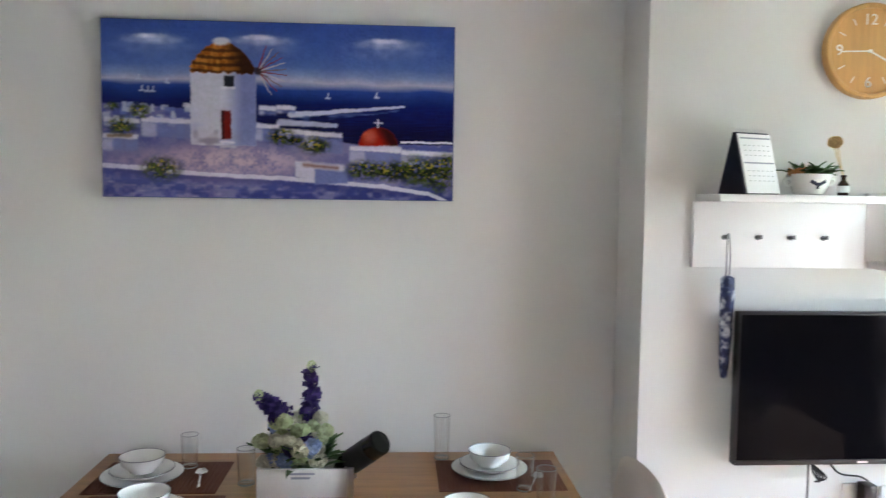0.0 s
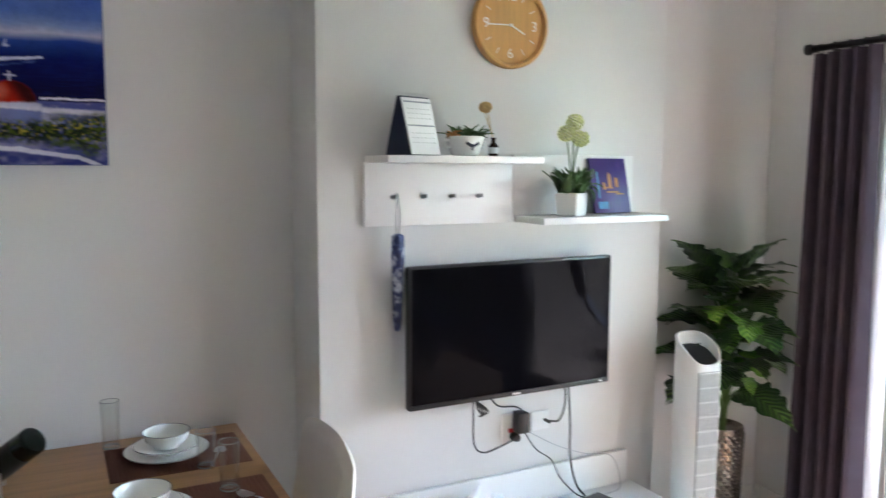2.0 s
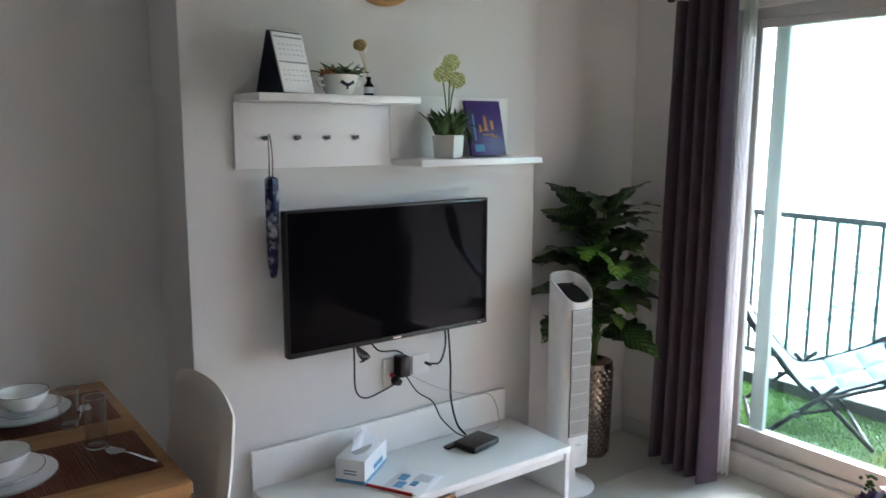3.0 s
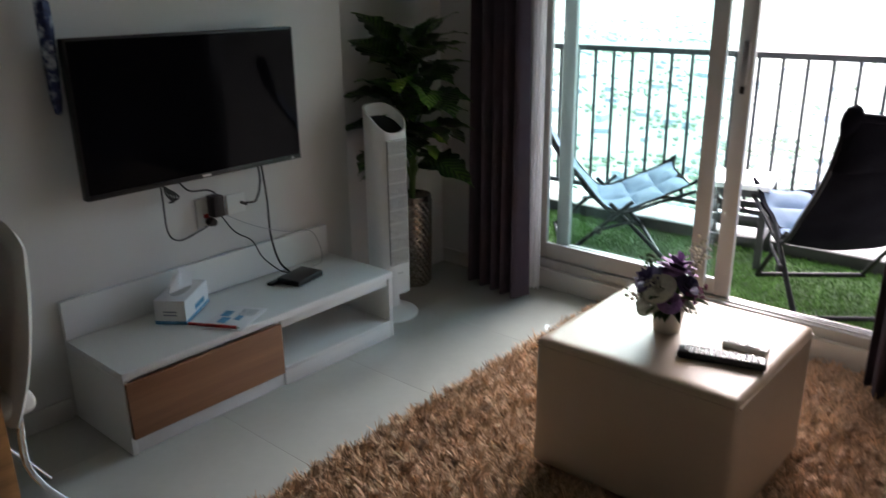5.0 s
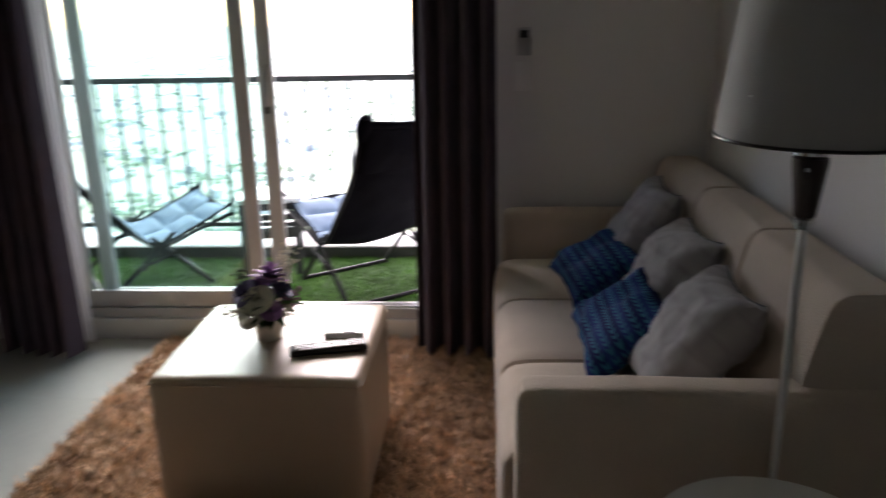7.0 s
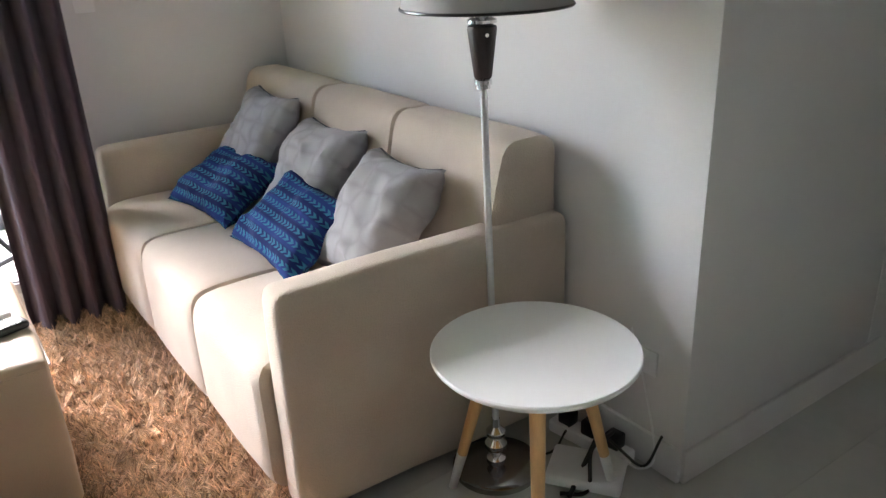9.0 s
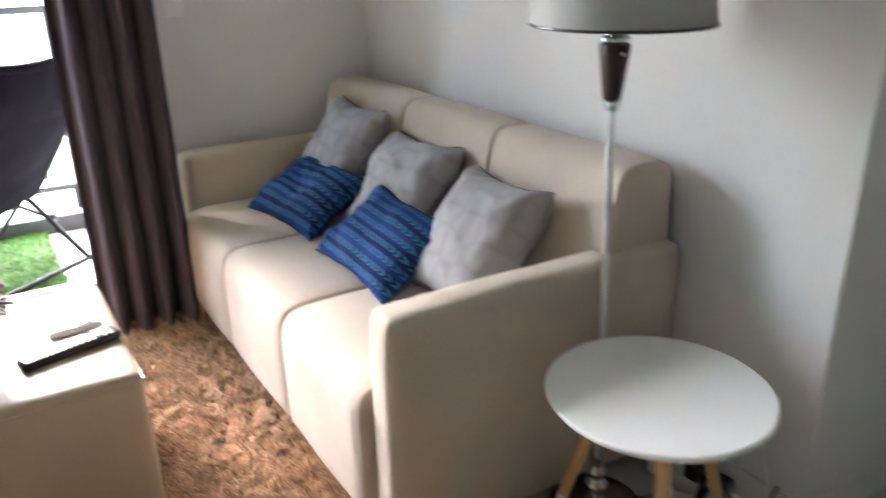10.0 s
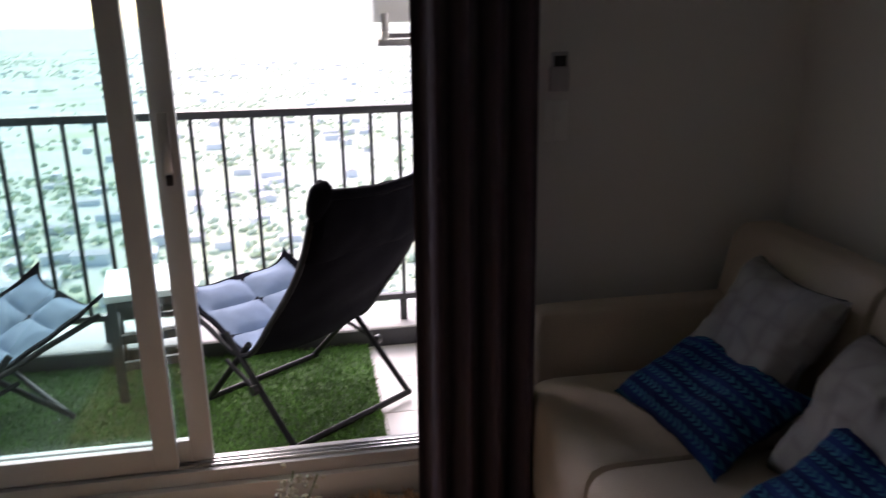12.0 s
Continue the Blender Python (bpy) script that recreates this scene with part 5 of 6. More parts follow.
vz = thing("flower_vase", pose(2.475, 1.652, ZO) @ Matrix.Diagonal((1.16, 1.16, 1.12, 1)), "small cream vase of purple and ivory artificial flowers", "flower vase")
bm = bmesh.new()
add_lathe(bm, [(0, 0), (0.030, 0), (0.033, 0.004), (0.042, 0.085), (0.040, 0.088), (0.034, 0.08), (0, 0.075)], 28)
part("vase", bm, mat("cream_vase", (0.55, 0.52, 0.45), 0.35, var=0.05, scale=12), vz)
flowers = ((LILAC, 0.052, (0.02, -0.01, 0.185)), (DUSK, 0.042, (-0.035, 0.055, 0.155)), (IVORY, 0.042, (-0.055, 0.01, 0.145)), (DUSK, 0.034, (0.0, -0.055, 0.15)), (IVORY, 0.045, (-0.045, 0.035, 0.10)),
           (LILAC, 0.035, (0.045, 0.04, 0.15)), (LILAC, 0.03, (-0.06, -0.03, 0.115)), (DUSK, 0.035, (0.05, -0.03, 0.13)), (IVORY, 0.035, (0.04, 0.05, 0.11)))
for k, (m_, r, q) in enumerate(flowers):
    d = Vector((q[0], q[1], 0.06))
    part("bloom", rose(r, 40 + k), m_, vz, m=Matrix.Translation((q[0] * 0.8, q[1] * 0.8, q[2] - 0.01)) @ d.to_track_quat("Z", "Y").to_matrix().to_4x4())
for k, (q, m_) in enumerate((((-0.03, 0.105, 0.10), IVORY), ((0.035, -0.085, 0.262), IVORY), ((0.06, -0.05, 0.255), IVORY), ((0.02, -0.085, 0.14), PINK), ((-0.02, -0.075, 0.12), PINK), ((0.02, 0.085, 0.20), LEAFS), ((-0.04, -0.085, 0.105), IVORY))):
    e = Vector(q)
    part("spray", sprig([(0, 0, 0.08), e * 0.6 + Vector((0, 0, 0.03)), e], 34, 0.0055, 60 + k), m_, vz)
    bm = bmesh.new()
    add_tube(bm, [(0, 0, 0.08), e * 0.6 + Vector((0, 0, 0.03)), e], 0.0012, 5, 4)
    part("stem", bm, STEM, vz)
part("foliage", tuft(34, 0.10, 0.03, 0.02, 71, 1.4, 0.5), LEAFS, vz, m=Matrix.Translation((0, 0, 0.075)))


# ---- cushions ----
def pillow(w, h, t, seed, n=30):
    """A stuffed cushion with pinched corners and slack sides, standing on its edge."""
    bm = bmesh.new()
    off = Vector((seed * 3.1, 0, 0))
    for s in (-1, 1):
        def f(u, v, s=s):
            a, b = 2 * u - 1, 2 * v - 1
            fat = (max(0, 1 - a ** 4) * max(0, 1 - b ** 4)) ** 0.55
            x = a * (1 - 0.11 * (1 - b * b)) * w / 2
            z = b * (1 - 0.13 * (1 - a * a)) * h / 2
            q = Vector((x, s * t / 2 * fat, z))
            return q + 0.026 * fat * noise.noise_vector(q * 7 + off) + 0.012 * fat * noise.noise_vector(q * 20 + off) + 0.004 * noise.noise_vector(q * 45 + off)
        add_grid(bm, f, n, n)
    bmesh.ops.remove_doubles(bm, verts=bm.verts, dist=0.002)
    return bm


def cushion(name, c, w, h, t, lean, turn, roll, material, label, seed):
    m = Matrix.Translation(c) @ Matrix.Rotation(radians(turn), 4, "Z") @ Matrix.Rotation(radians(lean), 4, "X") @ Matrix.Rotation(radians(roll), 4, "Y")
    e = thing(name, m, label, "cushion", "cushions on the sofa")
    part("cover", pillow(w, h, t, seed), material, e)
    if material is GREYC:
        bm = bmesh.new()
        add_tube(bm, [((a / 10) * w / 2, 0, (0.995 - 0.13 * (1 - (a / 10) ** 2)) * h / 2) for a in range(-9, 10)], 0.0045, 6)
        part("zip", bm, CUSHBACK, e, "dark zip edge")
    return e


cushion("cushion", (3.085, 0.400, 0.655), 0.42, 0.41, 0.15, 33, -3, 1, GREYC, "grey patterned square cushion with a dark zip edge", 1)
cushion("cushion", (2.625, 0.395, 0.618), 0.42, 0.40, 0.17, 36, -3, 4, GREYC, "grey patterned square cushion with a dark zip edge", 2)
cushion("cushion", (2.150, 0.430, 0.605), 0.39, 0.41, 0.18, 38, -5, 3, GREYC, "large grey hexagon-patterned cushion leaning near the arm", 3)
for c, lean, turn, roll, sd in (((3.03, 0.56, 0.535), 58, 6, 0, 4), ((2.45, 0.562, 0.545), 52, 2, -3, 5)):
    e = cushion("cushion", c, 0.48, 0.31, 0.12, lean, turn, roll, BLUEC, "blue oblong cushion with teal stitched stripes", sd)
box_part("tag", (-0.228, 0.016, 0.085), (0.018, 0.002, 0.026), PAPER, e, 0.0005, label="small white care tag")

# ---- floor lamp ----
DARKCHROME = mat("dark_chrome", (0.30, 0.29, 0.28), 0.14, 1.0, var=0.1, scale=8)
lamp = thing("floor_lamp", pose(1.690, 0.372, 0), "chrome floor lamp with a dark wood collar and grey drum shade", "floor lamp")
bm = bmesh.new()
add_lathe(bm, [(0, 0), (0.118, 0), (0.120, 0.006), (0.118, 0.016), (0.108, 0.022), (0.03, 0.027), (0, 0.027)], 48)
part("base", bm, DARKCHROME, lamp)
bm = bmesh.new()
add_lathe(bm, [(0.026, 0.026), (0.026, 0.034), (0.014, 0.042), (0.018, 0.055), (0.030, 0.070), (0.030, 0.082), (0.015, 0.096), (0.026, 0.110), (0.026, 0.122), (0.012, 0.135), (0.0105, 0.16)], 28)
part("turned_foot", bm, CHROME, lamp)
bm = bmesh.new()
add_tube(bm, [(0, 0, 0.15), (0.03, -0.014, 0.6), (0.06, -0.028, 1.02)], 0.0088, 14)
part("pole", bm, STEEL, lamp)
TOPC = Matrix.Translation((0.061, -0.028, 1.02))
for name, prof, m_ in (("lower_ring", [(0.012, 0), (0.017, 0.002), (0.017, 0.010), (0.021, 0.012), (0.021, 0.022), (0.016, 0.026)], CHROME),
                       ("collar", [(0.019, 0.026), (0.021, 0.03), (0.034, 0.135), (0.033, 0.142), (0.02, 0.146)], WENGE),
                       ("upper_ring", [(0.024, 0.146), (0.034, 0.149), (0.034, 0.156), (0.02, 0.162), (0.018, 0.176), (0.012, 0.18), (0.012, 0.22)], CHROME)):
    bm = bmesh.new()
    add_lathe(bm, prof, 24)
    part(name, bm, m_, lamp, m=TOPC)
bm = bmesh.new()
add_tube(bm, [(-0.03, 0.015, 0.128), (-0.052, 0.026, 0.128)], 0.0045, 8)
part("switch_knob", bm, CHROME, lamp, m=TOPC)
bm = bmesh.new()
add_lathe(bm, [(0.193, 0.175), (0.153, 0.49)], 56, (-0.005, -0.010, 0.01))
sh = part("shade", bm, SHADE, lamp, "grey fabric lampshade", m=TOPC)
sol = sh.modifiers.new("thickness", "SOLIDIFY")
sol.thickness = 0.004
for z, r in ((0.175, 0.1935), (0.49, 0.1535)):
    bm = bmesh.new()
    add_tube(bm, [(r * math.cos(a) - 0.005, r * math.sin(a) - 0.010, z + 0.01) for a in [2 * math.pi * i / 48 for i in range(49)]], 0.0035, 6)
    part("shade_rim", bm, BLACK if z < 0.3 else SHADE, sh)
bm = bmesh.new()
for k in range(3):
    a = 2 * math.pi * k / 3
    add_tube(bm, [(0, 0, 0.215), (0.18 * math.cos(a), 0.18 * math.sin(a), 0.27)], 0.002, 6)
part("spider", bm, STEEL, sh)
bm = bmesh.new()
add_lathe(bm, [(0.013, 0.20), (0.014, 0.235), (0.03, 0.275), (0.028, 0.30), (0, 0.315)], 18)
part("bulb", bm, CERAMIC, lamp, m=TOPC)

# ---- side table ----
st = thing("side_table", pose(1.472, 0.427, 0), "round white side table with beech legs dipped in white", "side table")
bm = bmesh.new()
add_lathe(bm, [(0, 0.466), (0.215, 0.466), (0.229, 0.472), (0.2375, 0.482), (0.2375, 0.487), (0.234, 0.490), (0, 0.490)], 64)
part("tabletop", bm, WHITE, st)
bm = bmesh.new()
add_lathe(bm, [(0, 0.446), (0.13, 0.446), (0.13, 0.466), (0, 0.466)], 32)
part("underframe", bm, BEECH, st)
for a in (21, 261, 141):
    a = radians(a)
    d = Vector((math.cos(a), math.sin(a), 0))
    lo, hi = d * 0.242, d * 0.115 + Vector((0, 0, 0.450))
    bm = bmesh.new()
    add_tube(bm, [lo.lerp(hi, 0.27), hi], (0.0135, 0.019), 14)
    lg = part("leg", bm, BEECH, st)
    bm = bmesh.new()
    add_tube(bm, [lo, lo.lerp(hi, 0.272)], (0.0105, 0.0138), 14)
    part("dipped_tip", bm, WHITEPL, lg, "white painted leg tip")

# power strip, router and leads behind the side table
rt = thing("router", pose(1.515, 0.205, 0) @ Matrix.Rotation(radians(35), 4, "Z"), "flat white router lying on the floor behind the side table", "router")
bm = bmesh.new()
add_box(bm, (0, 0, 0.018), (0.20, 0.15, 0.032), 0.012, 4)
part("case", bm, WHITEPL, rt)
for x in (-0.05, 0.05):
    box_part("foot", (x, 0, 0.0012), (0.02, 0.02, 0.0024), BLACK, rt, 0)
ps = thing("power_strip", pose(1.60, 0.105, 0) @ Matrix.Rotation(radians(8), 4, "Z"), "white power strip with black plugs on the floor by the wall", "power strip")
box_part("case", (0, 0, 0.02), (0.26, 0.055, 0.04), WHITEPL, ps, 0.006, 3)
for x in (-0.08, 0.0, 0.08):
    bm = bmesh.new()
    add_box(bm, (x, 0, 0.062), (0.045, 0.04, 0.045), 0.006, 2)
    part("plug", bm, BLACK, ps)
lead("cable", [(1.52, 0.105, 0.09), (1.49, 0.215, 0.10), (1.46, 0.255, 0.01), (1.50, 0.315, 0.006)], 0.006, "thick black lead on the floor behind the side table")
lead("cable", [(1.47, 0.31, 0.012), (1.505, 0.245, 0.02), (1.53, 0.185, 0.042), (1.56, 0.115, 0.07)], 0.007, "thick black lead on the floor behind the side table")
lead("cable", [(1.60, 0.105, 0.09), (1.56, 0.155, 0.13), (1.47, 0.125, 0.07), (1.43, 0.075, 0.02), (1.40, 0.05, 0.12)], 0.004, "black lead looping by the wall")
lead("cable", [(1.68, 0.295, 0.006), (1.64, 0.215, 0.006), (1.66, 0.145, 0.03), (1.66, 0.115, 0.05)], 0.0035, "black lamp lead on the floor")
lead("cable", [(1.51, 0.065, 0.40), (1.47, 0.05, 0.25), (1.42, 0.049, 0.05), (1.44, 0.085, 0.01), (1.50, 0.105, 0.03)], 0.003, "white lead down the wall", WHITEPL)
wp = thing("wall_socket", pose(1.50, YS, 0.31), "white double wall socket beside the side table", "socket")
span("plate", (-0.06, 0.001, -0.035), (0.06, 0.010, 0.035), WHITEPL, wp, 0.003)
span("plug", (-0.02, 0.0105, -0.02), (0.02, 0.04, 0.02), WHITEPL, wp, 0.005)

# ---- dining chair ----
dc = thing("dining_chair", pose(0.90, 2.935, 0), "cream upholstered dining chair with chrome legs", "chair")
bm = bmesh.new()
for s in (-1, 1):
    def back_face(u, v, s=s):
        y = (u - 0.5) * (0.50 - 0.045 * v * v)
        z = 0.42 + 0.485 * v - 0.035 * v * (2 * u - 1) ** 4
        x = 0.155 + 0.05 * v - 0.05 * (1 - v) ** 3 + 0.012 * math.cos(math.pi * (u - 0.5) * 1.6)
        return Vector((x + s * 0.021 * (1 - abs(2 * u - 1) ** 8) ** 0.5 * (1 - max(0, 2 * v - 1) ** 10) ** 0.5, y, z))
    add_grid(bm, back_face, 20, 22)
bmesh.ops.remove_doubles(bm, verts=bm.verts, dist=0.0012)
part("backrest", bm, CHAIRW, dc)
bm = bmesh.new()
puff(bm, (-0.25, -0.22, 0.425), (0.165, 0.22, 0.485), 0.028, 0.008, 10)
part("seat", bm, CHAIRW, dc)
for x, y in ((-0.22, -0.19), (-0.22, 0.19), (0.12, -0.19), (0.12, 0.19)):
    bm = bmesh.new()
    add_tube(bm, [(x, y, 0.43), (x * 1.02, y * 1.04, 0.25), (x * 1.05 + (0.145 if x > 0 else -0.015), y * (0.76 if x > 0 else 1.1), 0.0)], 0.0105, 12, 5)
    part("leg", bm, CHROME, dc)

# ---- table setting ----
def placemat(c, turn=0):
    e = thing("placemat", pose(c[0], c[1], TZ + 0.0005, 0, 0, turn), "rust red woven placemat on the dining table", "placemat", "placemats")
    box_part("weave", (0, 0, 0.0018), (0.43, 0.30, 0.003), RUST, e, 0.001)
    for k in range(30):
        box_part("slat", (-0.203 + k * 0.014, 0, 0.0036), (0.009, 0.298, 0.002), RUST, e, 0.0006, 1)
    return e


def crockery(c):
    z = TZ + 0.006
    for r, label in ((0.135, "large white dinner plate with a thin grey rim"), (0.105, "white side plate stacked on a dinner plate")):
        e = thing("plate", pose(c[0], c[1], z), label, "plate", "plates")
        bm = bmesh.new()
        add_lathe(bm, [(0, 0), (r * 0.6, 0), (r * 0.64, 0.003), (r * 0.98, 0.019), (r, 0.0215), (r * 0.985, 0.023), (r * 0.63, 0.0075), (0, 0.0055)], 48)
        part("dish", bm, CERAMIC, e)
        bm = bmesh.new()
        add_tube(bm, [(r * 0.994 * math.cos(a), r * 0.994 * math.sin(a), 0.0222) for a in [2 * math.pi * i / 48 for i in range(49)]], 0.0012, 5)
        part("rim_line", bm, RIMBLUE, e)
        z += 0.017 if r > 0.12 else 0.012
    e = thing("bowl", pose(c[0], c[1], z), "white china bowl with a thin grey rim", "bowl", "bowls")
    bm = bmesh.new()
    add_lathe(bm, [(0, 0), (0.040, 0), (0.042, 0.005), (0.066, 0.026), (0.074, 0.048), (0.0755, 0.053), (0.073, 0.053), (0.070, 0.046), (0.062, 0.027), (0.038, 0.009), (0, 0.007)], 44)
    part("dish", bm, CERAMIC, e)
    bm = bmesh.new()
    add_tube(bm, [(0.0743 * math.cos(a), 0.0743 * math.sin(a), 0.0533) for a in [2 * math.pi * i / 48 for i in range(49)]], 0.0014, 5)
    part("rim_line", bm, RIMBLUE, e)


# pale opaque rings stand for the bright glints at rim and base
GLASSGLINT = mat("glass_glint", (0.62, 0.66, 0.66), 0.08, 0.6, var=0.1, scale=30)


def tumbler(x, y, z=TZ + 0.001, r=0.031, h=0.15):
    e = thing("drinking_glass", pose(x, y, z), "clear tall drinking glass on the dining table", "glass", "drinking glasses")
    bm = bmesh.new()
    add_lathe(bm, [(0, 0), (r * 0.86, 0), (r * 0.88, 0.004), (r, h), (r - 0.0016, h), (r * 0.82, 0.014), (0, 0.012)], 32)
    part("tumbler", bm, CLEAR, e)
    for nm, q, w in (("rim", r - 0.0008, h), ("base_glint", r * 0.84, 0.006)):
        bm = bmesh.new()
        add_tube(bm, [(q * math.cos(a), q * math.sin(a), w) for a in [2 * math.pi * i / 32 for i in range(33)]], 0.0013 if w > 0.1 else 0.0024, 6)
        part(nm, bm, GLASSGLINT, e)


def spoon(x, y, turn, label="steel dessert spoon on a placemat", name="spoon"):
    e = thing(name, pose(x, y, TZ + 0.0065, 0, 0, turn), label, name, "cutlery")
    bm = bmesh.new()
    add_grid(bm, lambda u, v: Vector(((u - 0.5) * 0.06, (v - 0.5) * 0.042 * math.sin(math.pi * (0.06 + 0.88 * u)) ** 0.6, 0.003 + 0.012 * (((u - 0.5) * 2) ** 2 + ((v - 0.5) * 2) ** 2 * 0.5) * 0.5)), 12, 8)
    o = part("spoon_bowl", bm, CHROME, e)
    sol = o.modifiers.new("thickness", "SOLIDIFY")
    sol.thickness = 0.0012
    bm = bmesh.new()
    add_tube(bm, [(0.028, 0, 0.009), (0.06, 0, 0.011), (0.11, 0, 0.006), (0.15, 0, 0.005)], (0.0028, 0.0055), 8, 4)
    part("spoon_handle", bm, CHROME, e)


for px, py, s in ((-0.46, 3.42, 1), (0.70, 3.42, 1), (-0.42, 3.06, -1), (0.70, 2.95, -1)):
    placemat((px + 0.03, py - 0.02 * s))
crockery((-0.485, 3.375)), crockery((-0.375, 3.05)), crockery((0.700, 3.415)), crockery((0.58, 2.95))
tumbler(0.540, 3.575, h=0.165), tumbler(-0.36, 3.50, h=0.12), tumbler(-0.13, 3.33, h=0.125), tumbler(0.80, 3.26, h=0.12), tumbler(0.83, 3.05, h=0.15)
spoon(0.86, 3.36, 250), spoon(0.86, 2.97, -60), spoon(-0.30, 3.42, -80), spoon(0.21, 3.47, 160)

crate = thing("bottle_crate", pose(0.085, 3.295, TZ), "small white wooden crate with bottle and flowers", "crate")
span("front_panel", (-0.16, -0.085, 0.0), (0.13, -0.072, 0.095), WHITEWOOD, crate, 0.002)
span("back_board", (-0.16, 0.072, 0.0), (0.13, 0.085, 0.095), WHITEWOOD, crate, 0.002)
span("floor_board", (-0.16, -0.071, 0.0), (0.13, 0.071, 0.01), WHITEWOOD, crate, 0.002)
for x in (-0.16, 0.118):
    span("end_board", (x, -0.071, 0.011), (x + 0.012, 0.071, 0.095), WHITEWOOD, crate, 0.002)
for y in (-0.095, 0.087):
    span("corner_post", (0.132, y, 0), (0.150, y + 0.016, 0.10), STEEL, crate, 0.002)
for x, w in ((-0.02, 0.09), (-0.02, 0.06)):
    box_part("stencil", (x, -0.0855, 0.08 if w > 0.07 else 0.066), (w, 0.001, 0.007), INK, crate, 0)
wb = thing("wine_bottle", pose(0.155, 3.325, TZ + 0.035) @ Matrix.Rotation(radians(-38), 4, "Z") @ Matrix.Rotation(radians(54), 4, "Y") @ Matrix.Diagonal((1.08, 1.08, 1.12, 1)), "dark green wine bottle lying slanted in the crate", "bottle")
bm = bmesh.new()
add_lathe(bm, [(0, 0.004), (0.034, 0), (0.038, 0.005), (0.038, 0.012), (0.038, 0.155), (0.030, 0.185), (0.016, 0.205), (0.014, 0.26), (0.0165, 0.262), (0.0165, 0.275), (0, 0.276)], 28)
bmesh.ops.transform(bm, matrix=Matrix.Translation((0, 0, 0.235)) @ Matrix.Rotation(math.pi, 4, "X"), verts=bm.verts)
part("glass_body", bm, WINE, wb)
bm = bmesh.new()
add_lathe(bm, [(0.0384, 0.10), (0.0384, 0.19)], 28)
part("paper_label", bm, FOIL, wb)
wb2 = thing("wine_bottle", pose(-0.04, 3.345, TZ + 0.0105), "dark wine bottle upright behind the flowers", "bottle")
bm = bmesh.new()
add_lathe(bm, [(0, 0), (0.018, 0), (0.018, 0.12), (0.012, 0.14), (0.012, 0.17), (0.022, 0.175), (0.022, 0.185), (0, 0.186)], 20)
part("glass_body", bm, WINE, wb2)

bq = thing("flower_arrangement", pose(0.055, 3.295, TZ + 0.062), "artificial purple, white and blue flowers in the crate", "flowers")
part("foliage", tuft(60, 0.15, 0.03, 0.07, 81, 1.1, 0.4), LEAFS, bq)
rb = random.Random(17)
for k in range(54):
    a = k * 2.4
    q = Vector((-0.005 + 0.12 * math.cos(a) * rb.uniform(0.2, 1), 0.06 * math.sin(a) * rb.uniform(0.2, 1) - 0.03, 0.04 + rb.uniform(0, 0.15)))
    part("bloom", pompom(36, rb.uniform(0.018, 0.028), 0.015, 90 + k, 0.8), (IVORY, SKYPET, GREENPET, PURPLE, IVORY, GREENPET)[k % 6], bq, m=Matrix.Translation(q))
for pts, n, m_ in (([(0, 0, 0.1), (0.03, 0.0, 0.20), (0.035, 0.0, 0.345)], 300, PURPLE), ([(0, 0, 0.1), (-0.06, 0, 0.19), (-0.135, -0.01, 0.25)], 260, PURPLE)):
    rs = random.Random(n)
    bm = bmesh.new()
    p = smooth_path(pts, 14)
    for k in range(n):
        t = 0.42 + 0.56 * k / n
        q = p[int(t * (len(p) - 1))] + Vector([rs.gauss(0, 1) for _ in range(3)]).normalized() * rs.uniform(0.012, 0.042) * (1.15 - 0.5 * t)
        d = Vector([rs.gauss(0, 1) for _ in range(3)]).normalized()
        s = d.orthogonal().normalized() * 0.011
        u = d.cross(s)
        vs = [bm.verts.new(q + w) for w in (s, u, -s, -u)]
        bm.faces.new(vs)
    part("flower_spike", bm, m_, bq)
    bm = bmesh.new()
    add_tube(bm, pts, 0.003, 6, 6)
    part("stem", bm, STEM, bq)
    part("bud", pompom(40, 0.014, 0.006, n, 1.3), GREENPET, bq, m=Matrix.Translation(Vector(pts[-1]) + Vector((0, 0, 0.006))))


# ---- balcony furniture ----
def sling_line(v):
    """Side line of the sling: from the front of the seat to the top of the back."""
    pts = ((0.40, 0.425), (0.18, 0.355), (-0.06, 0.295), (-0.25, 0.48), (-0.425, 0.705), (-0.515, 0.930))
    p = smooth_path([(a, 0, b) for a, b in pts], 8)
    k = v * (len(p) - 1)
    i = min(int(k), len(p) - 2)
    return p[i].lerp(p[i + 1], k - i)


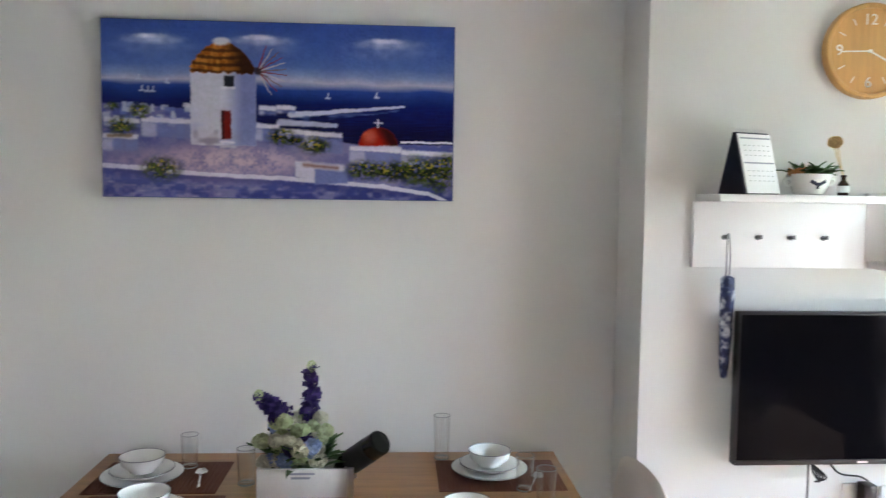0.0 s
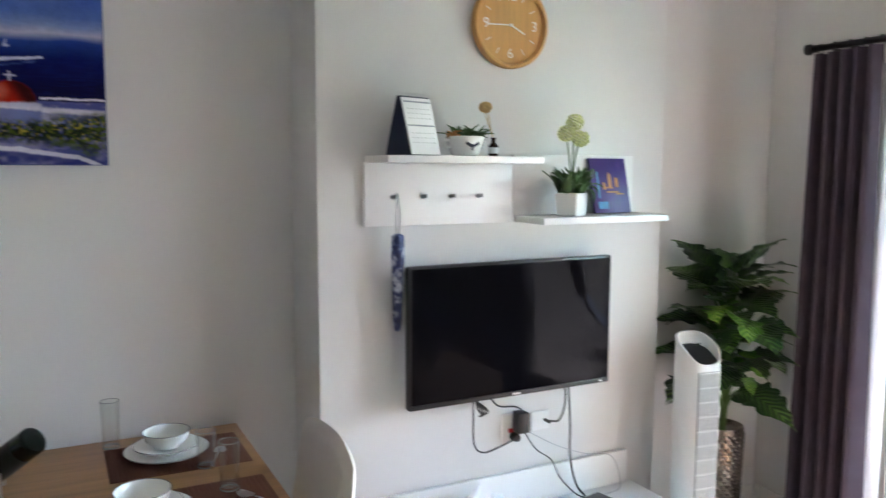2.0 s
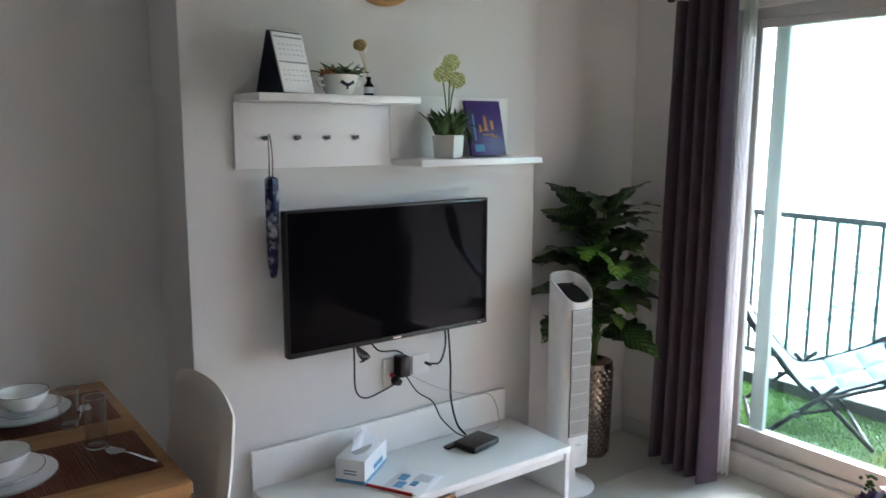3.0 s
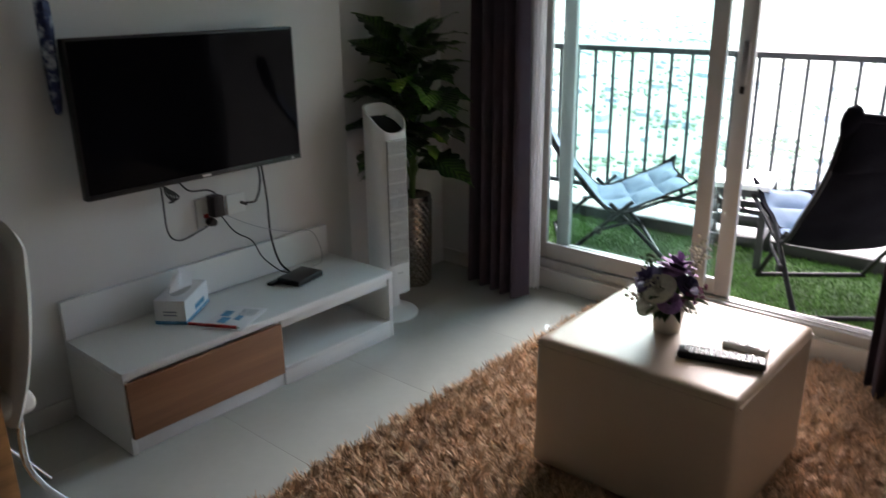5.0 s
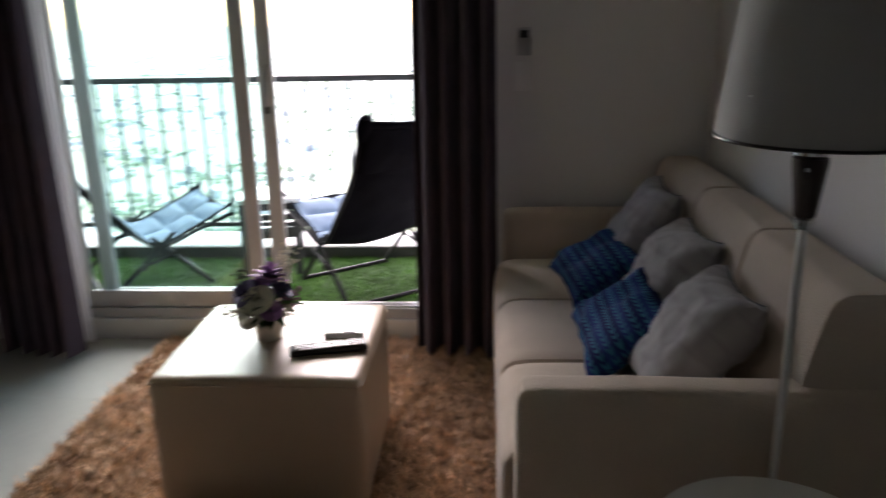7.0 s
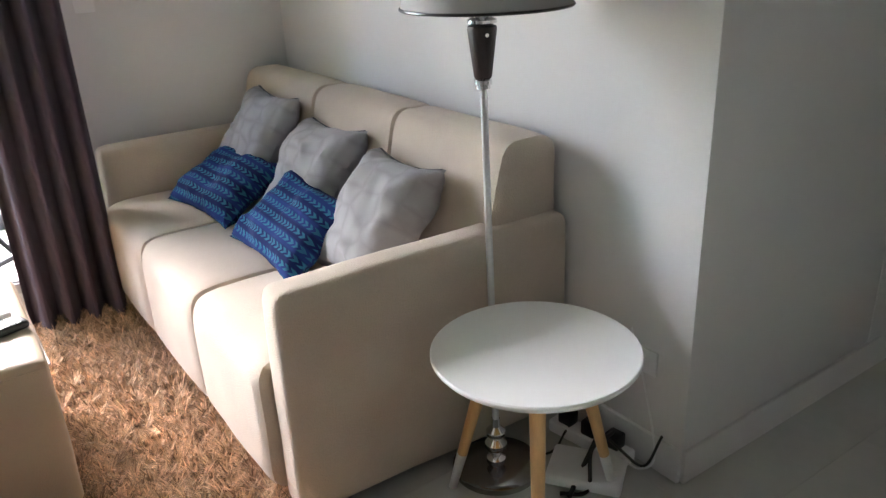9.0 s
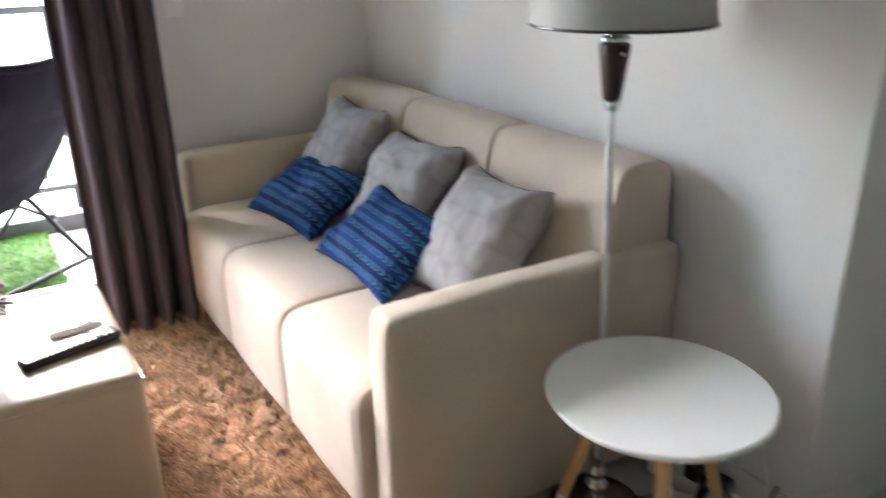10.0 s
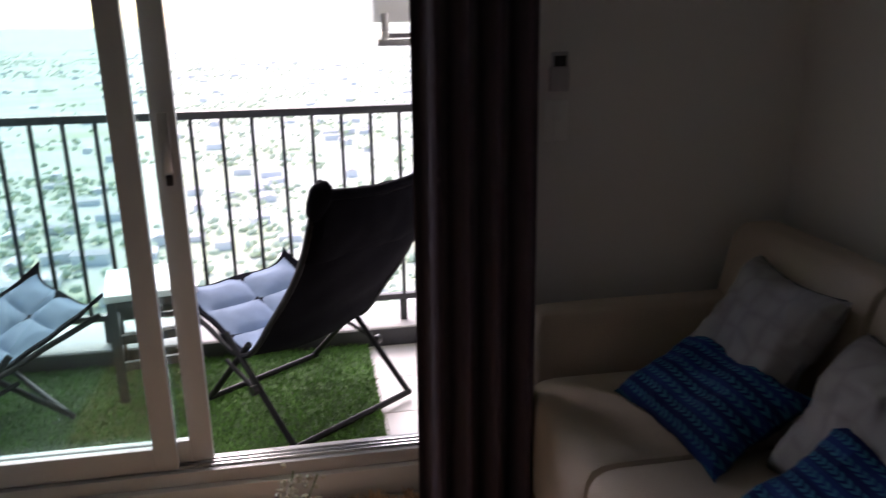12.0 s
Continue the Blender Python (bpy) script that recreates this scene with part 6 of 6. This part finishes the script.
def folding_chair(name, m, label):
    e = thing(name, m, label, "chair", "folding chairs on the balcony")

    def cloth(u, v, lift):
        a = 2 * u - 1
        q = sling_line(v)
        half = 0.285 - 0.03 * v + 0.014 * abs(a) ** 4 * noise.noise((v * 13, math.copysign(2.0, a), 0.5))
        sag = -0.035 * (1 - a * a) * math.sin(math.pi * min(1, max(0, v)))
        nrm = sling_line(min(1, v + 0.02)) - sling_line(max(0, v - 0.02))
        nrm = Vector((nrm.z, 0, -nrm.x)).normalized()
        if nrm.z < 0 and nrm.x < 0:
            nrm = -nrm
        ends = 0.07 * abs(a) ** 6 * ((1 - v) ** 10 + v ** 10)
        q = q + Vector((0.5 * ends if v < 0.5 else -0.4 * ends, 0, ends)) + nrm * (sag + lift)
        q.y = a * half
        return q
    bm = bmesh.new()
    add_grid(bm, lambda u, v: cloth(u, v, -0.008 + 0.010 * noise.noise((u * 3 + v * 4, v * 9, 4))), 24, 70)
    c = part("sling", bm, DARKCLOTH, e, "black canvas sling")
    s = c.modifiers.new("thickness", "SOLIDIFY")
    s.thickness = 0.012

    def padded_cloth(u, v):
        cell = abs(math.sin(math.pi * 2 * u)) ** 0.45 * abs(math.sin(math.pi * 7 * v)) ** 0.45
        w = min(u, 1 - u, v * 2, 2 - 2 * v)
        q = cloth(0.05 + 0.90 * u, 0.01 + 0.95 * v, 0.006 + 0.024 * cell * min(1, w * 12) + 0.004 * noise.noise((u * 9, v * 18, 1)))
        return q
    bm = bmesh.new()
    add_grid(bm, padded_cloth, 24, 70)
    part("pad", bm, DENIM, e, "quilted pale blue denim pad")
    bm = bmesh.new()
    for k in range(3):
        add_tube(bm, [(-0.525 - 0.012 * k, -0.25, 0.940 + 0.01 * k), (-0.525 - 0.012 * k, 0, 0.918 + 0.01 * k), (-0.525 - 0.012 * k, 0.25, 0.940 + 0.01 * k)], 0.018, 10, 5)
    part("headroll", bm, DARKCLOTH, e)
    bm = bmesh.new()

    def hood(u, v):
        a, t = 2 * u - 1, 2 * math.pi * v
        q = sling_line(0.84 + 0.16 * (0.5 + 0.62 * math.cos(t))) if abs(math.cos(t)) < 0.8 else sling_line(0.84 + 0.16 * (0.5 + 0.5 * math.copysign(1, math.cos(t))))
        fat = max(0.0, 1 - a ** 8) ** 0.5
        p = Vector((q.x, a * 0.262, q.z)) + Vector((-0.55, 0, 0.83)) * 0.03 * math.cos(t) + Vector((-0.83, 0, -0.55)) * (0.035 * math.sin(t) * fat + 0.012)
        p.z += 0.045 * abs(a) ** 5 * max(0, math.cos(t))
        return p + 0.010 * noise.noise_vector(p * 14)
    add_grid(bm, hood, 20, 24)
    part("head_cushion", bm, DARKCLOTH, e, "black padded head cushion")
    for s in (-1, 1):
        bm = bmesh.new()
        add_lathe(bm, [(0, -0.085), (0.030, -0.075), (0.040, -0.03), (0.037, 0.015), (0.027, 0.042), (0.012, 0.055), (0, 0.057)], 18)
        for v in bm.verts:
            v.co += 0.012 * noise.noise_vector(v.co * 30 + Vector((s, 0, 0)))
        part("corner_sleeve", bm, DARKCLOTH, e, m=Matrix.Translation((-0.525, s * 0.245, 0.952)) @ Matrix.Rotation(radians(-28), 4, "Y"))
    for nm, top, foot in (("rear_frame", (0.05, 0.283, 0.350), (-0.345, 0.286)), ("front_frame", (-0.08, 0.270, 0.335), (0.24, 0.268))):
        side = [(top[0], top[1], top[2]), (foot[0] * 0.90 + top[0] * 0.10, foot[1], 0.05), (foot[0], foot[1] - 0.006, 0.020), (foot[0], foot[1] - 0.035, 0.013)]
        bm = bmesh.new()
        add_tube(bm, side + [(x, -y, z) for x, y, z in side[::-1]], 0.0125, 10, 5)
        part(nm, bm, TUBE, e, "black steel tube legs")
    for s in (-1, 1):
        bm = bmesh.new()
        add_tube(bm, [tuple(sling_line(k / 14) + Vector((0.006, s * (0.290 - 0.03 * k / 14), -0.012))) for k in range(15)], 0.0115, 8, 2)
        part("side_pole", bm, TUBE, e)
        bm = bmesh.new()
        add_tube(bm, [(0.062, s * 0.285, 0.235), (-0.147, s * 0.302, 0.185)], 0.009, 8)
        part("strut", bm, TUBE, e)
        bm = bmesh.new()
        add_lathe(bm, [(0, 0), (0.019, 0), (0.019, 0.022), (0, 0.024)], 12, (-0.147, s * 0.296, 0.185), Matrix.Rotation(radians(-90 * s), 4, "X"))
        part("pivot_knob", bm, BLACK, e)
    return e


ZG = 0.062
folding_chair("folding_chair", pose(4.268, 2.812, ZG, 0, 0, -53) @ Matrix.Diagonal((0.90, 1.08, 0.92, 1)), "folding lounge chair with pale blue quilted pad on the grass mat")
folding_chair("folding_chair", pose(4.195, 1.623, ZG, 0, 0, 37.5) @ Matrix.Diagonal((0.945, 0.96, 0.96, 1)), "folding lounge chair with its black canvas back to the room")
bt = thing("balcony_table", pose(4.455, 2.185, ZG, 0, 0, 11), "small dark table with a white top on the grass mat", "side table")
span("tabletop", (-0.18, -0.168, 0.415), (0.18, 0.168, 0.442), WHITE, bt, 0.003)
for x in (-0.175, 0.14):
    for y in (-0.163, 0.128):
        span("leg", (x, y, 0), (x + 0.035, y + 0.035, 0.414), RAILM, bt, 0.003)
for y in (-0.156, 0.135):
    for z in (0.375, 0.24, 0.13):
        span("rail", (-0.139, y, z), (0.139, y + 0.021, z + 0.035), RAILM, bt, 0.002)
for x in (-0.168, 0.147):
    for z in (0.375, 0.24, 0.13):
        span("rail", (x, -0.127, z), (x + 0.021, 0.127, z + 0.035), RAILM, bt, 0.002)

# air conditioner unit hung outside
ou = thing("outdoor_unit", pose(4.66, 0.94, 1.40), "white outdoor air conditioner unit on a steel bracket", "air conditioner")
bm = bmesh.new()
add_box(bm, (0, 0, 0.34), (0.32, 0.62, 0.55), 0.012, 2)
part("case", bm, WHITEPL, ou)
bm = bmesh.new()
add_lathe(bm, [(0, 0.004), (0.20, 0.004), (0.21, 0.0), (0.0, 0.0)], 32, (-0.161, -0.05, 0.34), Matrix.Rotation(radians(-90), 4, "Y"))
part("fan_grille", bm, BLACK, ou)
for y in (-0.28, 0.25):
    span("bracket", (-0.17, y, 0.0), (0.24, y + 0.03, 0.03), STEEL, ou, 0.002)
    span("bracket", (-0.17, y, 0.031), (-0.15, y + 0.03, 0.10), STEEL, ou, 0.002)
span("bracket", (-0.168, -0.321, 0.005), (-0.15, 0.249, 0.025), STEEL, ou, 0.001)
span("wall_arm", (0.0, -0.321, -0.03), (0.04, 0.28, -0.001), STEEL, ou, 0.001)

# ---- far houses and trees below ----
# base colours of houses and trees are paled to stand for distance haze
HWALL = mat("hazed_wall", (0.66, 0.65, 0.62), 0.8, var=0.12, scale=0.05)
HROOF = mat("hazed_roof", (0.60, 0.55, 0.52), 0.7, var=0.35, scale=0.03)
FTREE = mat("hazed_foliage", (0.47, 0.53, 0.35), 0.8, var=0.3, scale=0.25)


def far_spot(rs):
    """A place on the plain, in the fan that the balcony looks over."""
    d = 128 + 1500 * rs.random() ** 1.5
    a = radians(rs.uniform(-38, 34))
    return d * math.cos(a) + 4, 1.5 + d * math.sin(a), d


rh = random.Random(77)
wv, wf, rv, rf = [], [], [], []
for k in range(520):
    x, y, d = far_spot(rh)
    w, l_, h_ = rh.uniform(1.2, 2.4), rh.uniform(1.8, 4.0), rh.uniform(1.2, 2.4)
    turn = rh.choice((0.2, 1.77)) + rh.uniform(-0.25, 0.25)
    c, s = math.cos(turn), math.sin(turn)
    b = len(wv)
    for z in (-53, -52 + h_):
        for sx, sy in ((-1, -1), (1, -1), (1, 1), (-1, 1)):
            wv.append((x + c * sx * w - s * sy * l_, y + s * sx * w + c * sy * l_, z))
    wf += [(b, b + 1, b + 5, b + 4), (b + 1, b + 2, b + 6, b + 5), (b + 2, b + 3, b + 7, b + 6), (b + 3, b, b + 4, b + 7)]
    b = len(rv)
    for sx, sy, z in ((-1.1, -1.08, 0), (1.1, -1.08, 0), (1.1, 1.08, 0), (-1.1, 1.08, 0), (0, -1.0, w * 0.5), (0, 1.0, w * 0.5)):
        rv.append((x + c * sx * w - s * sy * l_, y + s * sx * w + c * sy * l_, -52 + h_ + z * 0.6))
    rf += [(b, b + 1, b + 4), (b + 1, b + 2, b + 5, b + 4), (b + 2, b + 3, b + 5), (b + 3, b, b + 4, b + 5)]
village = thing("far_village", pose(0, 0, 0), "low houses with dull red roofs far below, colours paled for haze", "houses", kind="stuff")
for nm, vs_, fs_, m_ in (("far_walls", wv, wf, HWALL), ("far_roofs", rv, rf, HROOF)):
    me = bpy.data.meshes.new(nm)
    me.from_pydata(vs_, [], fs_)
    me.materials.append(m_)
    o = new(nm, me)
    o.parent = village
    tagged(o, kind="stuff")
bm = bmesh.new()
bmesh.ops.create_icosphere(bm, subdivisions=1, radius=1)
base_v, base_f = [tuple(v.co) for v in bm.verts], [tuple(v.index for v in f.verts) for f in bm.faces]
bm.free()
tv_, tf_ = [], []
for k in range(560):
    x, y, d = far_spot(rh)
    for j in range(rh.randrange(6, 22)):
        r = rh.uniform(0.5, 1.35)
        ox, oy, oz = x + rh.gauss(0, 5 + d / 160), y + rh.gauss(0, 7 + d / 60), -52 + rh.uniform(0.2, 2.0)
        b = len(tv_)
        tv_ += [(ox + p[0] * r * rh.uniform(0.7, 1.5), oy + p[1] * r * rh.uniform(0.7, 1.5), oz + p[2] * r * rh.uniform(0.6, 1.1)) for p in base_v]
        tf_ += [tuple(i + b for i in f) for f in base_f]
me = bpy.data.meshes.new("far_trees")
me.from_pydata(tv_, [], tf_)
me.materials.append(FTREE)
tagged(new("far_trees", me), "scattered green trees far below the balcony, colour paled for haze", "trees", kind="stuff")

# ---- balcony ----
ZB, XR = 0.05, 4.73
structure(span("balcony_slab", (XB + 0.14, -0.2, -0.15), (4.98, 3.75, ZB - 0.006), CONC), "concrete balcony slab", "balcony floor")
structure(span("kerb", (4.64, -0.2, ZB - 0.006), (4.98, 3.75, 0.132), CONC, bev=0.006), "pale rendered kerb under the balcony railing", "kerb")
# shade on the kerb's room side, put in as a black strip
structure(span("kerb_shade", (4.632, 0.6, ZB - 0.004), (4.639, 3.74, 0.126), RAILM), "black strip standing for shade on the inner face of the kerb", "kerb")
# slab out of view, added so daylight comes in low and reaches deeper
structure(span("balcony_ceiling", (XB + 0.14, -0.35, H), (4.98, 3.9, H + 0.14), CONC), "unseen pale slab over the balcony, added to cut off high sky", "ceiling")
structure(span("wall_balcony_left", (XB + 0.14, 3.75, -0.15), (4.98, 3.9, 2.8), CONC), "pale rendered balcony side wall", "wall")
structure(span("wall_balcony_right", (XB + 0.14, -0.35, -0.15), (4.98, 0.598, 2.8), CONC), "pale rendered balcony side wall", "wall")
mat_grass = thing("grass_mat", pose(0, 0, ZB), "artificial grass mat on the balcony floor", "grass mat", kind="stuff")
GX0, GX1, GY0, GY1 = 3.72, 4.625, 1.32, 3.72
span("backing", (GX0, GY0, 0), (GX1, GY1, 0.008), GRASSB, mat_grass)


def blades(name, area, n, length, width, lean, material, parent, base, seed, clump=0.0):
    """Many thin upright strands, each a bent strip of two quads."""
    rg = np.random.default_rng(seed)
    x0, x1, y0, y1 = area
    p = np.stack([rg.uniform(x0, x1, n), rg.uniform(y0, y1, n), np.full(n, base)], 1)
    ang = rg.uniform(0, 2 * np.pi, n)
    if clump:
        field = np.array([noise.noise_vector((a / clump, b / clump, 0.3))[:2] for a, b in p[:, :2]])
        ang = np.arctan2(field[:, 1], field[:, 0]) + rg.normal(0, 0.35, n)
    ln = length * rg.uniform(0.6, 1.25, n)
    if clump:
        tuft = np.array([noise.noise((a / clump * 1.3, b / clump * 1.3, 5.7)) for a, b in p[:, :2]])
        ln *= np.clip(1 + 0.75 * tuft, 0.45, 1.5)
    tilt = lean * rg.uniform(0.4, 1.3, n)
    d = np.stack([np.cos(ang) * np.sin(tilt), np.sin(ang) * np.sin(tilt), np.cos(tilt)], 1)
    d2 = np.stack([np.cos(ang) * np.sin(tilt * 1.5), np.sin(ang) * np.sin(tilt * 1.5), np.cos(np.minimum(tilt * 1.5, 1.5))], 1)
    a2 = ang + np.pi / 2 + rg.normal(0, 0.5, n)
    s = np.stack([np.cos(a2), np.sin(a2), np.zeros(n)], 1) * (width / 2)
    mid = p + d * (ln / 2)[:, None]
    tip = mid + d2 * (ln / 2)[:, None]
    v = np.stack([p - s, p + s, mid + s, mid - s, tip + s * 0.35, tip - s * 0.35], 1).reshape(-1, 3)
    i = np.arange(n)[:, None] * 6
    f = np.concatenate([i + [0, 1, 2, 3], i + [3, 2, 4, 5]], 0)
    me = bpy.data.meshes.new(name)
    me.from_pydata(v.tolist(), [], f.tolist())
    me.materials.append(material)
    ob = new(name, me)
    ob.parent = parent
    return tagged(ob, kind="stuff")


def per_island(m, amount):
    """Vary a material from strand to strand."""
    n, l = m.node_tree.nodes, m.node_tree.links
    b = n["Principled BSDF"]
    src = b.inputs["Base Color"].links[0].from_socket
    g, hv, r = n.new("ShaderNodeNewGeometry"), n.new("ShaderNodeHueSaturation"), n.new("ShaderNodeMapRange")
    r.inputs[3].default_value, r.inputs[4].default_value = 1 - amount, 1 + amount
    l.new(g.outputs["Random Per Island"], r.inputs[0]), l.new(r.outputs[0], hv.inputs["Value"]), l.new(src, hv.inputs["Color"]), l.new(hv.outputs[0], b.inputs["Base Color"])


per_island(GRASSM, 0.45), per_island(RUGM, 0.5)
blades("blade", (GX0, GX1, GY0, GY1), 42000, 0.022, 0.0035, 0.7, GRASSM, mat_grass, 0.006, 3)

rail = thing("balcony_railing", pose(XR, 0, 0), "black painted steel balcony railing", "railing")
span("top_rail", (-0.025, -0.19, 1.092), (0.025, 3.74, 1.125), RAILM, rail, 0.004)
span("bottom_rail", (-0.018, -0.19, 0.235), (0.018, 3.74, 0.262), RAILM, rail, 0.003)
bm = bmesh.new()
add_box(bm, (0, 0, 0.677), (0.016, 0.016, 0.83), 0.0015, 1)
bar_mesh = mesh_of("baluster", bm, RAILM)
for k in range(30):
    o = new("baluster", bar_mesh)
    o.parent, o.location = rail, (0, 0.0135 + k * 0.1245, 0)
for y in (-0.16, 1.14, 2.44, 3.71):
    span("post", (-0.016, y - 0.016, 0.133), (0.016, y + 0.016, 0.234), RAILM, rail, 0.002)

# ---- rug ----
rug = thing("rug", pose(0, 0, 0), "brown shaggy deep-pile rug under the ottoman", "rug", kind="stuff")
RX0, RX1, RY0, RY1 = 1.12, 3.50, 0.83, 2.45
span("backing", (RX0, RY0, 0.0), (RX1, RY1, 0.008), RUGB, rug)
blades("pile", (RX0, RX1, RY0, RY1), 240000, 0.040, 0.0044, 0.85, RUGM, rug, 0.006, 9, clump=0.028)

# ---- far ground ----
# haze over the plain is mixed into these pale tones
FAR = picked("hazed_ground", [(0.40, 0.46, 0.26), (0.50, 0.53, 0.36), (0.60, 0.60, 0.50), (0.45, 0.50, 0.31), (0.62, 0.61, 0.53)], 0.95, 0.016)
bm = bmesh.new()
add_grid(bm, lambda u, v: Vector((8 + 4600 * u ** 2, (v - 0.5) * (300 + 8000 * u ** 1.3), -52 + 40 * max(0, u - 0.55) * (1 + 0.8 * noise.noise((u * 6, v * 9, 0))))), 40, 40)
structure(part("ground", bm, FAR), "green lowland far below the balcony, its colours paled for haze", "ground")

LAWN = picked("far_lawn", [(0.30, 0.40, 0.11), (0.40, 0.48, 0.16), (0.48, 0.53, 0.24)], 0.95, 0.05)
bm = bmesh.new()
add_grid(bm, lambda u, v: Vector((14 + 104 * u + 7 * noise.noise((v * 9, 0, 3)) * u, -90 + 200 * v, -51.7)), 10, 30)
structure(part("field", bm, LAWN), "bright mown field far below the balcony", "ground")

# ---- floor tiles ----
bm = bmesh.new()
add_box(bm, (0, 0, -0.004), (0.5996, 0.5996, 0.008), 0.0004, 1)
tile_mesh = mesh_of("tile", bm, TILE)
fl = bpy.data.objects["floor"]
for i in range(11):
    for j in range(11):
        x, y = XB - 0.3 - 0.6 * i, 3.39 - 0.6 * j
        if x > X0 - 0.2 and y > Y0 - 0.2:
            o = new("tile", tile_mesh)
            o.parent, o.location = fl, (x - fl.location.x, y, 0)
bm = bmesh.new()
add_box(bm, (0, 0, -0.004), (0.297, 0.297, 0.01), 0.0012, 1)
btile = mesh_of("tile", bm, BTILE)
slab = bpy.data.objects["balcony_slab"]
for i in range(3):
    for j in range(6):
        o = new("tile", btile)
        o.parent, o.location = slab, (3.85 + 0.3 * i, 1.16 - 0.3 * j + 0.3, ZB - 0.003)
